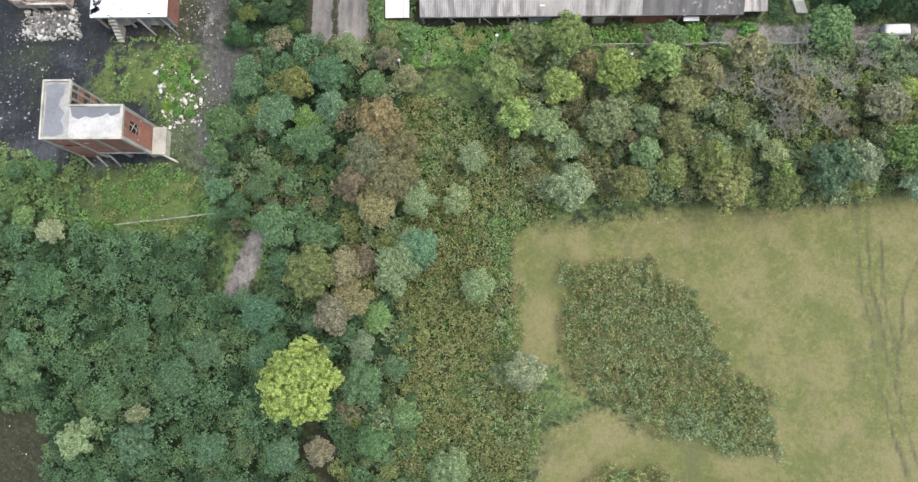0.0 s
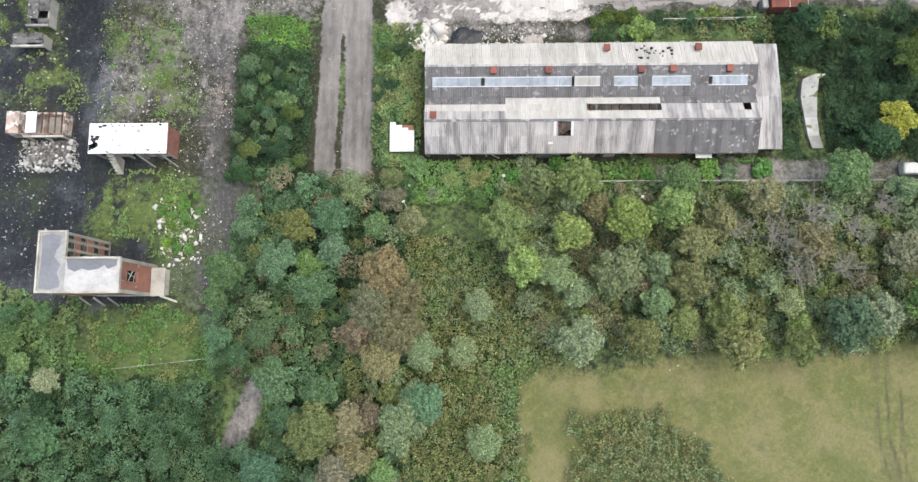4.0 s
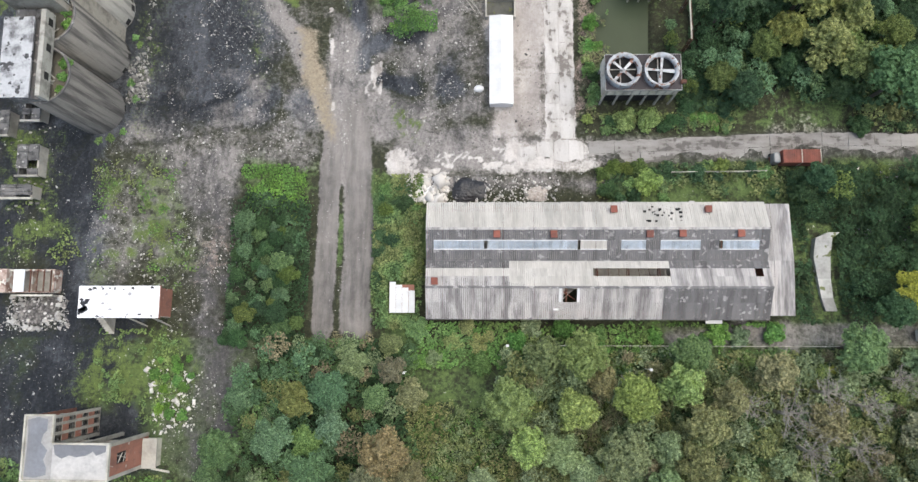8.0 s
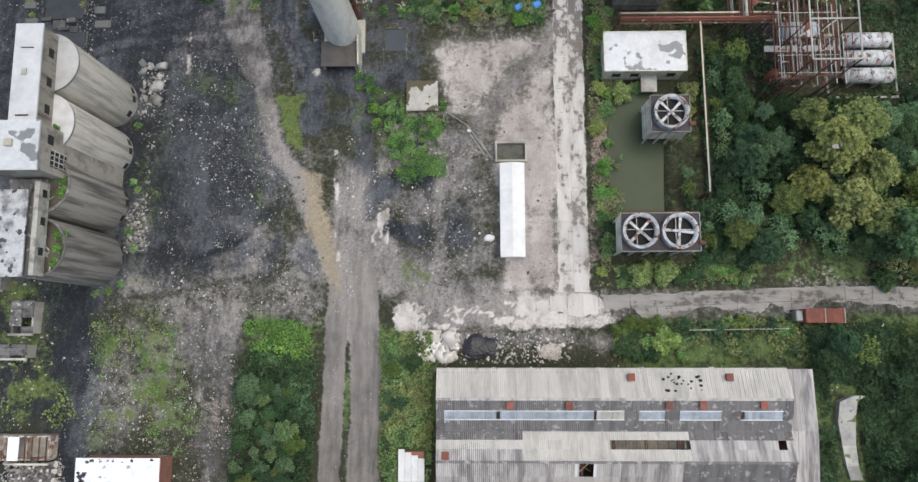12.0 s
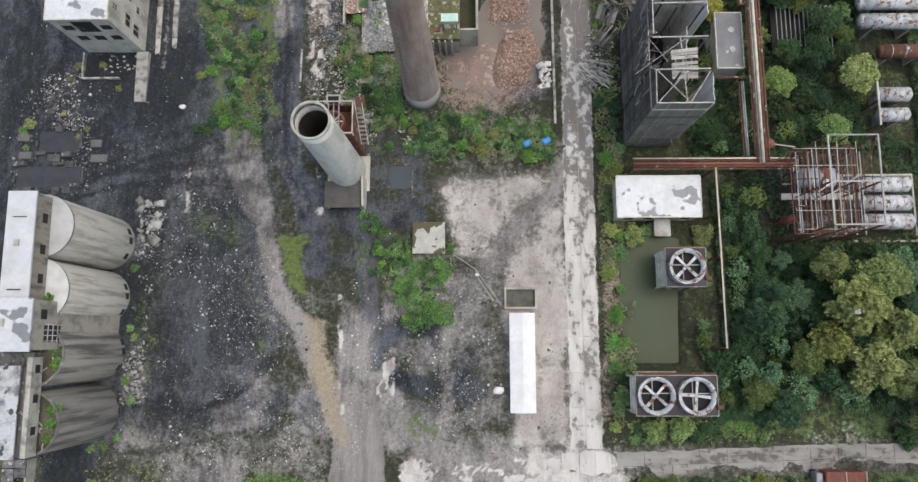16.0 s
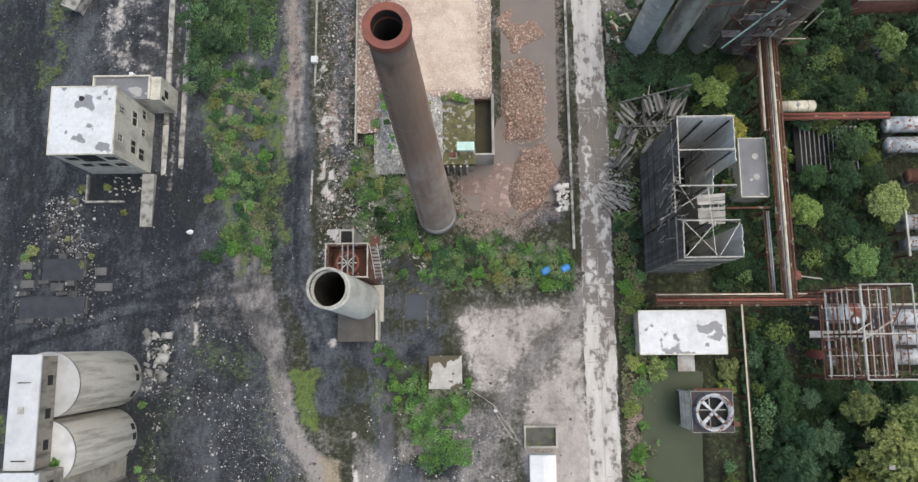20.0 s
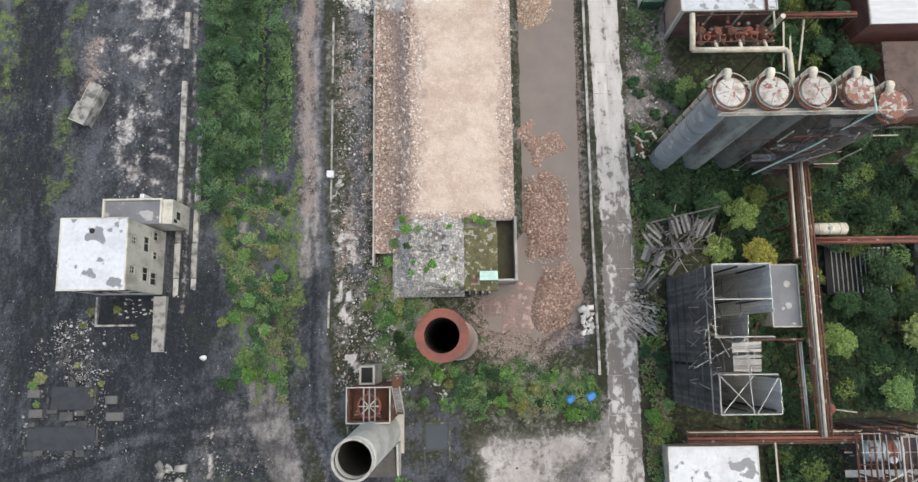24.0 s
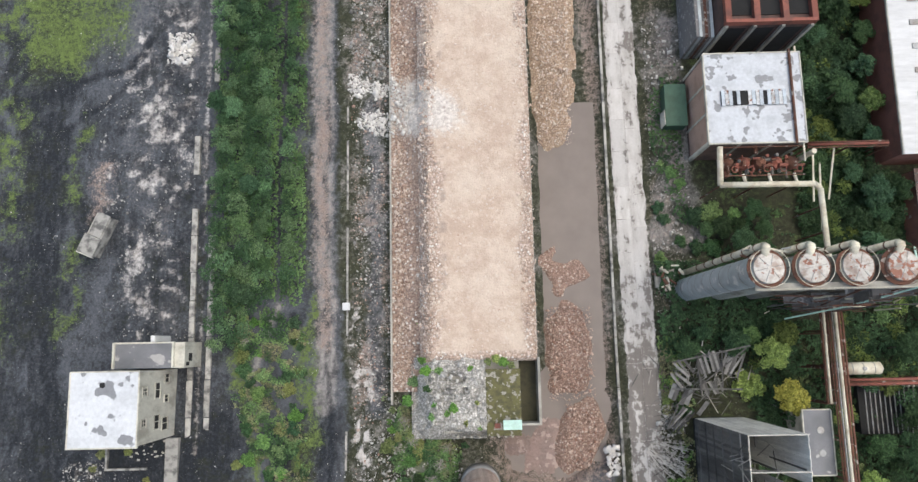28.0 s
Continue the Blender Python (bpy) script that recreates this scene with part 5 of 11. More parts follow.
wood([(20, 157), (40, 157), (40, 164), (20, 165)], 10, (1.6, 2.6), ["shade", "mid"], ["broad", "bush"], "at the foot of the scrubbers", voids=PLANT_VOIDS)
wood([(44.5, 172), (58, 172), (54, 186), (54, 232), (44.5, 232)], 18, (1.6, 2.9), ["deep", "shade", "shade", "fern"], ["broad", "bush"], "between the pipes and the brick hall", keep=0.5)
wood([(20, 196), (25, 196), (24, 174), (20, 172)], 7, (0.7, 1.3), ["shade", "mid"], ["bush"], "along the northern road")
wood(NORTHWOOD, 12, (2.2, 3.6), ["deep", "deep", "shade"], ["broad", "tall"], "behind the exhauster house", voids=N_VOIDS)
named([(54.6, 191.5, 2.2, "shade", "broad"), (54.9, 197.5, 2.4, "fern", "broad"), (54.4, 203.5, 2.3, "shade", "tall"), (55.0, 209.5, 2.2, "shade", "broad"), (54.6, 215.5, 2.4, "fern", "broad"), (54.8, 222, 2.4, "shade", "broad")], "against the hall wall")
wood([(26, 173), (41, 173), (41, 181), (26, 181)], 22, (1.3, 2.5), ["shade", "shade", "deep", "mid"], ["bush", "broad"], "under the pipe bridge", voids=[(38, 44, 172, 184)])
wood(STRIP_N, 22, (1.3, 2.2), ["shade", "shade", "shade", "dark"], ["tall", "tall", "broad"], "in the overgrown strip", keep=0.5, voids=[(-43.2, -42.4, 160, 196), (-42.6, -41.8, 196, 228)])
wood([(-49, 130), (-37.5, 130), (-38.5, 166), (-49, 164)], 40, (0.7, 1.6), ["shade", "mid", "olive", "shade", "fresh"], ["bush"], "in the overgrown strip", voids=[(-44, -42.5, 150, 166)])
wood([(-37.5, 46), (-26, 46), (-26.5, 66), (-36, 67)], 44, (0.9, 2.3), ["shade", "fern", "shade", "wood", "dark", "shade"], ["tall", "broad", "broad", "bush"], "beside the twin lanes", keep=0.5)
wood([(-14.5, 49), (-8, 49), (-7.4, 71), (-14, 72)], 20, (1.0, 2.0), ["shade", "mid", "fern", "shade"], ["bush"], "beside the twin lanes", voids=[(-12.5, -7.5, 50, 56)])
wood([(-24, 151), (-16, 146), (-13, 140), (-4, 134), (10, 132), (11, 126), (-6, 126), (-16, 130), (-25, 142)], 38, (0.6, 1.6), ["fresh", "mid", "olive"], ["bush"], "on the rubble", voids=[(-14, -6.8, 134, 141.2)])
wood([(-22, 116), (-6, 110), (-7, 100), (-12, 98), (-17, 106)], 10, (0.6, 1.4), ["fresh", "bright", "mid"], ["bush"], "on the broken ground", voids=[(-12.5, -5.5, 108.5, 116)])
wood([(19.4, 157), (23, 157), (22, 84), (19.6, 82)], 26, (0.8, 1.7), ["shade", "fresh", "lime", "mid"], ["bush"], "along the concrete road", voids=[(18, 24, 137, 146)])
wood([(-80, 25), (-62, 25), (-62, 15), (-80, 15)], 8, (1.6, 2.6), ["dark", "mid", "olive"], ["broad"], "in the wood by the brick ruin")
wood([(-49, 44), (-42, 44), (-42, 33), (-47, 32)], 14, (0.6, 1.2), ["bright", "fresh", "fresh"], ["bush"], "by the brick ruin")
wood([(22, 80.5), (44, 81), (44, 86), (34, 86), (22, 82)], 16, (0.8, 1.9), ["shade", "mid", "fresh"], ["bush"], "along the road verge", voids=[(21, 34.5, 83.5, 92)])
wood([(62, 80.5), (88, 80.5), (88, 86), (64, 86)], 12, (1.2, 2.4), ["shade", "dark", "olive"], ["bush", "broad"], "along the road verge")
wood([(44, 104), (76, 104), (76, 111), (44, 109)], 16, (1.2, 2.2), ["shade", "dark", "deep"], ["bush", "broad"], "beside the still frame")
named([(-22, 147.5, 1.7, "tan", "bare"), (-20.6, 144.4, 1.5, "tan", "bare"), (-23, 143.4, 1.4, "tan", "bare"), (6, 131.6, 1.5, "tan", "bare"), (8.2, 132.6, 1.3, "tan", "bare"), (4.4, 130.4, 1.3, "tan", "bare"), (-47.5, 160.5, 1.3, "tan", "bare"), (-11, 108.6, 1.2, "tan", "bare"), (-8.5, 106.2, 1.1, "tan", "bare"), (0.6, 134.6, 1.8, "tan", "bare"), (2.6, 133.6, 1.7, "tan", "bare"), (1.4, 132.0, 1.4, "tan", "bare"), (-1.6, 133.4, 1.3, "tan", "bare"), (-16.4, 141.0, 1.8, "tan", "bare"), (-17.8, 138.8, 1.6, "tan", "bare"), (-15.2, 143.4, 1.5, "tan", "bare"), (-10.6, 104.8, 1.3, "tan", "bare"), (-13.4, 106.6, 1.2, "tan", "bare")], "standing in the weeds")
wood([(-22, 145), (-14, 144.6), (-3, 137), (10, 131), (10, 127), (-6, 127), (-20, 134)], 14, (0.7, 1.5), ["shade", "deep", "shade"], ["bush"], "on the rubble", voids=[(-15, -6, 133, 142)])
# the closed canopy between them
canopy("dense dark green wood of alder and willow", W_WOOD, 640, (1.3, 2.7), GREENS, ["broad", "tall", "tall"], 0.42, [(-75, -62, -28, -13)], 320, 0.130)
canopy("mixed green wood beside the path", MID_WOOD, 230, (1.2, 2.8), ["dark", "blue", "dark", "olive", "grey", "wood", "blue", "tan"], ["broad", "tall", "bush"], 0.55, [(-37, -30, 3, 15)])
canopy("belt of shrubs and small trees along the field", BELT, 240, (1.2, 2.9), ["grey", "olive", "silver", "olive", "sallow", "grey", "lime", "tan", "grey"], ["broad", "tall", "bush"], 0.55, [(30, 52, 44.5, 49)])
canopy("shrubs between the shed wall and the road", SHEDSIDE, 90, (1.3, 2.6), ["shade", "deep", "shade", "fern", "shade"], ["broad", "bush"], 0.55, [(51, 58, 49, 65)])
canopy("wood closing round the cooling towers", PLANTWOOD, 170, (1.4, 3.0), ["shade", "shade", "blue", "shade", "dark", "fern", "wood"], ["broad", "tall"], 0.55, PLANT_VOIDS)
canopy("trees grown up among the pipe racks", PIPEWOOD, 130, (1.2, 2.6), ["deep", "shade", "deep", "shade", "fern", "mid"], ["broad", "bush"], 0.55, PLANT_VOIDS)
canopy("young trees beside the brick hall", [(44.5, 172), (58, 172), (54, 186), (54, 232), (44.5, 232)], 60, (1.2, 2.4), ["deep", "shade", "shade", "fern"], ["broad", "bush"], 0.5)
canopy("dark wood behind the exhauster house", NORTHWOOD, 110, (1.8, 3.2), ["deep", "deep", "shade"], ["broad", "tall"], 0.55, N_VOIDS)
canopy("dense saplings of the overgrown strip", STRIP_N, 240, (1.0, 2.1), ["shade", "shade", "dark", "shade", "wood"], ["tall", "broad", "broad"], 0.42, [(-43.2, -42.4, 160, 196), (-42.6, -41.8, 196, 228)])
# low growth; under trees its hues are set dark to stand for shade
SCRUB = [(-11, 37), (8, 37), (20, 23), (10, 15), (8.5, -4), (12, -10), (11, -18), (12, -40), (-8, -40), (-11, -10), (-10, 10)]
shrubs("scrub", "russet-green thicket of young birch and bramble", SCRUB, 0.98, (0.5, 0.92), 2.0, ["olive", "olive", "russet", "olive", "russet", "grey", "olive", "mid"], 0, 34, 0.150, 0.2)
thicket("undergrowth", "bramble under the young birch", SCRUB, 8, 1.0, 0.2, ["shade", "olive", "fresh", "shade"], 32)
ISLAND = [(16, 10.5), (28, 10.5), (38, 3), (41, -7), (48, -11), (49, -21), (37, -18), (28, -16), (16.5, -8)]
shrubs("scrub", "grey-green thicket standing in the field", ISLAND, 0.98, (0.5, 0.92), 1.9, ["olive", "russet", "grey", "russet", "olive", "grey"], 3, 34, 0.150, 0.2)
thicket("undergrowth", "rough growth under the field thicket", ISLAND, 8, 0.9, 0.2, ["shade", "mid", "shade"], 33)
shrubs("scrub", "thicket at the foot of the field", [(22, -21), (30, -22), (44, -26), (40, -44), (10, -44), (12, -26)], 1.4, (0.7, 1.3), 2.2, ["mid", "olive", "russet", "olive"], 5)
thicket("undergrowth", "undergrowth of the wood, coloured dark for shade", W_WOOD, 7, 1.2, 0.34, ["deep", "shade", "deep", "shade"], 7, voids=[(-75, -62, -28, -13)])
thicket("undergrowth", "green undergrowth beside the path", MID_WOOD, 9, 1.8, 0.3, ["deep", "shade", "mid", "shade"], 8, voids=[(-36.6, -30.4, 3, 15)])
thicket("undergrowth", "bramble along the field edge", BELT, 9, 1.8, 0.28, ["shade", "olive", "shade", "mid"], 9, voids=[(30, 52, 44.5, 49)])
shrubs("scrub", "mixed shrubs along the field edge", BELT, 1.4, (0.6, 1.2), 2.2, ["olive", "grey", "russet", "olive", "silver", "grey", "olive"], 9, voids=[(30, 52, 44.5, 49)])
thicket("undergrowth", "weeds between the shed and its fence", [(-8, 49.2), (50, 49.2), (52, 43), (-8, 42)], 14, 1.0, 0.24, ["mid", "fresh", "olive"], 10, voids=[(30, 52, 45, 48.6)])
thicket("undergrowth", "bramble beside the long shed", SHEDSIDE, 12, 1.8, 0.3, ["deep", "shade", "deep", "deep"], 11, voids=[(53.5, 58, 50, 65)])
thicket("undergrowth", "weeds along the road verge", [(21, 75), (90, 75), (90, 69), (21, 69)], 12, 1.0, 0.23, ["deep", "shade", "olive", "deep"], 12)
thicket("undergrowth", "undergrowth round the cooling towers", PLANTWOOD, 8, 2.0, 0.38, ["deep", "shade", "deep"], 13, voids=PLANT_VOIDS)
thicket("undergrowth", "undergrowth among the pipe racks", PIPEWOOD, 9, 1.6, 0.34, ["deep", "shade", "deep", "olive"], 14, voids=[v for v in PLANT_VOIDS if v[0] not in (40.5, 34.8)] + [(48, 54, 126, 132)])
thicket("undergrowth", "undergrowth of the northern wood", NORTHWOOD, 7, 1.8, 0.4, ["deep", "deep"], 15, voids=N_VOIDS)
thicket("undergrowth", "nettles along the concrete road", [(18.7, 160), (24, 160), (22.5, 84), (18.8, 80)], 22, 0.9, 0.2, ["shade", "mid", "tan", "fresh", "olive"], 16, gaps=0.47, voids=[(18, 21.5, 138, 145)])
thicket("undergrowth", "undergrowth round the brick hall", [(43.5, 232), (54.5, 232), (54.5, 186), (60, 186), (60, 170), (43, 170)], 14, 1.2, 0.3, ["deep", "shade", "deep"], 30)
thicket("undergrowth", "weeds between the exhauster pipes", [(19.5, 206), (26, 206), (44, 182), (44, 172), (22, 172)], 8, 0.9, 0.24, ["deep", "shade", "mid"], 31, voids=[(25, 45, 181, 206)], gaps=0.54)
thicket("undergrowth", "nettles and bramble on the road verge", [(21, 80), (45, 80), (50, 88), (58, 86), (64, 80), (88, 80), (88, 90), (21, 90)], 13, 0.9, 0.24, ["shade", "mid", "olive", "shade", "deep"], 34, voids=[(21, 34.5, 83.5, 92), (44, 63, 77, 84.5)])
thicket("undergrowth", "weeds round the still frame", [(42, 128), (42, 104), (88, 104), (88, 130)], 9, 0.9, 0.26, ["deep", "shade", "deep", "olive"], 35, voids=[(50, 66, 112, 126)], gaps=0.36)
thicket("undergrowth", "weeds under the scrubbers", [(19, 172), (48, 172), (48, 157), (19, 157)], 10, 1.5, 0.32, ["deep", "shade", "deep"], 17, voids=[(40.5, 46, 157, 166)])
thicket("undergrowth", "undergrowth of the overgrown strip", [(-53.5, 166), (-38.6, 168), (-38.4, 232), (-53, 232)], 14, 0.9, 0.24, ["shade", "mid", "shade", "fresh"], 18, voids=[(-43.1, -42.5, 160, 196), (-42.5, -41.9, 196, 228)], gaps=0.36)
thicket("undergrowth", "weeds of the overgrown strip", [(-50, 166), (-38.5, 166), (-37, 128), (-41, 128), (-48, 142)], 40, 0.9, 0.17, ["shade", "deep", "shade", "mid", "tan", "shade", "fresh"], 19, gaps=0.47)
thicket("undergrowth", "bramble beside the twin lanes", [(-38, 46), (-25, 46), (-25, 68), (-37, 70)], 20, 1.6, 0.22, ["shade", "deep", "shade", "deep", "dark", "deep", "olive"], 20, voids=[(-24.4, -15, 44, 77)])
thicket("undergrowth", "nettles by the twin lanes", [(-37, 75), (-24.5, 75), (-24.5, 67), (-36, 67)], 26, 0.6, 0.17, ["fresh", "bright", "fresh", "olive"], 21, voids=[(-24.4, -15, 44, 77)])
thicket("undergrowth", "bramble against the shed end", [(-15, 48), (-7.5, 48), (-7, 73), (-15, 73)], 22, 1.4, 0.24, ["shade", "mid", "olive", "shade"], 22, voids=[(-12.3, -7.8, 50.3, 55.6), (-24.4, -15.2, 44, 77)])
thicket("undergrowth", "weeds grown over the rubble south of the ovens", [(-25, 152), (-16, 146), (-13, 141), (-4, 134), (11, 133), (12, 126), (-4, 125), (-20, 127), (-26, 140)], 40, 1.0, 0.18, ["shade", "tan", "mid", "shade", "fresh", "olive"], 23, voids=[(-13.8, -7, 134.4, 141)], gaps=0.495)
thicket("undergrowth", "bright weeds on the broken ground", [(-22, 117), (-5, 112), (-6, 99), (-12, 97), (-17, 106)], 46, 1.3, 0.17, ["shade", "mid", "fresh", "shade", "bright", "tan"], 24, voids=[(-16.2, -11.4, 112.5, 125.3), (-12, -6, 109, 115)], gaps=0.525)
thicket("undergrowth", "weeds round the brick ruin", [(-62, 26), (-42, 26), (-38, 14), (-62, 13)], 18, 0.8, 0.2, ["shade", "mid", "fresh", "olive", "lime"], 25, gaps=0.42)
thicket("undergrowth", "weeds over the slag", [(-60, 48), (-46, 48), (-44, 33), (-48, 33), (-58, 38)], 16, 0.5, 0.2, ["olive", "mid", "lime", "shade"], 26, gaps=0.55)
thicket("undergrowth", "thin grass on the rubble field", [(-62, 76), (-47, 77), (-43, 57), (-47, 54), (-62, 55)], 14, 0.3, 0.15, ["mid", "olive", "fresh", "olive"], 27, gaps=0.54, soft=2)
thicket("undergrowth", "moss and weeds west of the lanes", [(-82, 80), (-70, 78), (-62, 60), (-82, 58)], 10, 0.3, 0.18, ["mid", "lime", "olive"], 28, gaps=0.58)
thicket("undergrowth", "weeds by the brick ruin wood", [(-84, 34), (-62, 26), (-60, 15), (-84, 14)], 12, 1.6, 0.3, ["dark", "mid", "olive"], 29)


# ---- the long shed ----
def roof_panels(parent, x0, x1, ya, za, yb, zb, width, mats, holes=(), thick=0.06, name="roof_panel"):
    """Sheets side by side on one slope; a sheet is left out where a hole (x0, x1) is."""
    n = max(1, round((x1 - x0) / width))
    w = (x1 - x0) / n
    tilt = Vector((0, yb - ya, zb - za)).normalized()
    up = Vector((0, -tilt.z, tilt.y)) if tilt.y > 0 else Vector((0, tilt.z, -tilt.y))
    cache = {}
    for k in range(n):
        a = x0 + k * w
        if any(h0 - 0.01 <= a + w / 2 <= h1 for h0, h1 in holes):
            continue
        mt = mats(a + w / 2) if callable(mats) else mats
        if mt.name not in cache:
            bm = bmesh.new()
            ribs = 4
            for r in range(ribs):
                s0, s1 = r * w / ribs + 0.02, (r + 1) * w / ribs - 0.02
                lo = [Vector((s0, 0, 0)), Vector((s1, 0, 0)), Vector((s1, yb - ya, zb - za)), Vector((s0, yb - ya, zb - za))]
                q = 0.02 if r % 2 else 0.055
                hexa(bm, [p + up * (-thick) for p in lo], [p + up * q for p in lo])
            bmesh.ops.recalc_face_normals(bm, faces=bm.faces[:])
            me = bpy.data.meshes.new(name)
            bm.to_mesh(me)
            bm.free()
            me.materials.append(mt)
            cache[mt.name] = me
        o = new(name, cache[mt.name])
        o.parent = parent
        o.location = Vector((a, ya, za)) - BASE[parent.name] + Vector((0, 0, rng.uniform(-0.012, 0.012)))
        o.rotation_euler = (rng.uniform(-0.006, 0.006), rng.uniform(-0.008, 0.008), 0)


def long_shed():
    s = thing("long_shed", 20, 58.5, -1.4, "long derelict shed with twin grey cement-sheet roofs full of holes", "shed")
    X0, X1, YS, YN = -6.1, 45.8, 49.8, 67.5
    for nm, b in (("wall", (X0, X0 + 0.3, YS + 0.3, YN - 0.3)), ("wall", (X0 + 0.3, X1, YN - 0.7, YN - 0.4)), ("wall", (X1 - 0.3, X1, YS + 0.3, YN - 0.7)), ("wall", (X0 + 18, X1, YS + 0.7, YS + 1.0))):
        part(nm, box(b[0], b[1], b[2], b[3], -2.6, 2.2), BRICK if nm == "wall" else CONCRETE, s)
    for k in range(12):
        x = X0 + 0.4 + k * (X1 - X0 - 0.8) / 11
        part("post", box(x - 0.15, x + 0.15, YS + 0.15, YS + 0.45, -2.4, 2.35), CONCRETE, s)
    part("floor_slab", box(X0 + 0.3, X1 - 0.3, YS + 0.5, YN - 0.75, -2.4, -1.3), CONCRETE, s, "dark littered shed floor")
    for k in range(11):
        x = X0 + 2.5 + k * 4.7
        bm = bmesh.new()
        for ya, za, yb, zb in ((YS + 0.4, 2.2, 54.3, 4.1), (54.3, 4.1, 58.5, 2.6), (58.5, 2.6, 63.1, 4.1), (63.1, 4.1, YN - 0.5, 2.3)):
            beam((x, ya, za), (x, yb, zb), 0.12, bm)
        beam((x, YS + 0.4, 2.2), (x, YN - 0.5, 2.25), 0.12, bm)
        part("roof_truss", bm, RUST, s)
    part("valley_gutter", box(X0, X1, 58.2, 58.7, 2.55, 2.72), SHEET_DARK, s)
    sl = lambda y, ya, za, yb, zb: za + (zb - za) * (y - ya) / (yb - ya)
    # north slope, pale
    roof_panels(s, X0, X1, 63.2, 4.42, 67.6, 2.5, 1.15, SHEET_PALE)
    # south slope of the north ridge, dark, with glazing
    z1, z2 = sl(61.45, 58.5, 2.8, 63.2, 4.42), sl(60.15, 58.5, 2.8, 63.2, 4.42)
    roof_panels(s, X0, X1, 61.45, z1, 63.15, 4.40, 1.15, SHEET_DARK)
    roof_panels(s, X0, X1, 58.6, 2.83, 60.15, z2, 1.15, SHEET_DARK)
    spans = ((-4.9, 17.0, GLAZING), (17.4, 21.4, SHEET_PALE), (23.6, 27.3, GLAZING), (29.5, 35.5, GLAZING), (38.3, 44.3, GLAZING))
    edges = [X0] + [v for a, b, _ in spans for v in (a, b)] + [X1]
    for a, b in zip(edges[::2], edges[1::2]):
        if b - a > 0.5:
            roof_panels(s, a, b, 60.15, z2, 61.45, z1, 1.15, SHEET_DARK)
    for a, b, mt in spans:
        lost = [(a + (b - a) * q, a + (b - a) * q + 0.5) for q in ((0.36,) if b - a > 15 else ())] + ([(38.3, 38.8)] if a > 38 else [])
        roof_panels(s, a, b, 60.15, z2, 61.45, z1, 0.55, mt, lost, name="roof_light")
        bm = bmesh.new()
        for y, z in ((60.15, z2), (61.45, z1)):
            box(a, b, y - 0.06, y + 0.06, z + 0.02, z + 0.12, bm)
        part("roof_light_frame", bm, WHITE2, s)
    # north slope of the south ridge
    zc, zd = sl(57.25, 58.5, 2.8, 54.3, 4.42), sl(56.0, 58.5, 2.8, 54.3, 4.42)
    pale = lambda x: SHEET_PALE if 7 < x < 31 else SHEET
    roof_panels(s, X0, X1, 58.4, 2.83, 57.25, zc, 1.15, lambda x: SHEET_PALE if 7 < x < 31 else SHEET_DARK)
    roof_panels(s, X0, X1, 57.25, zc, 56.0, zd, 1.15, lambda x: SHEET_PALE if x < 31 else SHEET, [(19.6, 30.7), (43.0, 44.1)])
    roof_panels(s, X0, X1, 56.0, zd, 54.35, 4.40, 1.15, pale)
    # south slope
    ze = sl(52.1, 54.3, 4.42, 49.7, 2.3)
    far = lambda x: SHEET if x < 29.5 else SHEET_DARK
    roof_panels(s, X0, X1, 54.3, 4.42, 52.1, ze, 1.15, far, [(14.3, 16.9)])
    roof_panels(s, X0, X1, 52.1, ze, 49.6, 2.25, 1.15, far)
    part("ridge_cap", box(X0, X1, 54.12, 54.48, 4.40, 4.56), SHEET_DARK, s)
    part("ridge_cap", box(X0, X1, 63.0, 63.36, 4.40, 4.56), SHEET, s)
    # white frame round the opening
    for x in (14.2, 16.9):
        bm = bmesh.new()
        hexa(bm, [(x - 0.2, 54.3, 4.44), (x + 0.2, 54.3, 4.44), (x + 0.2, 52.1, ze + 0.02), (x - 0.2, 52.1, ze + 0.02)][::-1], [(x - 0.2, 54.3, 4.54), (x + 0.2, 54.3, 4.54), (x + 0.2, 52.1, ze + 0.12), (x - 0.2, 52.1, ze + 0.12)][::-1])
        part("opening_frame", bm, WHITE2, s)
    # lost sheets near the north eave, as black blocks in place of the unlit inside
    for k in range(22):
        x, y = rng.uniform(26.5, 33.0), rng.uniform(64.2, 66.8)
        z = sl(y, 63.2, 4.42, 67.6, 2.5)
        d = rng.uniform(0.15, 0.45)
        part("roof_hole", box(x, x + d, y, y + d * 0.8, z - 0.15, z + 0.11), DARK, s)
    for x, y, z in ((4.7, 62.3, 4.1), (13.3, 62.3, 4.1), (27.7, 62.3, 4.1), (32.6, 62.4, 4.1), (41.3, 62.4, 4.1), (-4.7, 55.2, 4.0), (22.6, 66.3, 3.1), (36.9, 66.3, 3.1)):
        v = part("roof_vent", box(x - 0.42, x + 0.42, y - 0.45, y + 0.45, z - 0.4, z + 0.65, bev=0.06), RUST_RED, s, "rusty red box ventilator")
        part("vent_hood", box(x - 0.52, x + 0.52, y - 0.55, y + 0.55, z + 0.65, z + 0.78, bev=0.04), RUST_RED, v)
    # lower bay at the east end
    roof_panels(s, X1 + 0.05, 49.8, 58.5, 2.55, 67.4, 1.9, 1.0, SHEET)
    roof_panels(s, X1 + 0.05, 49.8, 50.2, 1.9, 58.5, 2.55, 1.0, SHEET)
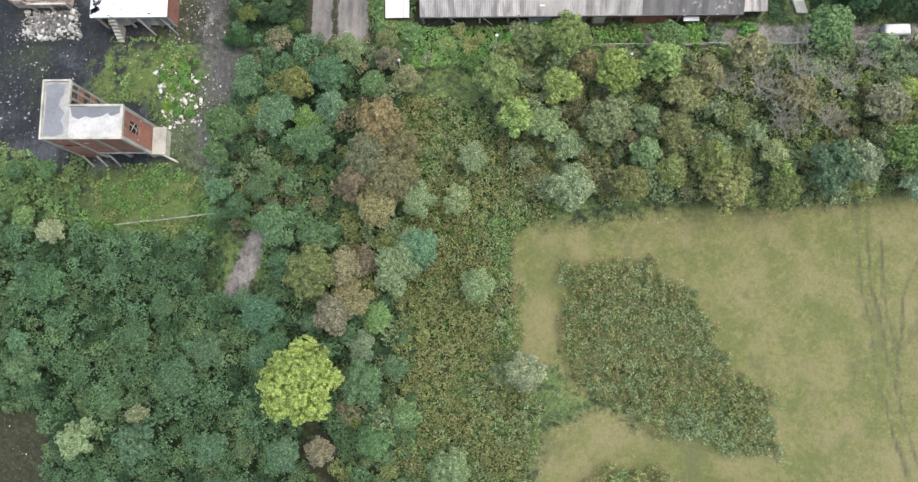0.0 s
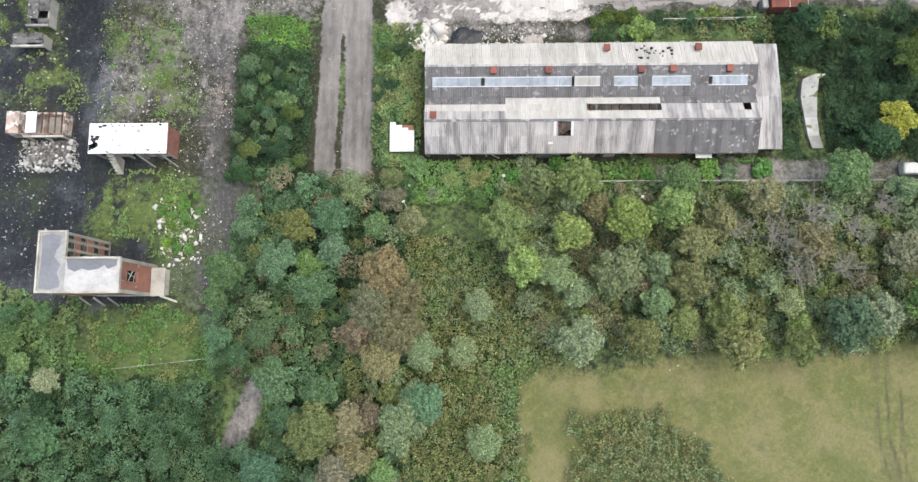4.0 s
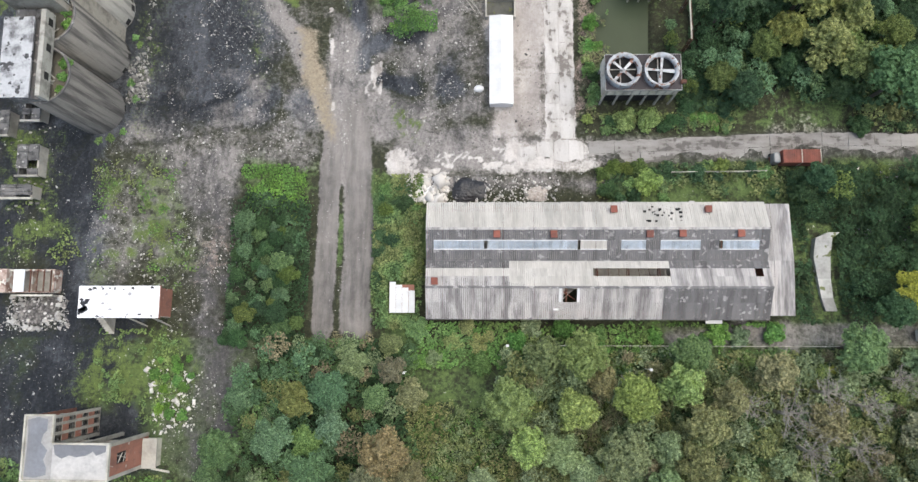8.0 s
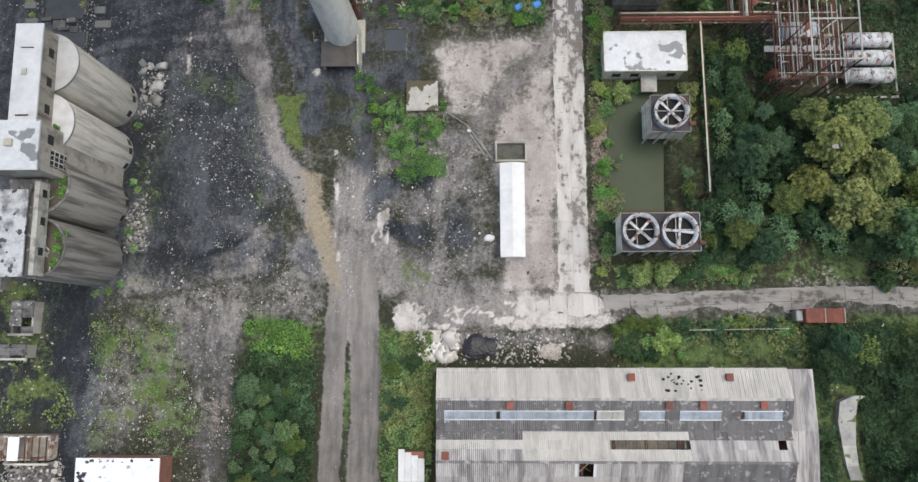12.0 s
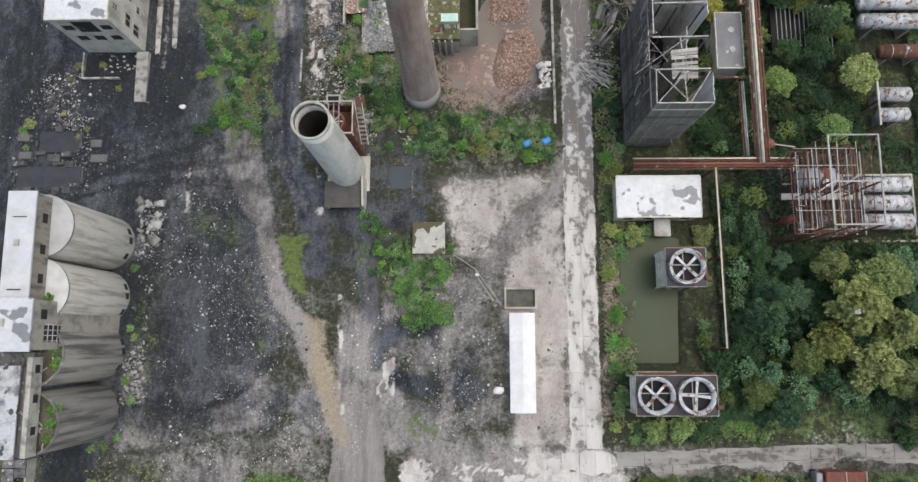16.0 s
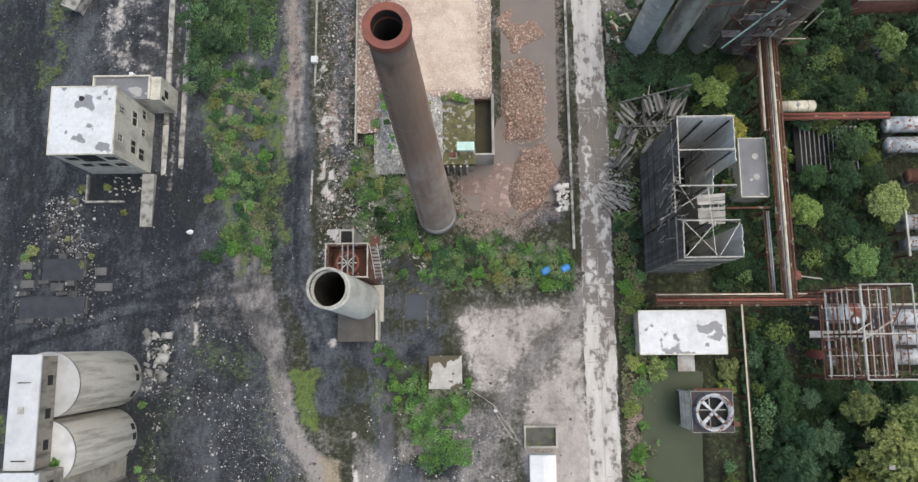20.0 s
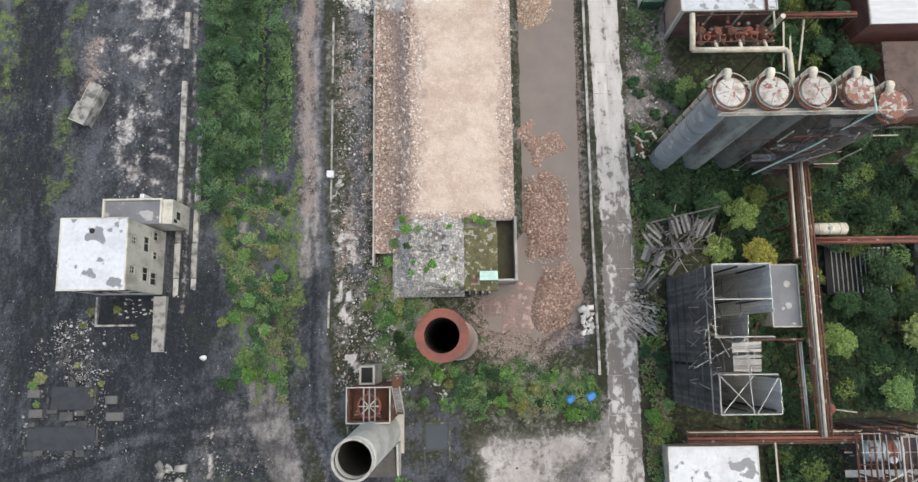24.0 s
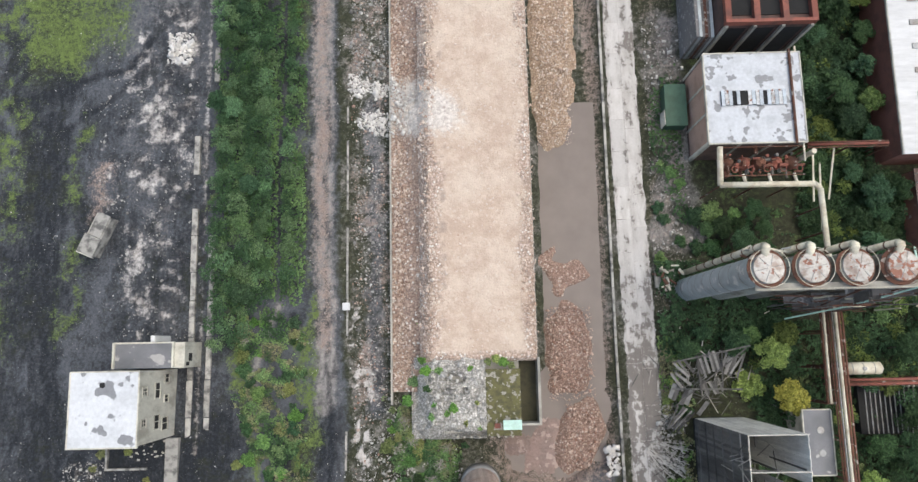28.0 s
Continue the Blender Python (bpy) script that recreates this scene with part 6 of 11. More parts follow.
    part("wall", box(49.3, 49.6, 50.6, 67.0, -2.6, 1.9), CONCRETE, s)
    part("eave_board", box(X0, X1, 49.5, 49.62, 2.05, 2.3), TIMBER, s)
    part("fallen_sheet", box(36.5, 39, 49.0, 49.7, 1.2, 1.28), WHITE2, s)
    for x0, x1, mt, z1 in ((11.6, 15.2, GLAZING, 1.1), (22.2, 24.0, PALE, 1.9), (28.8, 34.0, BRICK, 1.6), (18.0, 21.0, SHEET_DARK, 1.5)):
        part("leaning_panel", box(x0, x1, 49.75, 49.85, -1.8, z1), mt, s)
    for x in (-2.0, 3.5, 9.0):
        part("brace", beam((x, 49.9, 2.1), (x + 2.2, 49.7, -1.0), 0.12), TIMBER_PALE, s)
    part("roof_debris", box(13.2, 14.0, 50.9, 51.2, 2.95, 3.05), WHITE2, s)
    part("fallen_joist", beam((14.4, 53.9, 3.9), (16.6, 52.6, 1.9), 0.14), RUST_RED, s)
    part("fallen_joist", beam((14.5, 52.4, 2.6), (16.0, 53.9, 3.4), 0.1), TIMBER_PALE, s)
    for k in range(14):
        x = 20.0 + k * 0.78
        part("purlin", beam((x, 56.05, 3.45), (x + rng.uniform(-0.1, 0.1), 57.2, 3.05), 0.06), TIMBER_PALE if k % 2 else RUST, s)
    for k in range(34):
        x, side = rng.uniform(X0 + 1, X1 - 1), k % 2
        y = rng.uniform(49.6, 50.0) if side else rng.uniform(67.2, 67.6)
        part("broken_edge", box(x, x + rng.uniform(0.3, 0.9), y - 0.25, y + 0.2, (2.32 if side else 2.55), (2.36 if side else 2.59)), SHEET_DARK if k % 3 else SHEET, s)


long_shed()


def small_outhouse():
    s = thing("outhouse", -10, 53, -1.3, "small lean-to hut with a pale blue-grey sheet roof", "hut")
    part("wall", box(-11.8, -8.2, 50.9, 55.0, -1.9, -0.1), BRICK, s)
    hgt = lambda y: 0.0 + (y - 50.7) * 0.05
    for k in range(4):
        x = -12.0 + k
        bm = bmesh.new()
        hexa(bm, [(x + 0.02, 50.6, hgt(50.6) - 0.06), (x + 0.98, 50.6, hgt(50.6) - 0.06), (x + 0.98, 55.4 - k * 0.45, 0.16), (x + 0.02, 55.4 - k * 0.45, 0.16)], [(x + 0.02, 50.6, hgt(50.6) + 0.03), (x + 0.98, 50.6, hgt(50.6) + 0.03), (x + 0.98, 55.4 - k * 0.45, 0.25), (x + 0.02, 55.4 - k * 0.45, 0.25)])
        part("roof_sheet", bm, WHITE2, s)


small_outhouse()


# ---- brick tower ruin, hut and roofless ruin in the south-west ----
def brick_panel(parent, x0, x1, y0, y1, z0, z1, label=""):
    return part("brick_panel", box(x0, x1, y0, y1, z0, z1), BRICK, parent, label)


def brick_ruin():
    g, T = 0.2, 11.7
    s = thing("brick_ruin", -55, 31, g, "roofed shell of a tall red-brick and concrete-frame building", "building")
    west, east = (-60.7, -56.7, 27.2, 36.0), (-56.7, -48.7, 27.2, 32.2)
    for x0, x1, y0, y1 in (west, east):
        part("roof_slab", box(x0, x1, y0, y1, T - 0.35, T - 0.05), surface("worn pale roof screed", (0.44, 0.43, 0.415), (0.30, 0.295, 0.29), 0.8, grain=2.5, blot=0.5), s, "pale screed roof")
    torn = lambda pts: [(x + rng.uniform(-0.18, 0.18), y + rng.uniform(-0.18, 0.18)) for x, y in pts]
    grey = surface("blue-grey roofing felt", (0.185, 0.195, 0.215), (0.14, 0.146, 0.16), 0.65, grain=2, blot=0.3)
    for pts in ([(-60.3, 27.7), (-58.9, 27.6), (-57.4, 27.9), (-57.3, 29.0), (-57.9, 30.0), (-57.6, 31.2), (-58.4, 32.2), (-58.2, 33.4), (-57.6, 34.0), (-57.8, 35.4), (-59.2, 35.6), (-60.4, 35.3), (-60.2, 33.6), (-60.4, 30.5)],
                [(-56.6, 31.9), (-49.2, 31.8), (-49.1, 31.0), (-50.4, 30.7), (-51.2, 31.2), (-52.0, 30.5), (-53.4, 30.2), (-54.2, 30.6), (-55.4, 30.1), (-56.4, 30.8)]):
        part("roof_felt", prism(torn(pts), T - 0.06, T - 0.035), grey, s, "torn blue-grey felt")
    bm = bmesh.new()
    for a, b, c, d in ((-60.8, -60.55, 27.1, 36.1), (-60.55, -56.6, 35.85, 36.1), (-56.85, -56.6, 32.3, 35.85), (-56.6, -48.6, 32.05, 32.3), (-48.85, -48.6, 27.1, 32.05), (-60.55, -48.85, 27.1, 27.35)):
        box(a, b, c, d, T - 0.05, T + 0.35, bm)
    part("parapet", bm, PALE, s, "cream concrete parapet")
    # columns
    for x in (-60.5, -56.7, -52.8, -48.9):
        part("column", box(x - 0.25, x + 0.25, 27.2, 27.7, g - 1, T - 0.36), CONCRETE, s)
    for y in (33.4, 34.7, 35.7):
        part("column", box(-56.95, -56.6, y - 0.2, y + 0.2, g - 1, T - 0.36), CONCRETE, s)
    for x in (-60.5, -56.7, -52.8, -48.9):
        part("column", box(x - 0.24, x + 0.24, 31.7, 32.2, g - 1, T - 0.36), CONCRETE, s)
    # brick infill
    for k in range(4):
        z = T - 0.4 - k * 3.3
        for q in range(6):
            y = 32.35 + q * 0.66
            part("mullion", box(-56.9, -56.72, y, y + 0.09, z - 1.3, z), TIMBER, s)
        part("window_bar", box(-56.88, -56.74, 32.3, 35.8, z - 0.72, z - 0.64), TIMBER, s)
        brick_panel(s, -56.9, -56.66, 32.3, 35.8, max(z - 3.1, g - 1), z - 1.3)
        part("sill_beam", box(-56.93, -56.6, 32.3, 35.8, z - 1.42, z - 1.3), CONCRETE, s)
        # black sheet in place of the shade in the room behind
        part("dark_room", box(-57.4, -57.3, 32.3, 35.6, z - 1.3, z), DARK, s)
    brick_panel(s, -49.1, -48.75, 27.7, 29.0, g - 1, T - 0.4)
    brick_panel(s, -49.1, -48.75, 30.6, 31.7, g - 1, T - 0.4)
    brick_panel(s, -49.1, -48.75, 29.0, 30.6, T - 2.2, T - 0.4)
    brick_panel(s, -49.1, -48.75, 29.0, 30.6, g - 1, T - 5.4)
    # black sheet in place of the shade inside the opening
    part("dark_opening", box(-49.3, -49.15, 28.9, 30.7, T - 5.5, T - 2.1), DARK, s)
    for p, q in (((-48.95, 29.1, T - 3.0), (-48.6, 30.5, T - 3.4)), ((-48.95, 30.3, T - 2.3), (-48.7, 29.6, T - 4.6)), ((-48.9, 29.0, T - 4.4), (-48.5, 30.4, T - 4.1))):
        part("hanging_frame", beam(p, q, 0.1), TIMBER_PALE, s)
    for a, b, z0, z1 in ((-60.25, -56.95, g - 1, T - 5), (-56.45, -53.05, g + 3.5, T - 0.4), (-52.55, -49.15, g + 3.5, T - 0.4), (-60.25, -56.95, T - 3.6, T - 0.4)):
        brick_panel(s, a, b, 27.25, 27.5, z0, z1)
    brick_panel(s, -60.7, -60.45, 27.7, 35.8, g - 1, T - 0.4)
    for z in (4.0, 7.6):
        part("floor_slab", box(-60.4, -49.2, 27.8, 31.6, z, z + 0.25), CONCRETE, s)
        part("floor_slab", box(-60.4, -57.0, 31.6, 35.4, z, z + 0.25), CONCRETE, s)
    part("floor_beam", box(-56.4, -48.8, 27.1, 27.24, 3.2, 3.5), CONCRETE, s)
    # low annex at the east foot
    part("annex_wall", box(-48.6, -46.6, 27.4, 31.4, g - 1, g + 2.0), PALE, s, "pale rendered annex wall")
    part("annex_roof", box(-48.6, -46.4, 27.2, 31.6, g + 2.0, g + 2.2), CONCRETE, s)
    bm = bmesh.new()
    beam((-47, 27.2, g + 2.1), (-44.9, 26.2, g - 0.3), 0.3, bm)
    part("fallen_beam", bm, PALE, s)
    for k in range(3):
        x = -59.5 + k * 2.2
        bm = bmesh.new()
        beam((x, 26.9, g + 2.5), (x + 0.9, 25.4, g - 0.4), 0.22, bm)
        part("prop", bm, CONCRETE, s)


brick_ruin()


def white_roof_hut():
    g, T = -1.2, 3.5
    s = thing("white_roofed_hut", -53, 52, g, "long hut with flaking white flat roof and red-brick end", "hut")
    part("roof_slab", box(-59.4, -46.8, 49.6, 54.5, T - 0.25, T), WHITE3, s, "white roof coating flaked to black at one end")
    for _ in range(26):
        u = rng.random() ** 2.2
        px, py, q = -59.2 + u * 11.5, rng.uniform(49.9, 54.2) if u < 0.12 else rng.choice([rng.uniform(49.8, 50.3), rng.uniform(53.9, 54.3)]), rng.uniform(0.15, 0.5) * (1.3 if u < 0.12 else 0.7)
        ring = [(min(max(px + q * (1 + 0.5 * rng.normal()) * math.cos(a), -59.35), -46.9), min(max(py + 0.7 * q * (1 + 0.5 * rng.normal()) * math.sin(a), 49.65), 54.45)) for a in np.linspace(0, math.tau, 9)[:-1]]
        part("flaked_patch", prism(ring, T - 0.02, T + 0.006), TARP, s, "black patch where the coating has flaked off")
    part("roof_edge", box(-46.8, -46.65, 49.55, 54.55, T - 0.3, T + 0.06), BRICK, s)
    part("end_wall", box(-47.2, -46.9, 49.9, 54.2, g - 0.6, T - 0.26), BRICK, s)
    part("end_wall", box(-59.2, -58.9, 49.9, 54.2, g - 0.6, T - 0.26), BRICK, s)
    part("back_wall", box(-58.9, -47.2, 53.9, 54.2, g - 0.6, T - 0.26), BRICK, s)
    for k in range(6):
        x = -58.6 + k * 2.3
        part("column", box(x - 0.15, x + 0.15, 49.75, 50.05, g - 0.6, T - 0.26), CONCRETE, s)
    part("lintel", box(-58.9, -47.2, 49.7, 50.0, T - 0.75, T - 0.5), PALE, s)
    part("floor", box(-58.9, -47.2, 50.2, 53.9, g - 0.6, g + 0.2), CONCRETE, s)
    for x in (-52, -48.2):
        bm = bmesh.new()
        beam((x, 49.7, T - 0.8), (x + 1.6, 48.3, g), 0.2, bm)
        part("leaning_post", bm, CONCRETE, s)
    bm = bmesh.new()
    for k in range(7):
        box(-56.8, -55.7, 49.3 - 0.35 * k, 49.65 - 0.35 * k, g - 0.3, T - 0.9 - k * 0.55, bm)
    part("steps", bm, CONCRETE, s)


white_roof_hut()


RUINWALL = surface("stained ruin wall", (0.42, 0.33, 0.28), (0.16, 0.085, 0.065), blot=0.7, amount=0.9, third=(0.55, 0.53, 0.48), third_at=0.56)


def roofless_ruin():
    g = -1.3
    s = thing("roofless_ruin", -68.5, 55, g, "roofless hut with low rust-red walls and a broken frame", "ruin")
    for a, b, c, d, h in ((-72.4, -65.2, 57.0, 57.3, 2.6), (-72.4, -65.2, 53.6, 53.9, 2.2), (-65.4, -65.1, 53.9, 57.0, 2.8), (-69.2, -69.0, 53.9, 57.0, 2.0), (-74.5, -72.4, 53.6, 57.3, 3.0)):
        part("wall", box(a, b, c, d, g - 0.6, g + h - rng.uniform(0, 0.8)), RUINWALL, s)
    part("floor", box(-72.4, -65.4, 53.9, 57.0, g - 0.4, g + 0.5), CONCRETE, s)
    part("roof_remnant", box(-71.2, -69.5, 53.7, 57.2, g + 2.6, g + 2.75), WHITE3, s)
    for k in range(4):
        x = -68.8 + k * 1.1
        part("roof_beam", box(x, x + 0.14, 53.7, 57.2, g + 2.3, g + 2.5), RUST, s)
    for x in (-71.5, -68.5, -65.4):
        part("frame_post", box(x, x + 0.3, 53.0, 53.3, g - 0.6, g + 2.2), CONCRETE, s)
    part("frame_beam", box(-71.6, -65.0, 53.0, 53.28, g + 2.2, g + 2.5), PALE, s)


roofless_ruin()


# ---- white cabin on the yard ----
def cabin():
    s = thing("white_cabin", 5.7, 92, -3.6, "long white cabin with a shallow gabled roof", "cabin")
    x0, x1, y0, y1, e, r = 3.75, 7.7, 84.7, 100.0, -1.25, -0.85
    part("body", box(x0 + 0.1, x1 - 0.1, y0 + 0.1, y1 - 0.1, -3.8, e - 0.02), WHITE2, s)
    xm = (x0 + x1) / 2
    for k in range(7):
        a, b = y0 + k * (y1 - y0) / 7, y0 + (k + 1) * (y1 - y0) / 7 - 0.015
        for xa, za, xb, zb in ((x0, e, xm, r), (xm, r, x1, e)):
            bm = bmesh.new()
            hexa(bm, [(xa, a, za - 0.06), (xb, a, zb - 0.06), (xb, b, zb - 0.06), (xa, b, za - 0.06)], [(xa, a, za), (xb, a, zb), (xb, b, zb), (xa, b, za)])
            part("roof_sheet", bm, WHITE2, s)
    bm = bmesh.new()
    for y in (y0 + 0.02, y1 - 0.14):
        v = [bm.verts.new(p) for p in ((x0 + 0.1, y, e - 0.1), (x1 - 0.1, y, e - 0.1), (xm, y, r - 0.07), (x0 + 0.1, y + 0.12, e - 0.1), (x1 - 0.1, y + 0.12, e - 0.1), (xm, y + 0.12, r - 0.07))]
        for q in ((0, 1, 2), (5, 4, 3), (0, 3, 4, 1), (1, 4, 5, 2), (2, 5, 3, 0)):
            bm.faces.new([v[i] for i in q])
    part("gable", bm, WHITE2, s)
    part("door", box(x0 + 0.06, x0 + 0.1, 90, 90.9, -3.6, -1.6), STEEL, s)


cabin()


# ---- cooling towers with fans ----
def fan_stack(parent, x, y, z):
    f = part("fan_cowl", lathe(x, y, [(2.75, z), (2.35, z + 0.5), (2.3, z + 0.9), (2.72, z + 1.35), (2.6, z + 1.38), (2.12, z + 0.9), (2.15, z + 0.5), (2.5, z)], 40), TANKWHITE, parent, "white flared fan ring", True)
    part("shaft_well", lathe(x, y, [(2.14, z + 0.02), (0.01, z + 0.02), (0.01, z - 0.05), (2.14, z - 0.05)], 32), DARK, f)
    hub = bmesh.new()
    lathe(x, y, [(0.3, z + 0.55), (0.3, z + 0.85), (0.01, z + 0.9), (0.01, z + 0.5)], 12, hub)
    part("hub", hub, STEEL, f)
    turn = rng.uniform(0, 1.5)
    for k in range(4):
        a = turn + k * math.pi / 2
        u, w = Vector((math.cos(a), math.sin(a), 0)), Vector((-math.sin(a), math.cos(a), 0))
        c = Vector((x, y, z + 0.7))
        bm = bmesh.new()
        p = [c + u * 0.25 - w * 0.16, c + u * 2.08 - w * 0.24, c + u * 2.08 + w * 0.24 + Vector((0, 0, 0.14)), c + u * 0.25 + w * 0.16 + Vector((0, 0, 0.14))]
        hexa(bm, [q - Vector((0, 0, 0.03)) for q in p], [q + Vector((0, 0, 0.03)) for q in p])
        part("blade", bm, TANKWHITE, f)
    bm = bmesh.new()
    beam((x - 2.2, y + 0.3, z + 0.3), (x + 2.2, y + 0.3, z + 0.3), 0.14, bm)
    beam((x - 0.4, y - 2.2, z + 0.32), (x - 0.4, y + 2.2, z + 0.32), 0.14, bm)
    part("motor_beam", bm, STEEL, f)


def cooling_tower(label, x0, x1, y0, y1, deck, ground, fans, louvre, deep):
    s = thing("cooling_tower", (x0 + x1) / 2, (y0 + y1) / 2, ground, label, "cooling tower", "fan cooling towers")
    skirt = deck - deep
    part("casing", box(x0 + 0.15, x1 - 0.15, y0 + 0.15, y1 - 0.15, skirt, deck - 0.25), PALE, s, "pale sheet casing")
    # black block put between the legs in place of the shade there
    part("packing", box(x0 + 0.9, x1 - 0.9, y0 + 0.9, y1 - 0.9, ground - 0.1, skirt), DARK, s, "black block standing for the shade under the casing")
    part("deck", box(x0, x1, y0, y1, deck - 0.25, deck), surface("dark fan deck", (0.055, 0.045, 0.05), (0.03, 0.026, 0.028), 0.7), s, "dark fan deck")
    bm = bmesh.new()
    for a, b, c, d in ((x0, x1, y0 - 0.08, y0), (x0, x1, y1, y1 + 0.08), (x0 - 0.08, x0, y0, y1), (x1, x1 + 0.08, y0, y1)):
        box(a, b, c, d, deck - 0.3, deck + 0.12, bm)
    part("deck_edge", bm, STEEL, s)
    n = max(3, round((x1 - x0) / 2.2))
    for k in range(n + 1):
        x = x0 + 0.25 + k * (x1 - x0 - 0.5) / n
        for y in (y0 + 0.25, y1 - 0.25):
            part("leg", box(x - 0.14, x + 0.14, y - 0.14, y + 0.14, ground - 0.8, skirt), CONCRETE, s)
    for k in range(int((x1 - x0) / 1.3)):
        x = x0 + 0.4 + k * 1.3
        part("casing_rib", box(x, x + 0.1, y0 + 0.07, y0 + 0.15, skirt, deck - 0.3), STEEL, s)
    if louvre:
        for k in range(9):
            z0 = skirt - 0.4 + k * (deep - 0.5) / 9
            off = louvre * (1 - k / 9)
            bm = bmesh.new()
            hexa(bm, [(x0 - 0.12 - off * 0.2, y0 + 0.2, z0), (x0 + 0.1, y0 + 0.2, z0 + 0.5), (x0 + 0.1, y1 - 0.2, z0 + 0.5), (x0 - 0.12 - off * 0.2, y1 - 0.2, z0)], [(x0 - 0.12 - off * 0.2, y0 + 0.2, z0 + 0.05), (x0 + 0.1, y0 + 0.2, z0 + 0.55), (x0 + 0.1, y1 - 0.2, z0 + 0.55), (x0 - 0.12 - off * 0.2, y1 - 0.2, z0 + 0.05)])
            part("louvre", bm, PALE, s)
    for x, y in fans:
        fan_stack(s, x, y, deck)
    part("basin", box(x0 - 0.3, x1 + 0.3, y0 - 0.3, y1 + 0.3, ground - 1.0, ground - 0.1), CONCRETE, s)
    part("motor_box", box(x1 - 0.2, x1 + 0.7, y0 + 0.9, y0 + 1.5, deck + 0.0, deck + 0.5, bev=0.05), RUST, s)
    bm = bmesh.new()
    tube((x1 + 0.2, y1 - 1.5, deck - 1), (x1 + 0.2, y1 - 1.5, ground - 0.5), 0.2, 0.2, 8, bm)
    tube((x0 + 0.5, y1 + 0.2, deck - 0.7), (x1 + 0.2, y1 + 0.2, deck - 0.7), 0.22, 0.22, 8, bm)
    part("riser_pipe", bm, RUST, s)


cooling_tower("twin-fan cooling tower with pale casing and dark deck on legs", 21.7, 33.4, 84.9, 90.6, 4.4, -3.4, [(24.35, 87.8), (30.15, 87.75)], 0.4, 2.7)
cooling_tower("single-fan cooling tower with pale louvres standing in the pond", 27.2, 33.2, 103.7, 109.5, 2.9, -4.9, [(30.1, 106.6)], 0.6, 4.6)


def white_pump_house():
    g, T = -5.4, -0.4
    s = thing("pump_house", 27.5, 118, g, "flat-roofed pump house with a patched white roof", "building")
    part("wall", box(21.1, 33.9, 115.1, 121.3, g - 0.6, T - 0.25), PALE, s)
    part("roof", box(20.9, 34.1, 114.9, 121.5, T - 0.25, T), WHITE, s, "white roof coating worn to grey patches")
    bm = bmesh.new()
    for a, b, c, d in ((20.85, 34.15, 114.8, 114.95), (20.85, 34.15, 121.45, 121.6), (20.8, 20.95, 114.95, 121.45), (34.05, 34.2, 114.95, 121.45)):
        box(a, b, c, d, T - 0.3, T + 0.1, bm)
    part("roof_kerb", bm, PALE, s)
    for x in (22.5, 25.5, 31.5):
        w = part("window", box(x, x + 1.4, 115.06, 115.12, g + 1.8, g + 3.2), DARK, s)
        part("window_sill", box(x - 0.1, x + 1.5, 114.95, 115.08, g + 1.65, g + 1.78), CONCRETE, w)
    part("door", box(28.2, 29.4, 115.05, 115.12, g, g + 2.1), RUST, s)
    part("duct", box(27.2, 29.8, 112.2, 115.0, g + 2.0, g + 2.6), STEEL, s)
    for x in (27.4, 29.5):
        part("duct_leg", box(x, x + 0.2, 112.5, 112.7, g - 1, g + 2.0), STEEL, s)


white_pump_house()


# ---- chimney and short stack ----
def chimney():
    x, y, g, T = -10.3, 137.7, -6.6, 64.6
    s = thing("chimney", x, y, g, "tall tapering soot-stained chimney with a red rim", "chimney")
    rad = lambda z: 3.1 - 1.6 * (z - g) / (T - g)
    rows = [(rad(z), z) for z in np.linspace(g + 4.5, T - 0.9, 24)]
    rows = rows + [(rad(T) - 0.42, T - 0.9), (rad(T) - 0.42, 30), (0.9, 30)]
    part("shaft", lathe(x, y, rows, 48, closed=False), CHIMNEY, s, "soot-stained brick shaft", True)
    part("foot", lathe(x, y, [(rad(g) + 0.06, g - 1), (rad(g + 4.5) + 0.05, g + 4.5), (rad(g + 4.5) - 0.2, g + 4.5), (rad(g) - 0.2, g - 1)], 48), CHIMNEY_FOOT, s, "grey foot", True)
    part("flue", lathe(x, y, [(rad(T) - 0.43, T - 0.1), (rad(T) - 0.5, 28), (0.02, 28)], 40, closed=False), DARK, s, "black flue")
    part("rim", lathe(x, y, [(rad(T) + 0.04, T - 0.95), (rad(T) + 0.16, T - 0.8), (rad(T) + 0.16, T), (rad(T) - 0.40, T), (rad(T) - 0.44, T - 1.2), (rad(T) - 0.3, T - 1.2)], 48), RUST_RED, s, "red-brown capping ring", False)
    for z in (13.0, 30.0, 47.0, 56.5):
        part("band", lathe(x, y, [(rad(z) + 0.025, z), (rad(z) + 0.025, z + 0.1), (rad(z) - 0.1, z + 0.1), (rad(z) - 0.1, z)], 48), CHIMNEY, s)
    for k in range(46):
        z, a = g + 3 + k * 1.4, -2.2
        p = Vector((x + (rad(z) + 0.12) * math.cos(a), y + (rad(z) + 0.12) * math.sin(a), z))
        w = Vector((-math.sin(a), math.cos(a), 0)) * 0.22
        part("rung", beam(p - w, p + w, 0.035), RUST, s)


chimney()


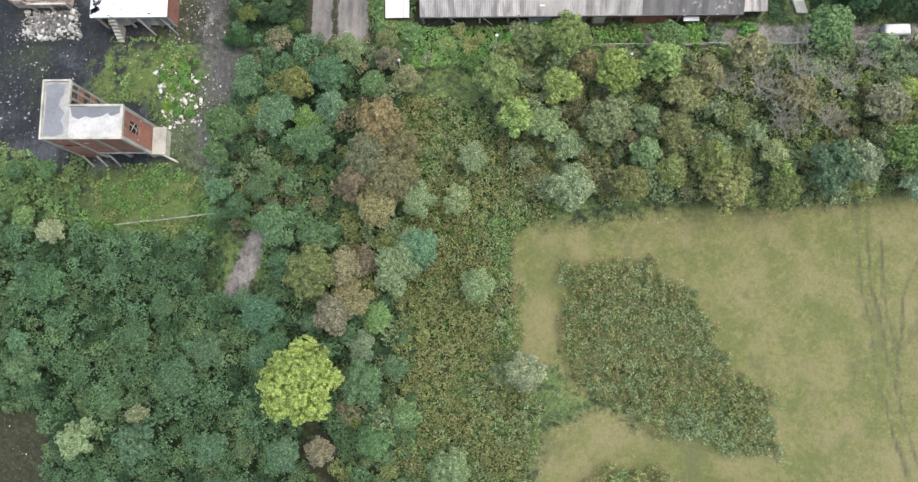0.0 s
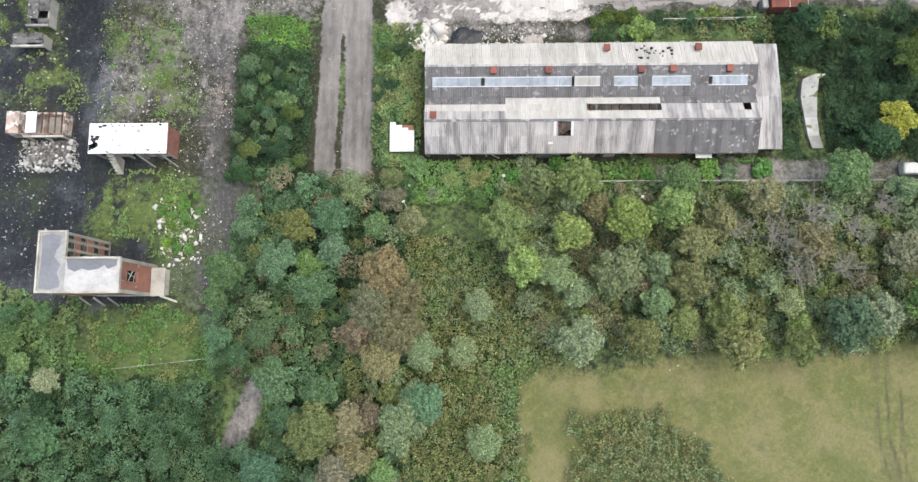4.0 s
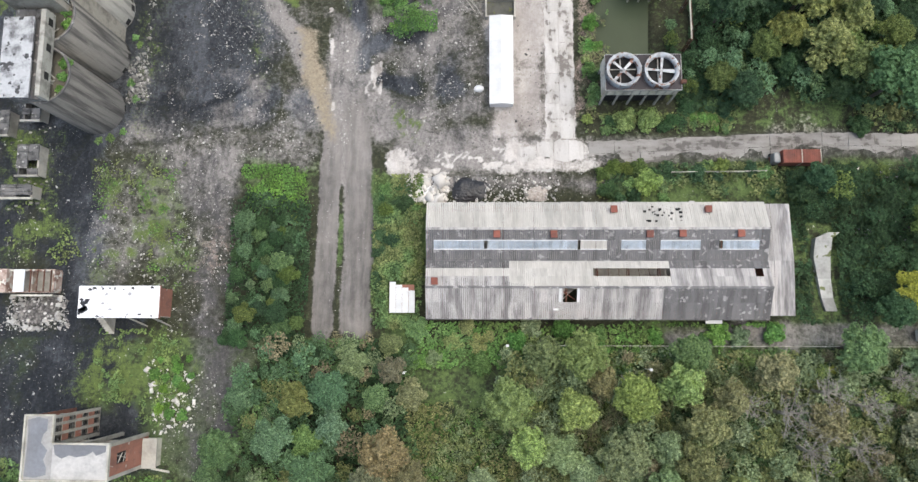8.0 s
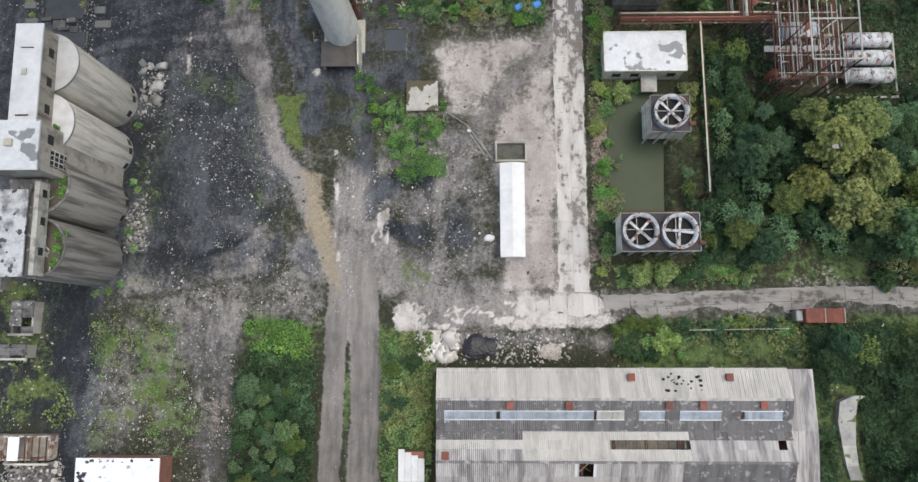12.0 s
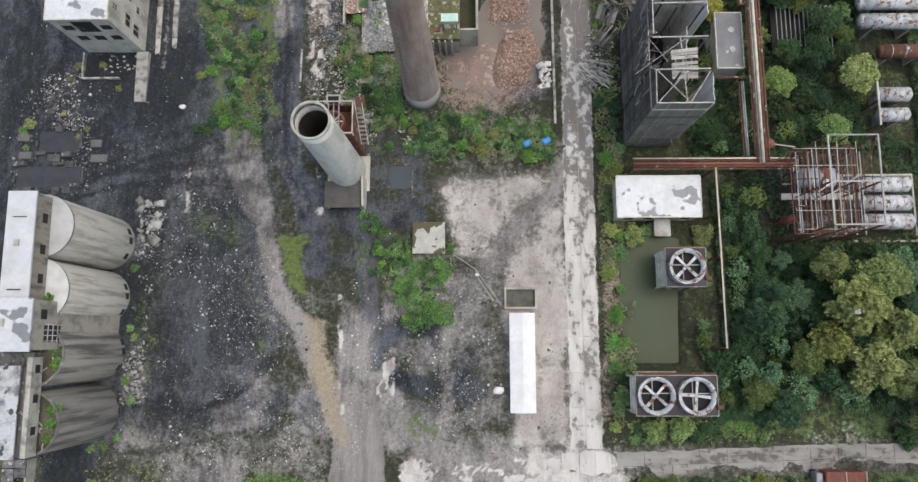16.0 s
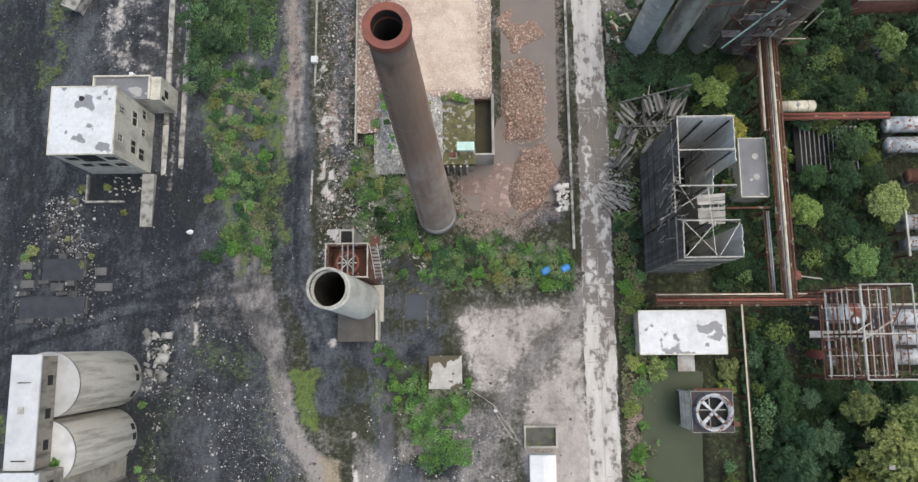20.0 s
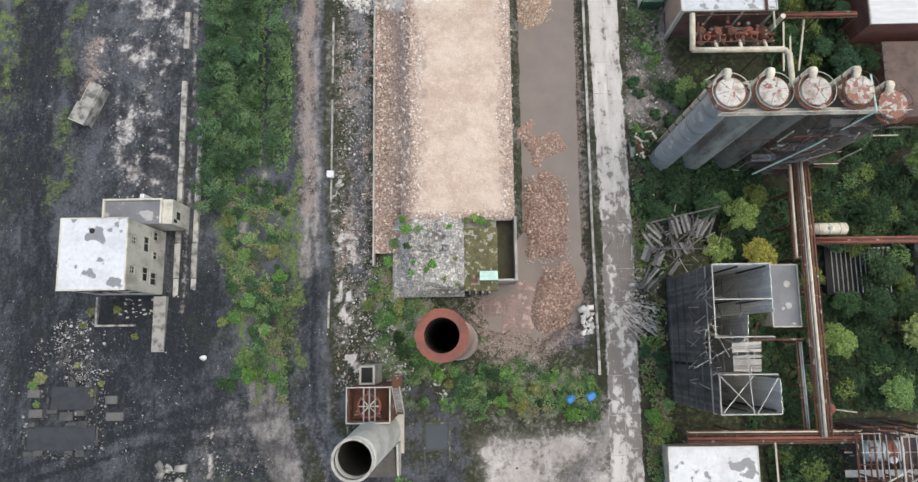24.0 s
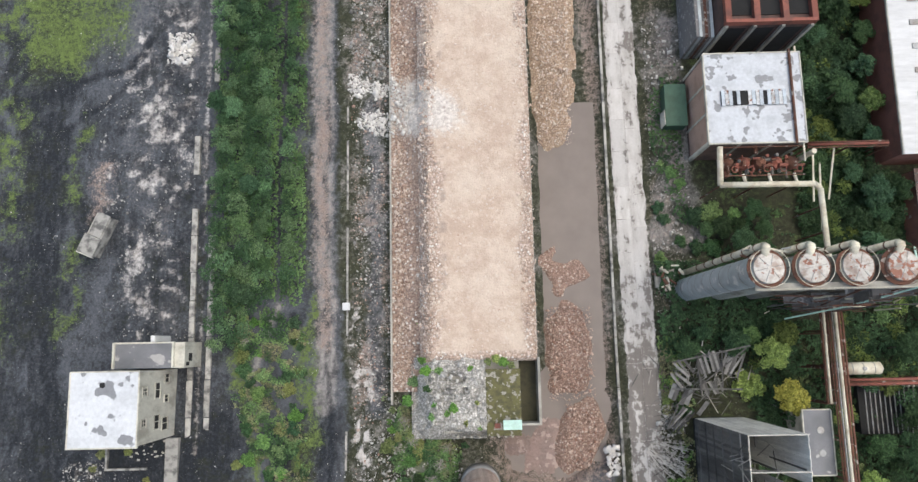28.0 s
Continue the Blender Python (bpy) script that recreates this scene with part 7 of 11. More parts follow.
def short_stack():
    x, y, g, T = -22.6, 123.7, -5.6, 22.4
    s = thing("quenching_stack", x, y, g, "tapering whitewashed concrete stack, open at the top", "stack")
    rad = lambda z: 3.05 - 0.53 * (z - g) / (T - g)
    rows = [(rad(z), z) for z in np.linspace(g - 0.6, T, 12)]
    part("shell", lathe(x, y, rows + [(rad(T) - 0.22, T), (rad(T) - 0.22, T - 3)], 48, closed=False), STACKM, s, "whitewashed shell", True)
    part("floor", lathe(x, y, [(2.5, g + 0.6), (0.02, g + 0.6)], 32, closed=False), DARK, s)
    part("rim", lathe(x, y, [(rad(T) + 0.02, T - 0.35), (rad(T) + 0.07, T - 0.3), (rad(T) + 0.07, T + 0.05), (rad(T) - 0.24, T + 0.05), (rad(T) - 0.24, T - 0.4)], 48), surface("stained stack rim", (0.36, 0.35, 0.31), (0.16, 0.15, 0.13), grain=4, blot=1.2), s)
    part("lining", lathe(x, y, [(rad(T) - 0.23, T - 0.1), (2.6, g + 0.7)], 40, closed=False), surface("sooty lining", (0.06, 0.06, 0.05), (0.02, 0.02, 0.018), 0.95, grain=3, blot=0.6, stretch=(1, 1, 0.2)), s, "sooty lining", True)
    for k in range(3):
        z = T - 0.9 - 0.55 * k
        part("band", lathe(x, y, [(rad(z) + 0.03, z), (rad(z) + 0.03, z + 0.1), (rad(z) - 0.08, z + 0.1), (rad(z) - 0.08, z)], 40), STACKM, s)
    part("plinth", box(x - 3.4, x + 3.6, y - 3.3, y + 2.6, g - 0.8, g + 0.7), CONCRETE, s)


short_stack()


def quench_frame():
    """Open-topped rusty steel hopper frame on a concrete box."""
    g, T = -5.8, 8.0
    s = thing("hopper_frame", -22.6, 129, g, "open rust-brown hopper tower with rails and stairs", "steel frame")
    x0, x1, y0, y1 = -25.9, -19.8, 126.4, 131.3
    for a, b, c, d in ((x0, x0 + 0.25, y0, y1), (x1 - 0.25, x1, y0, y1), (x0 + 0.25, x1 - 0.25, y0, y0 + 0.25), (x0 + 0.25, x1 - 0.25, y1 - 0.25, y1)):
        part("wall", box(a, b, c, d, g - 0.5, T - 1.2), RUST, s)
    part("inner_floor", box(x0 + 0.25, x1 - 0.25, y0 + 0.25, y1 - 0.25, T - 4.5, T - 4.2), RUST, s)
    bm = bmesh.new()
    for p, q in (((x0, y0), (x1, y0)), ((x1, y0), (x1, y1)), ((x1, y1), (x0, y1)), ((x0, y1), (x0, y0))):
        beam((*p, T), (*q, T), 0.16, bm)
        beam((*p, T - 1.2), (*p, T), 0.16, bm)
    part("rail", bm, PALE, s)
    w = part("wheel", lathe(-22.9, 128.6, [(1.7, T - 1.5), (1.7, T - 1.1), (1.45, T - 1.1), (1.45, T - 1.5)], 28), RUST_RED, s, "rusty red wheel ring")
    for k in range(4):
        a = k * math.pi / 4
        bm = bmesh.new()
        beam((-22.9 - 1.6 * math.cos(a), 128.6 - 1.6 * math.sin(a), T - 1.3), (-22.9 + 1.6 * math.cos(a), 128.6 + 1.6 * math.sin(a), T - 1.3), 0.14, bm)
        part("spoke", bm, PALE, w)
    for x in (-23.7, -22.9, -22.1):
        part("cross_beam", box(x, x + 0.18, y0, y1, T - 1.0, T - 0.8), STEEL, s)
    for k in range(9):
        part("tread", box(x1 + 0.1, x1 + 1.3, y1 - 0.6 - 0.45 * k, y1 - 0.25 - 0.45 * k, T - 2.2 - 0.8 * k, T - 2.1 - 0.8 * k), STEEL, s)
    bm = bmesh.new()
    for x in (x1 + 0.15, x1 + 1.25):
        beam((x, y1, T - 0.8), (x, y1 - 4.4, T - 8.0), 0.12, bm)
    part("stair_rail", bm, PALE, s)
    part("stair_platform", box(x1, x1 + 1.5, y1 - 0.2, y1 + 1.4, T - 2.2, T - 2.05), RUST, s)
    b2 = box(-24.9, -22.6, 131.4, 134.2, g - 0.5, 3.0)
    part("side_shaft", b2, CONCRETE, s)
    part("side_void", box(-24.6, -22.9, 131.7, 133.9, 2.9, 3.02), DARK, s)


quench_frame()


def low_bunker():
    g, T = -5.8, -2.9
    s = thing("bunker", -22.5, 119.5, g, "low dark concrete bunker with a leaning pale wall", "bunker")
    part("roof", box(-26.0, -20.1, 117.2, 121.6, T - 0.3, T), surface("dark grimy roof", (0.11, 0.10, 0.09), (0.06, 0.055, 0.05), third=(0.10, 0.10, 0.04), third_at=0.63), s)
    part("wall", box(-25.8, -25.5, 117.4, 121.5, g - 0.6, T - 0.3), CONCRETE, s)
    part("wall", box(-20.5, -20.2, 117.4, 121.5, g - 0.6, T - 0.3), CONCRETE, s)
    part("back_wall", box(-25.5, -20.5, 121.2, 121.5, g - 0.6, T - 0.3), CONCRETE, s)
    bm = bmesh.new()
    hexa(bm, [(-20.0, 117.0, g), (-19.5, 117.0, g), (-19.5, 122.2, g), (-20.0, 122.2, g)], [(-19.9, 117.4, T + 0.4), (-19.6, 117.4, T + 0.4), (-19.6, 122.2, T + 1.2), (-19.9, 122.2, T + 1.2)])
    part("leaning_wall", bm, PALE, s)
    part("kerb", box(-28.2, -27.2, 115.5, 121, g - 0.4, g + 0.5), PALE, s)


low_bunker()


def settling_tank():
    s = thing("settling_tank", -13.9, 119, -5.4, "open concrete settling tank in three bays of black water with sky tint", "tank")
    mossy = surface("mossy black concrete", (0.075, 0.08, 0.06), (0.03, 0.034, 0.024), grain=4, blot=0.8, third=(0.16, 0.158, 0.14), third_at=0.6)
    part("water", box(-15.6, -12.1, 113.1, 124.7, -5.6, -5.35), SKY_TINTED_WATER, s, "black still water")
    for a, b, c, d in ((-16.0, -15.6, 112.7, 125.1), (-12.1, -11.7, 112.7, 125.1), (-15.6, -12.1, 112.7, 113.1), (-15.6, -12.1, 124.7, 125.1), (-15.6, -12.1, 116.8, 117.05), (-15.6, -12.1, 120.6, 120.85)):
        part("tank_wall", box(a + 0.06, b - 0.06, c + 0.06, d - 0.06, -6.4, -5.2), mossy, s)


settling_tank()


def slab_hut():
    s = thing("slab_roofed_box", -9, 112.2, -5.2, "squat concrete box with a flaking pale slab roof", "hut")
    part("wall", box(-11.4, -6.7, 110.0, 114.6, -6.0, -4.2), CONCRETE, s)
    part("roof_slab", box(-11.7, -6.4, 109.7, 114.9, -4.2, -3.85, bev=0.06), SLAB, s, "flaking pale roof slab with brown patches")


slab_hut()


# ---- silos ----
# a black panel set on the wall for the unlit inside of a window
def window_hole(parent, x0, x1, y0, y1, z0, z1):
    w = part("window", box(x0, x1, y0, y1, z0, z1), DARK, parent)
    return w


SOOTY_ROOF = surface("sooty white roof", (0.40, 0.41, 0.42), (0.11, 0.11, 0.115), 0.7, grain=3, blot=0.5, amount=0.95, third=(0.05, 0.05, 0.052), third_at=0.6)


def silos():
    T, g = 13.2, -4.9
    for k, (y, lid) in enumerate(((111.7, True), (102.7, True), (93.9, False), (84.7, False))):
        tone = (0.22, 0.21, 0.19) if k == 2 else (0.17, 0.163, 0.15)
        x, r = -62.0, 4.4
        word = "pale concrete silo with a white lid" if lid else "dark-streaked concrete silo, open and overgrown at the top"
        s = thing("silo", x, y, g, word, "silo", "coal silos")
        dirt = SILO if lid else surface("streaked silo concrete", tone, (0.045, 0.044, 0.042), grain=9.0, blot=1.0, amount=0.9, stretch=(1.0, 1.0, 0.06))
        part("shell", lathe(x, y, [(r, g - 1), (r, T), (r - 0.3, T), (r - 0.3, T - 2.5)], 48, closed=False), dirt, s, "board-marked concrete shell", True)
        if lid:
            part("lid", lathe(x, y, [(r + 0.04, T + 0.02), (r + 0.04, T + 0.16), (0.02, T + 0.3)], 48, closed=False), surface("dulled lid coating", (0.52, 0.525, 0.52), (0.34, 0.34, 0.335), 0.7, grain=2, blot=0.5), s, "white coated lid")
        else:
            part("bed", lathe(x, y, [(r - 0.28, T - 1.2), (0.02, T - 0.8)], 32, closed=False), surface("silo soil", (0.10, 0.09, 0.07), (0.05, 0.05, 0.04)), s)
        part("ring_beam", lathe(x, y, [(r + 0.05, T - 0.16), (r + 0.05, T + 0.015), (r - 0.05, T + 0.015), (r - 0.05, T - 0.16)], 48), SHEET_DARK, s, "dark dripping edge")
        for q in range(5):
            z = g + 3 + q * 3.1
            part("pour_joint", lathe(x, y, [(r + 0.012, z), (r + 0.012, z + 0.05), (r - 0.05, z + 0.05), (r - 0.05, z)], 48), dirt, s)
        for a in (-0.55, 0.05, 0.4):
            c, sn = math.cos(a), math.sin(a)
            bm = bmesh.new()
            u, w = Vector((c, sn, 0)), Vector((-sn, c, 0))
            o = Vector((x, y, g + 1.6)) + u * (r - 0.1)
            lo = [o - w * 0.5 + Vector((0, 0, -0.4)), o + w * 0.5 + Vector((0, 0, -0.4)), o + w * 0.5 + u * 0.16 + Vector((0, 0, -0.4)), o - w * 0.5 + u * 0.16 + Vector((0, 0, -0.4))]
            hexa(bm, lo, [p + Vector((0, 0, 0.9)) for p in lo])
            bmesh.ops.recalc_face_normals(bm, faces=bm.faces[:])
            part("hatch", bm, DARK, s)
        if not lid:
            for _ in range(14):
                a, q = rng.uniform(0, math.tau), rng.uniform(0, r - 0.8)
                px, py = x + q * math.cos(a), y + q * math.sin(a)
                bm = box(px - 0.4, px + 0.4, py - 0.08, py + 0.08, T - 1.0, T - 0.85)
                bmesh.ops.rotate(bm, verts=bm.verts, cent=(px, py, T - 0.9), matrix=Matrix.Rotation(rng.uniform(0, 3), 3, "Z"))
                part("debris_piece", bm, PALE, s)
    # galleries over the silos
    n = thing("silo_gallery", -62.4, 108.5, T, "white-roofed conveyor gallery on top of the silos", "gallery")
    part("wall", box(-64.2, -60.7, 101.3, 115.6, T + 0.3, 17.1), surface("brown-stained render", (0.25, 0.225, 0.19), (0.055, 0.05, 0.045), blot=0.6, amount=0.9, stretch=(1, 1, 0.3)), n)
    part("roof", box(-64.4, -60.5, 101.3, 115.8, 17.1, 17.4), surface("dulled white roof", (0.56, 0.57, 0.58), (0.42, 0.43, 0.44), 0.6, grain=2, blot=0.5), n, "white roof")
    for y in (103.5, 107.5, 111.8):
        window_hole(n, -60.71, -60.66, y, y + 1.3, 14.3, 15.4)
    part("roof_hatch", box(-63.0, -62.3, 108.3, 109.2, 17.4, 17.65), CONCRETE, n)
    part("roof_bar", box(-63.4, -61.6, 112.2, 112.3, 17.42, 17.55), DARK, n)
    part("roof_bar", box(-63.4, -61.6, 102.4, 102.55, 17.42, 17.55), DARK, n)
    t = thing("silo_headhouse", -62, 98, T, "square headhouse rising above the silos, white roof patched grey", "building")
    part("wall", box(-66.5, -58.9, 94.6, 101.1, -5, 18.8), surface("buff headhouse render", (0.40, 0.37, 0.315), (0.17, 0.155, 0.13), blot=0.5, grain=3, amount=0.8), t)
    part("roof", box(-66.7, -58.75, 94.4, 101.3, 18.8, 19.1), WHITE, t, "white roof worn to grey patches")
    window_hole(t, -58.92, -58.86, 98.6, 99.9, 15.6, 16.9)
    fr = part("blown_window", box(-58.92, -58.84, 95.6, 98.0, 12.4, 16.0), DARK, t, "blown-out window with a twisted pale frame")
    for q in range(4):
        part("window_bar", box(-58.84, -58.72, 95.7 + q * 0.72, 95.82 + q * 0.72, 12.4, 16.0), PALE, fr)
    for q in range(3):
        part("window_bar", box(-58.85, -58.75, 95.6, 98.0, 13.0 + q * 1.1, 13.12 + q * 1.1), BLUEGREY, fr)
    part("roof_hatch", box(-63.2, -62.2, 97.6, 98.6, 19.1, 19.6), PALE, t)
    s = thing("silo_gallery", -61.8, 87, T, "ruined southern gallery with a holed white roof", "gallery")
    part("east_wall", box(-61.0, -60.3, 80.6, 93.6, T + 0.1, 15.6), surface("grubby gallery wall", (0.36, 0.35, 0.315), (0.13, 0.125, 0.11), blot=0.6, amount=0.8), s)
    part("wall", box(-65.5, -61.0, 80.6, 94.2, T - 1, 14.2), SHEET_DARK, s)
    part("roof", box(-66.5, -62.0, 80.4, 92.5, 15.2, 15.45), SOOTY_ROOF, s, "holed white roof black with soot")
    for y in (83.4, 87.6, 91.5):
        window_hole(s, -60.31, -60.26, y, y + 1.1, 13.9, 14.9)
    for _ in range(16):
        px, py = rng.uniform(-64.5, -61.3), rng.uniform(89.5, 94)
        bm = bmesh.new()
        beam((px, py, 14.2), (px + rng.uniform(-1, 1), py + rng.uniform(-1, 1), 14.9), 0.08, bm)
        part("debris_piece", bm, TIMBER, s)

    # growth on the open silos and along their feet
    for x, y, r, z in ((-58.9, 92.6, 1.1, T - 1.0), (-59.4, 94.6, 0.9, T - 1.0), (-58.8, 86.6, 1.2, T - 1.0), (-59.2, 84.6, 0.9, T - 1.0), (-59.4, 82.6, 0.8, T - 1.0), (-60.0, 101.6, 0.8, T + 0.3)):
        plant(x, y, r, "fresh", "bush", 0.8, "rooted on a silo top", "bushes on the silos").location.z = z - 0.1
    for x, y, r in ((-57.2, 107.6, 0.9), (-57.0, 97.8, 0.8), (-56.2, 96.4, 0.7), (-57.0, 89.4, 0.9), (-56.0, 86.6, 0.8), (-59.5, 79.6, 0.9), (-61.5, 79.2, 0.8), (-57.6, 80.8, 0.7), (-78.6, 131.6, 1.0), (-78.0, 128.4, 0.7)):
        plant(x, y, r, "mid", "bush", 0.7, "at the foot of the silos", "bushes on the silos")


silos()


def silo_side_ruins():
    black = surface("soot-black concrete", (0.16, 0.155, 0.15), (0.035, 0.035, 0.036), grain=4, blot=0.9, amount=0.9, third=(0.42, 0.41, 0.38), third_at=0.62)
    for x0, x1, y0, y1, h, w in ((-78.8, -75.6, 79.5, 84, 2.4, "roofed"), (-73.6, -70.4, 82.0, 86.5, 2.6, "short"), (-73.5, -69.8, 72.6, 78.0, 2.4, "tall"), (-75.4, -70.2, 68.8, 71.2, 2.6, "long")):
        g = float(lie(np.array([x0]), np.array([y0]))[0]) - 0.3
        s = thing("concrete_ruin", (x0 + x1) / 2, (y0 + y1) / 2, g, f"{w} broken concrete bay streaked with soot", "ruin", "ruins below the silos")
        n = 4
        for k in range(n):
            for q in range(2):
                if rng.random() < 0.12:
                    continue
                a, b = y0 + k * (y1 - y0) / n, y0 + (k + 1) * (y1 - y0) / n - 0.06
                xa, xb = x0 + q * (x1 - x0) / 2, x0 + (q + 1) * (x1 - x0) / 2 - 0.05
                bm = box(xa, xb, a, b, g + h, g + h + 0.2)
                bmesh.ops.rotate(bm, verts=bm.verts, cent=((xa + xb) / 2, (a + b) / 2, g + h), matrix=Euler((rng.uniform(-0.1, 0.1), rng.uniform(-0.1, 0.1), rng.uniform(-0.05, 0.05))).to_matrix())
                part("roof_slab", bm, black, s)
        part("wall", box(x0 + 0.1, x0 + 0.4, y0 + 0.2, y1 - 0.2, g - 0.5, g + h - 0.1), black, s)
        part("wall", box(x1 - 0.4, x1 - 0.1, y0 + 0.2, y1 - 0.2, g - 0.5, g + h - 0.1), CONCRETE, s)
        part("back_wall", box(x0 + 0.4, x1 - 0.4, y1 - 0.5, y1 - 0.2, g - 0.5, g + h - 0.1), black, s)
        part("lintel", box(x0 - 0.1, x1 + 0.1, y0 - 0.15, y0 + 0.2, g + h - 0.1, g + h + 0.45, bev=0.04), PALE if w == "long" else CONCRETE, s)
        for k in range(10):
            px, py, d = rng.uniform(x0 - 1, x1 + 1), rng.uniform(y0 - 1.5, y0 - 0.3), rng.uniform(0.15, 0.5)
            part("rubble_block", box(px, px + d, py, py + d * 0.7, g - 0.1, g + 0.3 + d * 0.4), CONCRETE if k % 2 else black, s)


silo_side_ruins()


# ---- the pale office block ----
def office_block():
    g, T = -7.0, 6.1
    s = thing("office_block", -64, 151, g, "pale three-storey block with a white flat roof and broken windows", "building")
    x0, x1, y0, y1 = -69.0, -59.0, 145.7, 156.4
    part("wall", box(x0 + 0.1, x1 - 0.15, y0 + 0.15, y1 - 0.1, g - 0.6, T - 0.3), PALE, s, "cream rendered walls stained brown")
    part("roof", box(x0, x1, y0, y1, T - 0.3, T), WHITE, s, "white roof with grey worn patches")
    bm = bmesh.new()
    for a, b, c, d in ((x0 - 0.08, x1 + 0.08, y0 - 0.08, y0 + 0.1), (x0 - 0.08, x1 + 0.08, y1 - 0.1, y1 + 0.08), (x0 - 0.08, x0 + 0.1, y0 + 0.1, y1 - 0.1), (x1 - 0.1, x1 + 0.08, y0 + 0.1, y1 - 0.1)):
        box(a, b, c, d, T - 0.35, T + 0.12, bm)
    part("roof_kerb", bm, PALE, s)
    part("roof_hole", lathe(-64.3, 154.5, [(0.42, T + 0.006), (0.02, T + 0.006)], 20, closed=False), DARK, s, "round black roof opening")
    for zc, rows in ((3.4, ((148.3, 1.1, 1.2), (152.8, 1.1, 1.2))), (-1.0, ((147.6, 2.0, 1.5), (152.2, 2.2, 1.5))), (-4.0, ((147.2, 1.8, 1.8), (151.4, 1.0, 1.2), (154.4, 1.2, 1.2)))):
        for y, w, h in rows:
            v = window_hole(s, x1 - 0.16, x1 - 0.1, y, y + w, zc, zc + h)
            for q in ((0.0, 0.5, 1.0) if zc > 0 else (0.55,)):
                part("frame", box(x1 - 0.14, x1 - 0.03, y + (w - 0.1) * q, y + (w - 0.1) * q + 0.1, zc, zc + h), PALE, v)
            if zc > 0:
                part("frame", box(x1 - 0.13, x1 - 0.035, y, y + w, zc + h * 0.5, zc + h * 0.5 + 0.09), PALE, v)
            part("sill", box(x1 - 0.15, x1 + 0.06, y - 0.1, y + w + 0.1, zc - 0.16, zc - 0.02), CONCRETE, v)
            part("lintel", box(x1 - 0.15, x1 + 0.02, y - 0.1, y + w + 0.1, zc + h + 0.01, zc + h + 0.2), CONCRETE, v)
    part("blown_opening", box(-65.6, -62.3, y0 + 0.1, y0 + 0.17, 1.4, 5.0), DARK, s, "blown-out wall opening")
    for q in range(5):
        p = Vector((rng.uniform(-65.4, -62.6), y0 + 0.05, rng.uniform(1.5, 3.2)))
        part("bent_bar", beam(p, p + Vector((rng.uniform(-0.8, 0.8), -0.3, rng.uniform(0.4, 1.6))), 0.07), TIMBER, s)
    for zc in (2.2, -1.6):
        for x in ((-67.8, -61.6) if zc > 0 else (-67.4, -64.6, -61.8)):
            v = window_hole(s, x, x + 1.7, y0 + 0.1, y0 + 0.16, zc, zc + 1.5)
            part("sill", box(x - 0.1, x + 1.8, y0 - 0.05, y0 + 0.14, zc - 0.16, zc - 0.02), CONCRETE, v)
    # lower wing to the north
    a = thing("office_wing", -61, 158.5, g, "lower wing with a sunken grey felt roof and parapet", "building")
    X0, X1, Y0, Y1, A = -66.2, -55.2, 156.6, 160.6, -0.2
    part("wall", box(X0 + 0.1, X1 - 0.1, Y0, Y1 - 0.1, g - 0.6, A - 0.4), PALE, a)
    part("roof", box(X0 + 0.25, X1 - 1.8, Y0, Y1 - 0.25, A - 0.4, A - 0.15), FELT, a)
    bm = bmesh.new()
    for p in ((X0, X1 - 1.6, Y1 - 0.25, Y1), (X0, X0 + 0.25, Y0, Y1 - 0.25), (X1 - 1.85, X1 - 1.6, Y0, Y1 - 0.25)):
        box(*p, A - 0.4, A + 0.3, bm)
    part("parapet", bm, PALE, a)
    window_hole(a, X1 - 0.12, X1 - 0.06, 157.6, 158.8, -3.5, -2.2)
    window_hole(a, X1 - 0.12, X1 - 0.06, 156.9, 157.5, -2.4, -1.2)
    part("white_post", box(-60.9, -60.2, 160.6, 161.6, g, -1.0, bev=0.1), WHITE2, a)
    # roofless yard walls to the south
    w = thing("yard_wall", -64, 143, g, "low pale walls of a roofless yard full of rubble", "wall")
    for p in ((-69.5, -69.2, 140.7, 145.5), (-69.2, -63.0, 140.7, 141.0), (-60.0, -58.0, 136.5, 145.5)):
        part("wall", box(*p, g - 0.5, g + 1.1), DOCK, w)
    for _ in range(26):
        x, y, d = rng.uniform(-66, -60.5), rng.uniform(141.2, 145.2), rng.uniform(0.15, 0.45)
        part("rubble_block", box(x, x + d, y, y + d * 0.7, g - 0.1, g + 0.2 + d * 0.4), PALE if rng.random() < 0.6 else CONCRETE, w)


office_block()


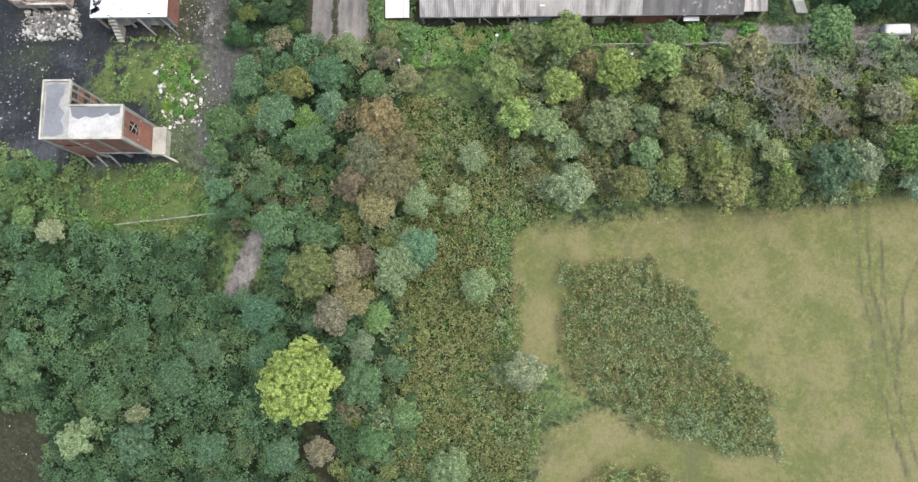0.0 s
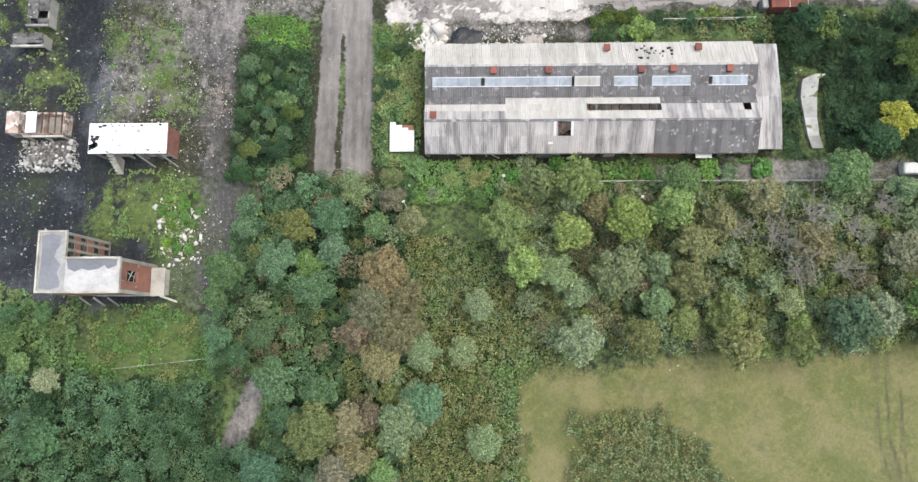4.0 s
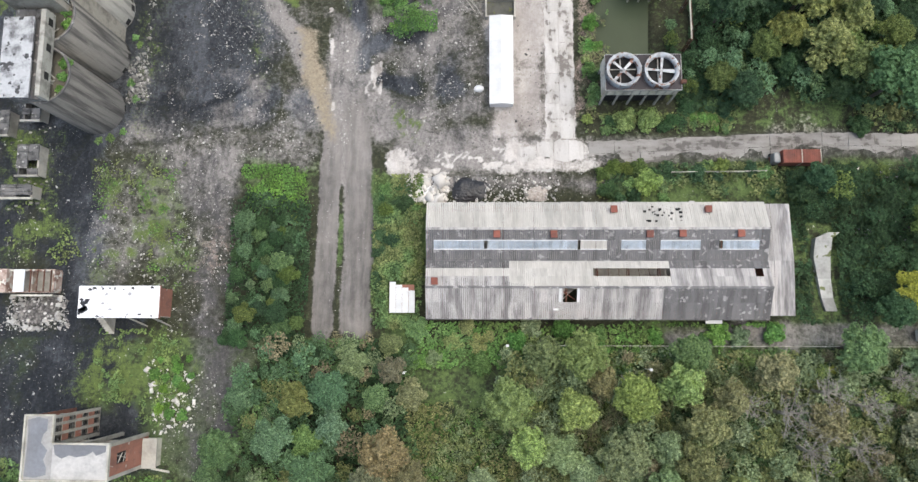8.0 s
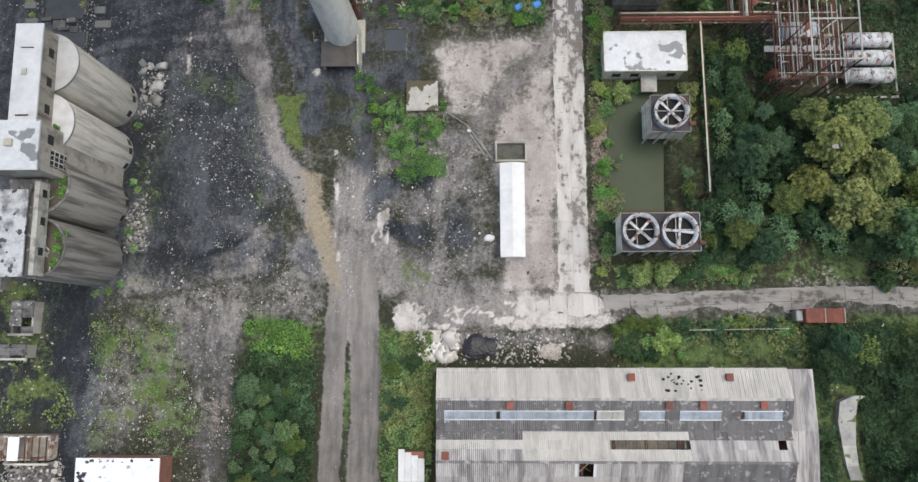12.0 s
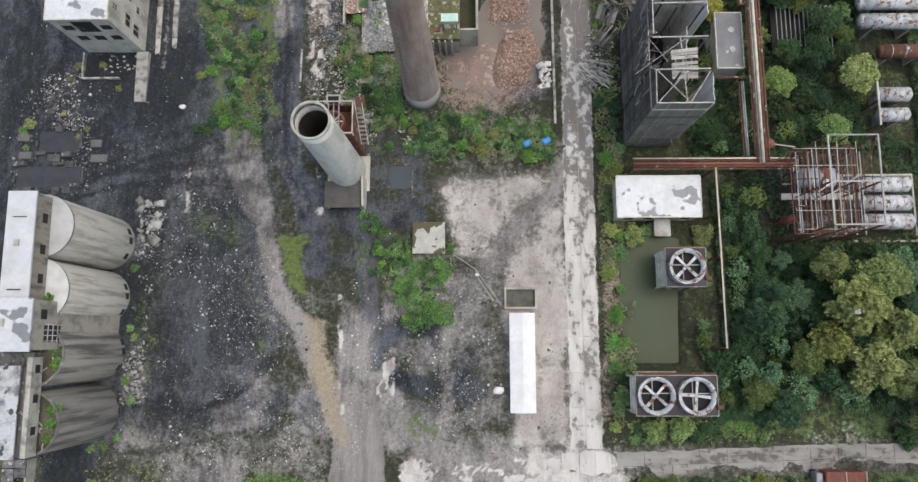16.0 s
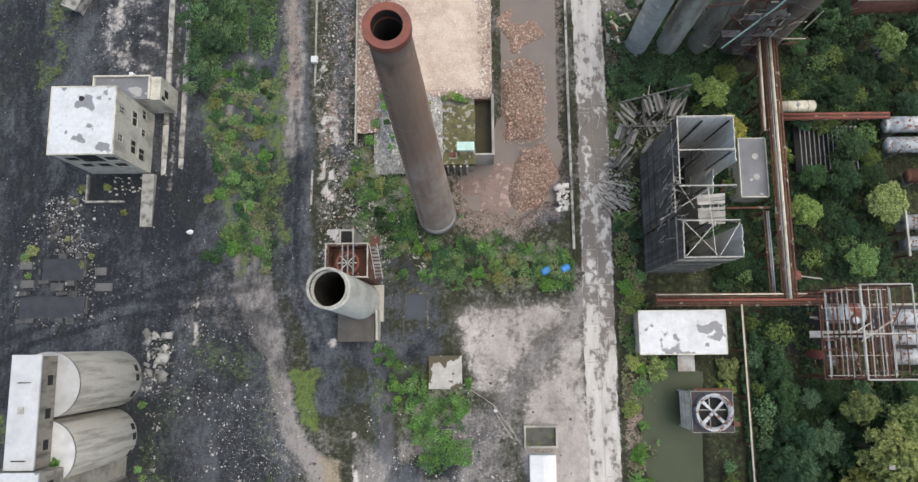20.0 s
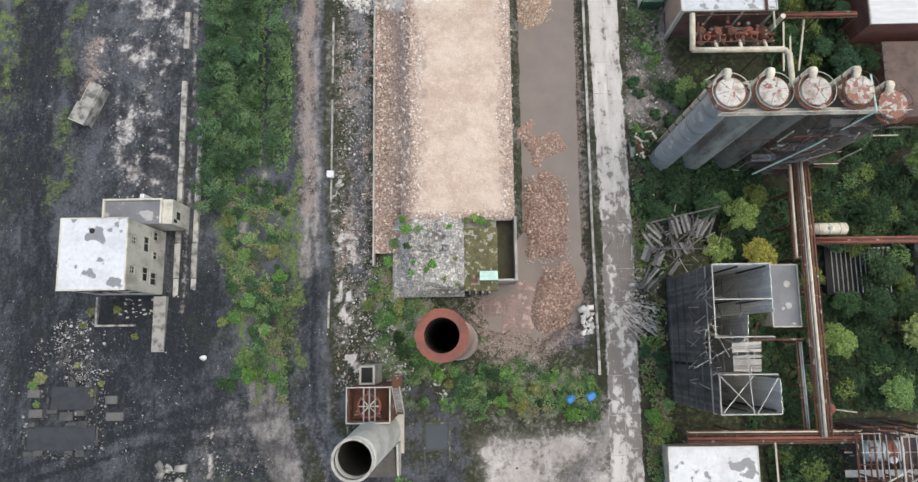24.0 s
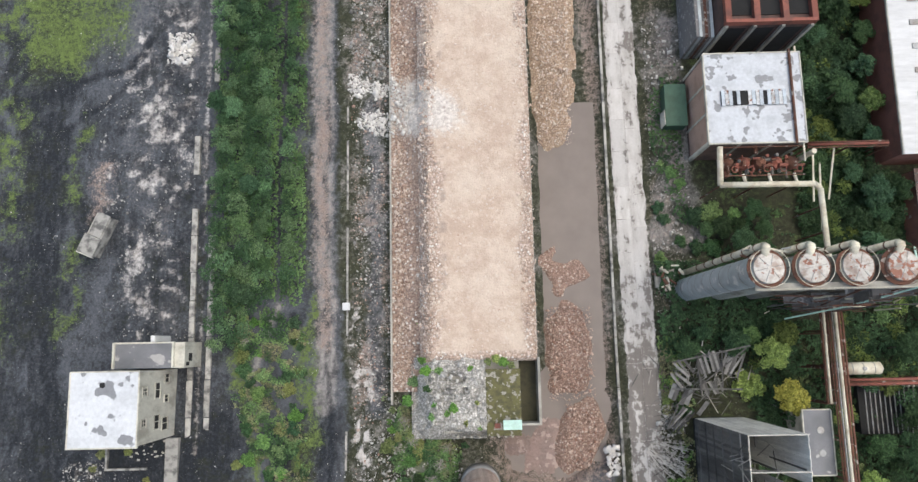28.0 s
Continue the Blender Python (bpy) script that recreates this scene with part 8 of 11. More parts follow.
def kerb_walls():
    s = thing("loading_dock_edge", -55.5, 175, -7.4, "long broken concrete dock edge with a sunken track", "dock")
    y = 142.0
    while y < 228:
        L = rng.uniform(4, 7)
        for x0, x1, h in ((-57.6, -56.5, 0.5), (-54.6, -53.6, 0.45)):
            if rng.random() < (0.92 if y < 178 else 0.4):
                part("kerb_slab", box(x0 + rng.uniform(0, 0.3), x1, y, y + L - 0.12, -8.4, -7.4 + h + rng.uniform(-0.08, 0.08), bev=0.05), DOCK, s)
        y += L
    p = thing("concrete_shelter", -72.3, 178, -7.6, "low leaning concrete shelter, open at the south end", "shelter")
    turn = Matrix.Rotation(-0.42, 3, "Z")

    def leaning(name, a, b, c, d, z0, z1, mt):
        bm = box(-72.6 + a, -72.6 + b, 178.4 + c, 178.4 + d, z0, z1, bev=0.04)
        bmesh.ops.rotate(bm, verts=bm.verts, cent=(-72.6, 178.4, -6), matrix=turn)
        part(name, bm, mt, p)

    leaning("roof_slab", -1.5, 1.4, -3.6, -0.4, -4.9, -4.65, DOCK)
    leaning("roof_slab", -1.1, 1.1, -0.35, 3.6, -5.1, -4.85, DOCK)
    leaning("wall", -1.4, -1.1, -3.5, 3.4, -8.2, -5.1, CONCRETE)
    leaning("wall", 1.0, 1.25, -3.5, 3.4, -8.2, -5.1, DOCK)
    leaning("lintel", -1.5, 1.4, -3.75, -3.62, -5.4, -4.6, PALE)
    leaning("void", -1.1, 1.0, -3.3, -3.2, -8.0, -5.2, DARK)
    leaning("floor", -1.1, 1.0, -3.2, 3.4, -8.2, -7.3, DARK)
    f = thing("foundation", -74, 127, -6.3, "square concrete foundation blocks among rubble", "foundation")
    for x, y in ((-79, 126.4), (-74, 125.9), (-66.6, 125.8), (-79.4, 129.5), (-66.8, 128.4)):
        part("block", box(x, x + rng.uniform(1.8, 3), y, y + 1.3, -6.9, -5.5, bev=0.06), surface("sooty block", (0.12, 0.118, 0.115), (0.05, 0.05, 0.05), grain=3), f)


kerb_walls()


def sunken_pits():
    """Two foundation pits full of black sludge, with broken concrete edges."""
    black = surface("sooty pit edge", (0.085, 0.085, 0.082), (0.025, 0.026, 0.027), grain=4, blot=0.9, third=(0.24, 0.235, 0.22), third_at=0.62)
    sludge = surface("black pit sludge", (0.034, 0.037, 0.042), (0.016, 0.018, 0.022), 0.45, grain=3, blot=0.6, relief=0.6)
    for x0, x1, y0, y1, word in ((-79.2, -67.6, 121.0, 125.4, "long"), (-76.0, -68.4, 127.2, 131.6, "short")):
        g = float(lie(np.array([x0]), np.array([y0]))[0])
        s = thing("foundation_pit", (x0 + x1) / 2, (y0 + y1) / 2, g - 0.2, f"{word} foundation pit of black sludge with broken sooty edges", "pit", "foundation pits")
        part("water", box(x0 + 0.4, x1 - 0.4, y0 + 0.4, y1 - 0.4, g - 0.5, g + 0.02), sludge, s, "black sludge")
        n = round((x1 - x0) / 1.6)
        for k in range(n):
            a = x0 + k * (x1 - x0) / n
            for y in (y0, y1):
                if rng.random() < 0.45:
                    continue
                bm = box(a + 0.05, a + (x1 - x0) / n * rng.uniform(0.7, 1.2), y - rng.uniform(0.2, 0.7), y + rng.uniform(0.2, 0.6), g - 0.5, g + rng.uniform(0.2, 0.9), bev=0.06)
                bmesh.ops.rotate(bm, verts=bm.verts, cent=(a, y, g), matrix=Euler((rng.uniform(-0.1, 0.1), rng.uniform(-0.08, 0.08), rng.uniform(-0.1, 0.1))).to_matrix())
                part("edge_block", bm, black, s)
        for x, a, b in ((x0, 0.5, 0.55), (x1, 0.3, 1.0)):
            part("edge_wall", box(x - 0.2, x + 0.2, y0 + 0.5 + a * (y1 - y0 - 1) * 0.5, y0 + 0.5 + b * (y1 - y0 - 1), g - 0.5, g + rng.uniform(0.2, 0.5), bev=0.05), black, s)
    for x, y, r in ((-77.6, 132.6, 1.3), (-78.6, 130.6, 0.9), (-69.0, 130.2, 0.8), (-67.8, 131.6, 0.7), (-72.0, 134.6, 0.6), (-63.0, 139.0, 0.7), (-66.2, 143.4, 0.8), (-70.4, 143.2, 0.9), (-71.6, 141.0, 0.7)):
        plant(x, y, r, "olive", "bush", 0.7, "in the rubble below the pale block", "bushes by the pits")


sunken_pits()


# ---- the coke-oven battery ----
def clip01(v):
    return np.clip(v, 0, 1)


def lime_at(x, y):
    """Where lime was tipped over the battery edge."""
    return clip01(1.7 - np.hypot((x + 21.5) / 9.0, (y - 199 + 0.35 * (x + 21.5)) / 4.6) * 1.1)


def battery():
    s = thing("oven_battery", -11, 186, -7.5, "long razed oven battery topped with crushed pale firebrick", "ruin")
    x0, x1, y0, y1, T = -19.3, -0.8, 145.6, 240.0, -1.5
    part("body", box(x0 + 1.6, x1 - 0.5, 157.2, y1, -8.8, T - 0.9), BRICK, s, "brick flank")
    part("east_wall", box(x1 - 0.5, x1 - 0.2, 157.2, y1, -8.8, T - 1.0), DOCK, s)
    # uneven top
    xs, ys = np.arange(x0, x1 + 0.01, 0.35), np.arange(156.6, y1, 0.35)
    gx, gy = [a.ravel() for a in np.meshgrid(xs, ys)]
    rim = np.minimum(np.minimum(gx - x0 - 1.6 * fbm(gx, gy, 3, 95), x1 - gx - 0.4 * fbm(gx, gy, 2.5, 96)), gy - 156.6)
    z = T + (fbm(gx, gy, 5, 91) - 0.5) * 0.5 + (fbm(gx, gy, 0.8, 92, 2) - 0.5) * np.where((gx < x0 + 3) | (gx > x1 - 2.2), 0.45, 0.14)
    z = z - np.clip(0.5 - rim, 0, 1.6) * 1.9 + (fbm(gx, gy, 20, 97) - 0.5) * 0.6
    z = z - np.clip(1 - np.abs(gx - x0 - 1.2) / 0.5, 0, 1) * 0.5
    n, k = len(xs), len(ys)
    i = np.arange(n * k).reshape(k, n)
    f = np.stack([i[:-1, :-1], i[:-1, 1:], i[1:, 1:], i[1:, :-1]], -1).reshape(-1, 4)
    worn = np.stack([clip01(1.15 - np.minimum((gx - x0) / 5.0, np.minimum((x1 - gx) / 3.0, (gy - 156) / 3.0)) + (fbm(gx, gy, 6, 98) - 0.5) * 1.2) * np.where(gy > 195, 0.75, 1.0),
                     lime_at(gx, gy), clip01(0.9 - np.abs(gx + 15.2 + (fbm(gx, gy, 9, 199) - 0.5) * 2) / 1.1) * clip01(fbm(gx / 3, gy, 1.1, 197) * 4 - 1.7) + 0.8 * clip01(1 - np.abs(gy - 190.5) / 2.2) * clip01(fbm(gx, gy / 4, 0.9, 198) * 5 - 2.5), np.ones(len(gx))], -1)
    me = from_arrays("top", np.stack([gx, gy, z], -1) - np.array(BASE[s.name]), f, CREAMTOP, True)
    me.attributes.new("worn", "FLOAT_COLOR", "POINT").data.foreach_set("color", worn.astype(np.float32).ravel())
    o = new("top", me)
    o.parent = s
    o["label"] = "crushed pale firebrick top"
    # western ledge
    xs, ys = np.arange(-24.0, x0 + 0.4, 0.3), np.arange(152.0, y1, 0.3)
    gx, gy = [a.ravel() for a in np.meshgrid(xs, ys)]
    z = -5.9 + (fbm(gx, gy, 3, 191) - 0.5) * 1.1 + (fbm(gx, gy, 0.7, 192, 2) - 0.5) * 0.45 + np.clip((gx + 22.2) / 3, 0, 1) * (0.6 + 1.6 * clip01(fbm(gx, gy, 7, 193) * 3 - 1))
    n, k = len(xs), len(ys)
    i = np.arange(n * k).reshape(k, n)
    f = np.stack([i[:-1, :-1], i[:-1, 1:], i[1:, 1:], i[1:, :-1]], -1).reshape(-1, 4)
    o = new("ledge", from_arrays("ledge", np.stack([gx, gy, z], -1) - np.array(BASE[s.name]), f, RUBBLE, False))
    worn = np.stack([np.full(len(gx), 0.75) + (fbm(gx, gy, 5, 194) - 0.5), lime_at(gx, gy), np.zeros(len(gx)), np.ones(len(gx))], -1)
    o.data.attributes.new("worn", "FLOAT_COLOR", "POINT").data.foreach_set("color", worn.astype(np.float32).ravel())
    o.parent = s
    o["label"] = "lower brick ledge buried in rubble"
    part("ledge_edge", box(-24.2, -23.9, 150.0, y1, -8.8, -5.5), CONCRETE, s)
    # southern slab
    part("south_block", box(x0 + 2.6, -4.0, y0 + 0.2, 157.1, -8.8, -3.0), CONCRETE, s)
    part("moss_slab", box(-9.2, -3.9, y0 - 0.2, 155.4, -3.0, -1.78, bev=0.06), surface("olive moss on concrete", (0.15, 0.14, 0.055), (0.075, 0.075, 0.04), grain=5, blot=1.0, amount=0.9, third=(0.36, 0.34, 0.29), third_at=0.56), s, "mossy olive slab")
    # collapsed western half: a crust of broken slab sagging to its edges
    xs, ys = np.arange(x0 - 1.6, -9.2, 0.3), np.arange(y0 - 0.9, 157.3, 0.3)
    gx, gy = [q.ravel() for q in np.meshgrid(xs, ys)]
    rim = np.minimum(gx - x0 + 1.0 - 3.4 * fbm(gx, gy, 3.5, 295), gy - y0 + 0.6 - 2.0 * fbm(gx, gy, 3, 296))
    z = -1.8 + (fbm(gx, gy, 3, 291) - 0.5) * 1.3 + (fbm(gx, gy, 0.9, 292, 2) - 0.5) * 0.8 - np.clip(0.7 - rim, 0, 2.4) * 1.7
    for hx, hy, hr in ((-15.6, 152.2, 0.75), (-13.4, 154.0, 1.0), (-14.8, 154.4, 0.8), (-12.4, 152.2, 0.6)):
        z = z - 2.2 * np.clip(1.25 - np.hypot(gx - hx, (gy - hy) * 1.5) / hr, 0, 1)
    n, k = len(xs), len(ys)
    i = np.arange(n * k).reshape(k, n)
    f = np.stack([i[:-1, :-1], i[:-1, 1:], i[1:, 1:], i[1:, :-1]], -1).reshape(-1, 4)
    o = new("broken_crust", from_arrays("broken_crust", np.stack([gx, gy, z], -1) - np.array(BASE[s.name]), f, brick_bits("broken slab crust", (0.33, 0.315, 0.28), (0.56, 0.54, 0.50), (0.70, 0.68, 0.64), 3.4), False))
    o.parent = s
    o["label"] = "broken pale slab sagging to its edges"
    part("pit_wall", box(-1.2, -0.8, 146.9, 157.1, -8.8, -1.6), CONCRETE, s)
    part("pit_wall", box(-3.9, -1.2, 146.9, 147.2, -8.8, -1.7), CONCRETE, s)
    part("pit_floor", box(-3.95, -1.2, 147.2, 157.1, -8.8, -5.2), surface("slimy pit floor", (0.075, 0.07, 0.04), (0.03, 0.03, 0.022), grain=4, blot=0.7), s)
    for k in range(9):
        x = x0 + 5.5 + k * 1.05
        part("buttress", box(x, x + 0.3, y0 - 0.5, y0 - 0.2, -8.8, -2.3), CONCRETE, s)
    t = thing("green_tank", -5.5, 147.4, -1.75, "small pale green tank on a steel frame", "tank")
    part("lid", box(-6.85, -4.1, 146.7, 148.1, 1.7, 1.9, bev=0.05), GREENBOX, t)
    part("side", box(-6.7, -4.25, 146.85, 147.95, 0.6, 1.7), GREENBOX, t)
    for x in (-6.6, -4.5):
        for y in (146.95, 147.7):
            part("leg", box(x, x + 0.14, y, y + 0.14, -1.75, 0.6), RUST, t)
    part("box", box(-8.0, -7.1, 146.6, 147.3, -1.75, -1.2), RUST_RED, t)

    for x, y, r, h in ((-18.4, 155.4, 1.0, "bright"), (-20.6, 153.6, 1.1, "mid"), (-21.6, 150.6, 1.0, "fresh"), (-14.2, 149.6, 0.9, "bright"), (-15.2, 148.8, 0.6, "fresh"), (-17.6, 148.4, 0.7, "mid"), (-17.2, 150.2, 0.5, "fresh"), (-12.2, 147.4, 0.6, "olive"), (-10.6, 150.4, 0.5, "olive"), (-11.6, 155.6, 0.6, "fresh"), (-16.4, 155.4, 0.7, "mid"), (-18.2, 152.6, 0.8, "shade"), (-10.2, 146.6, 0.5, "mid"), (-18.9, 156.9, 0.8, "fresh"), (-8.8, 156.6, 0.7, "olive"), (-7.6, 157.0, 0.8, "lime"), (-19.4, 147.2, 0.9, "mid"), (-6.4, 156.4, 0.9, "fresh"), (-5.2, 156.0, 0.7, "olive"), (-19.6, 163, 0.6, "fresh"), (-19.6, 175, 0.5, "mid")):
        plant(x, y, r, h, "bush", 0.7, "rooted in the battery rubble", "bushes on the battery").location.z = -5.4 if x < -19 else -1.85


battery()


def heap(name, label, x, y, rx, ry, h, base, material, turn=0.0, n=40, ragged_by=0.22):
    """A heap of broken bricks: a lumpy mound with loose pieces proud of it."""
    me_v, me_f = [], []
    ca, sa = math.cos(turn), math.sin(turn)
    for j in range(n + 1):
        for i in range(n + 1):
            u, v = i / n * 2 - 1, j / n * 2 - 1
            px, py = u * rx, v * ry
            wx, wy = x + px * ca - py * sa, y + px * sa + py * ca
            d = (abs(u) ** 2.6 + abs(v) ** 2.6) ** (1 / 2.6) + noise.noise((wx * 0.35, wy * 0.35, 0)) * ragged_by
            top = max(0.0, 1 - max(0.0, d) ** 3)
            z = base - 0.25 + top * h * (0.85 + 0.25 * noise.noise((wx * 0.5, wy * 0.5, 3))) + noise.noise((wx * 3, wy * 3, 5)) * 0.09
            me_v.append((wx, wy, z if top > 0 else base - 0.6))
    for j in range(n):
        for i in range(n):
            a = j * (n + 1) + i
            me_f.append((a, a + 1, a + n + 2, a + n + 1))
    ob = new(name, from_arrays(name, me_v, me_f, material, False))
    return tagged(ob, label, "rubble", kind="stuff")


HEAPB = brick_bits("wet brick rubble", (0.25, 0.16, 0.125), (0.42, 0.295, 0.235), (0.58, 0.49, 0.42), 4.2)
WASH = surface("muddy brick wash", (0.235, 0.165, 0.14), (0.15, 0.11, 0.098), 0.6, grain=4, blot=0.6, third=(0.33, 0.25, 0.215), third_at=0.58, relief=0.8)
HEAPC = brick_bits("tan brick rubble", (0.36, 0.25, 0.175), (0.52, 0.40, 0.30), (0.66, 0.58, 0.49), 3.6)
heap("brick_heap", "long heap of broken red-brown brick in the water", 4.4, 158.2, 4.0, 8.0, 1.8, -8.2, HEAPB)
heap("brick_heap", "rounded heap of wet broken brick in the water", 5.6, 144.2, 3.9, 6.6, 1.9, -8.2, HEAPB, -0.42)
heap("brick_wash", "flat muddy wash of brick dust between the heaps", 0.2, 142.2, 3.6, 6.4, 0.55, -8.1, WASH, -0.3)
heap("brick_wash", "low tongue of wet brick dust below the slab", -4.2, 143.2, 3.2, 2.0, 0.45, -8.1, WASH, 0.25)
heap("brick_heap", "small heap of broken brick in the water", 3.8, 171.3, 3.4, 3.8, 1.0, -8.2, HEAPB, 0.6, 40, 0.85)
heap("brick_heap", "long pale heap of crushed brick filling the trench", 3.4, 215, 4.6, 25.0, 2.0, -8.2, HEAPC, 0, 60)
heap("rubble_heap", "heap of white sacks and broken plaster by the shed", -6, 70.2, 3.2, 1.8, 0.5, -2.4, WHITE3)
heap("rubble_heap", "heap of black plastic sheeting by the shed", 0.6, 70.4, 3.4, 2.4, 1.3, -2.5, TARP)
heap("rubble_heap", "heap of pale broken brick by the shed", 11.5, 69.8, 3.0, 1.8, 0.9, -2.5, surface("pale plaster rubble", (0.55, 0.50, 0.45), (0.22, 0.18, 0.16), grain=5, blot=1.5, relief=1.0))
heap("rubble_heap", "rubble heap below the roofless ruin", -68.5, 50.6, 4.6, 2.8, 1.4, -1.5, brick_bits("ruin rubble", (0.05, 0.048, 0.046), (0.30, 0.28, 0.26), (0.62, 0.60, 0.57), 2.6))


# ---- timber cooling tower ----
def plank_wall(parent, a, b, z0, top, width, material, lost=0.0, lean=0.0, thick=0.08):
    """Upright boards from a to b; top(s) gives each board's upper end."""
    a, b = Vector(a), Vector(b)
    n = max(2, round((b - a).length / width))
    d = (b - a) / n
    nrm = Vector((-d.y, d.x, 0)).normalized()
    for k in range(n):
        if rng.random() < lost:
            continue
        p, q = a + d * (k + 0.03), a + d * (k + 0.97)
        zt = top((k + 0.5) / n) + rng.uniform(-0.25, 0.1)
        off = nrm * (lean + rng.uniform(-0.03, 0.03))
        bm = bmesh.new()
        hexa(bm, [(p.x, p.y, z0), (q.x, q.y, z0), (q.x + nrm.x * thick, q.y + nrm.y * thick, z0), (p.x + nrm.x * thick, p.y + nrm.y * thick, z0)],
             [(p.x + off.x, p.y + off.y, zt), (q.x + off.x, q.y + off.y, zt), (q.x + off.x + nrm.x * thick, q.y + off.y + nrm.y * thick, zt), (p.x + off.x + nrm.x * thick, p.y + off.y + nrm.y * thick, zt)])
        bmesh.ops.recalc_face_normals(bm, faces=bm.faces[:])
        part("board", bm, material, parent)


def timber_tower():
    g, T = -5.6, 15.9
    s = thing("timber_cooling_tower", 27, 137, g, "tall wrecked timber cooling tower, roofless with broken boards", "cooling tower")
    x0, x1, y0, y1 = 23.4, 31.1, 127.8, 147.1
    inner = surface("pale lined boards", (0.78, 0.76, 0.70), (0.42, 0.40, 0.36), grain=3, blot=0.35, amount=0.6, stretch=(1, 1, 0.5), rand=0.08)
    west = lambda u: T - 0.2 - 4.2 * max(0.0, min(1.0, (u - 0.34) / 0.12, (0.72 - u) / 0.1))
    plank_wall(s, (x0, y1, 0), (x0, y0, 0), g, west, 0.42, TIMBER, 0.03)
    plank_wall(s, (x0, y0, 0), (x1, y0, 0), g, lambda u: T, 0.42, surface("mossy grey timber", (0.21, 0.21, 0.18), (0.085, 0.088, 0.075), grain=3, blot=0.6, stretch=(1, 1, 0.3), rand=0.2))
    plank_wall(s, (x1, y1, 0), (x0, y1, 0), g, lambda u: T - 0.1, 0.45, inner)
    # eastern wall stands at its ends and sags between
    pale = surface("pale inner boards", (0.78, 0.76, 0.70), (0.50, 0.48, 0.44), grain=3, blot=0.6, stretch=(1, 1, 0.3), rand=0.1)
    plank_wall(s, (x1 - 0.2, y0, 0), (x1 - 0.2, 132.2, 0), g, lambda u: T - 0.2, 0.45, pale, 0.0, -0.5)
    plank_wall(s, (x1 - 0.3, 140.8, 0), (x1 - 0.3, y1, 0), g, lambda u: T - 0.2, 0.45, pale, 0.0, -0.4)
    plank_wall(s, (x1 - 1.6, 132.6, 0), (x1 - 1.6, 140.6, 0), g, lambda u: 11.5 + 1.5 * abs(u - 0.4), 0.45, pale, 0.08, 0.3)
    for k in range(6):
        z = g + 2 + k * 3.4
        for p, q in (((x0 - 0.1, y0, z), (x0 - 0.1, y1, z)), ((x0, y0 - 0.1, z), (x1, y0 - 0.1, z))):
            bm = bmesh.new()
            beam(p, q, 0.16, bm)
            part("rail", bm, TIMBER_PALE if k == 5 else TIMBER, s)
    bm = bmesh.new()
    part("rim_beam", beam((x0, y0, T + 0.1), (x1, y0, T + 0.1), 0.15, bm), TIMBER_PALE, s)
    part("rim_beam", beam((x0, y1, T + 0.1), (x1, y1, T + 0.1), 0.15), TIMBER_PALE, s)
    part("rim_beam", beam((x0, 137.8, T - 0.1), (x0, y1, T + 0.1), 0.14), TIMBER_PALE, s)
    part("rim_beam", beam((x0, y0, T + 0.1), (x0 + 0.1, 132.6, T), 0.14), TIMBER_PALE, s)
    for y, zz in ((132.8, T - 0.4), (137.6, T - 0.6), (142.5, T - 0.3)):
        part("tie_beam", beam((x0, y, zz), (x1, y, zz + 0.2), 0.14), TIMBER_PALE, s)
        part("tie_beam", beam((x0 - 0.5, y + 0.3, zz - 0.5), (x1 + 0.3, y - 0.2, zz - 0.3), 0.14), TIMBER, s)
    for p, q in (((x0 + 0.3, y0 + 0.2, T), (28, 132.6, T - 0.4)), ((x0 + 0.2, 132.6, T), (27.8, y0 + 0.3, T)), ((28, y0, T), (31, 132.4, T)), ((27.6, y0, T), (27.2, 137.6, T - 0.5)), ((21.5, 133.5, 12), (28, 137.5, 15)), ((24, 139, 8), (30, 135, 14)), ((25, 142, 6), (26, 135, 13)), ((24.5, 144, 9), (25.5, 139, 5))):
        part("brace", beam(p, q, 0.1), TIMBER_PALE, s)
    for _ in range(60):
        p = Vector((rng.uniform(x0 + 0.5, x1 - 0.8), rng.uniform(y0 + 1, y1 - 1), rng.uniform(-2, 11)))
        q = p + Vector((rng.uniform(-2, 2), rng.uniform(-3.5, 3.5), rng.uniform(-4, 4)))
        q.x = min(max(q.x, x0 + 0.2), x1 - 0.4)
        part("broken_batten", beam(p, q, rng.uniform(0.05, 0.12)), TIMBER if rng.random() < 0.7 else TIMBER_PALE, s)
    for _ in range(45):
        y = rng.uniform(131, 146)
        z = rng.uniform(4, 13)
        part("loose_batten", beam((x0 - 0.2, y, z), (x0 - 0.25, y + rng.uniform(-1.5, 1.5), z + rng.uniform(2, 5)), 0.09), TIMBER_PALE if rng.random() < 0.4 else TIMBER, s)
    # fallen panel: slats still nailed to their rails, leaning in the gap
    for k in range(9):
        if k == 3:
            continue
        u = k / 9
        p, q = Vector((26.6 + u * 0.5, 136.8 - u * 3.8, 12.6 - u * 1.4)), Vector((30.3 + u * 0.3, 137.0 - u * 4.1 + rng.uniform(-0.1, 0.1), 13.1 - u * 1.4))
        bm = bmesh.new()
        d, t = Vector((0, -0.40, -0.14)), Vector((0, 0, 0.06))
        hexa(bm, [p, q, q + d, p + d], [p + t, q + t, q + d + t, p + d + t])
        bmesh.ops.recalc_face_normals(bm, faces=bm.faces[:])
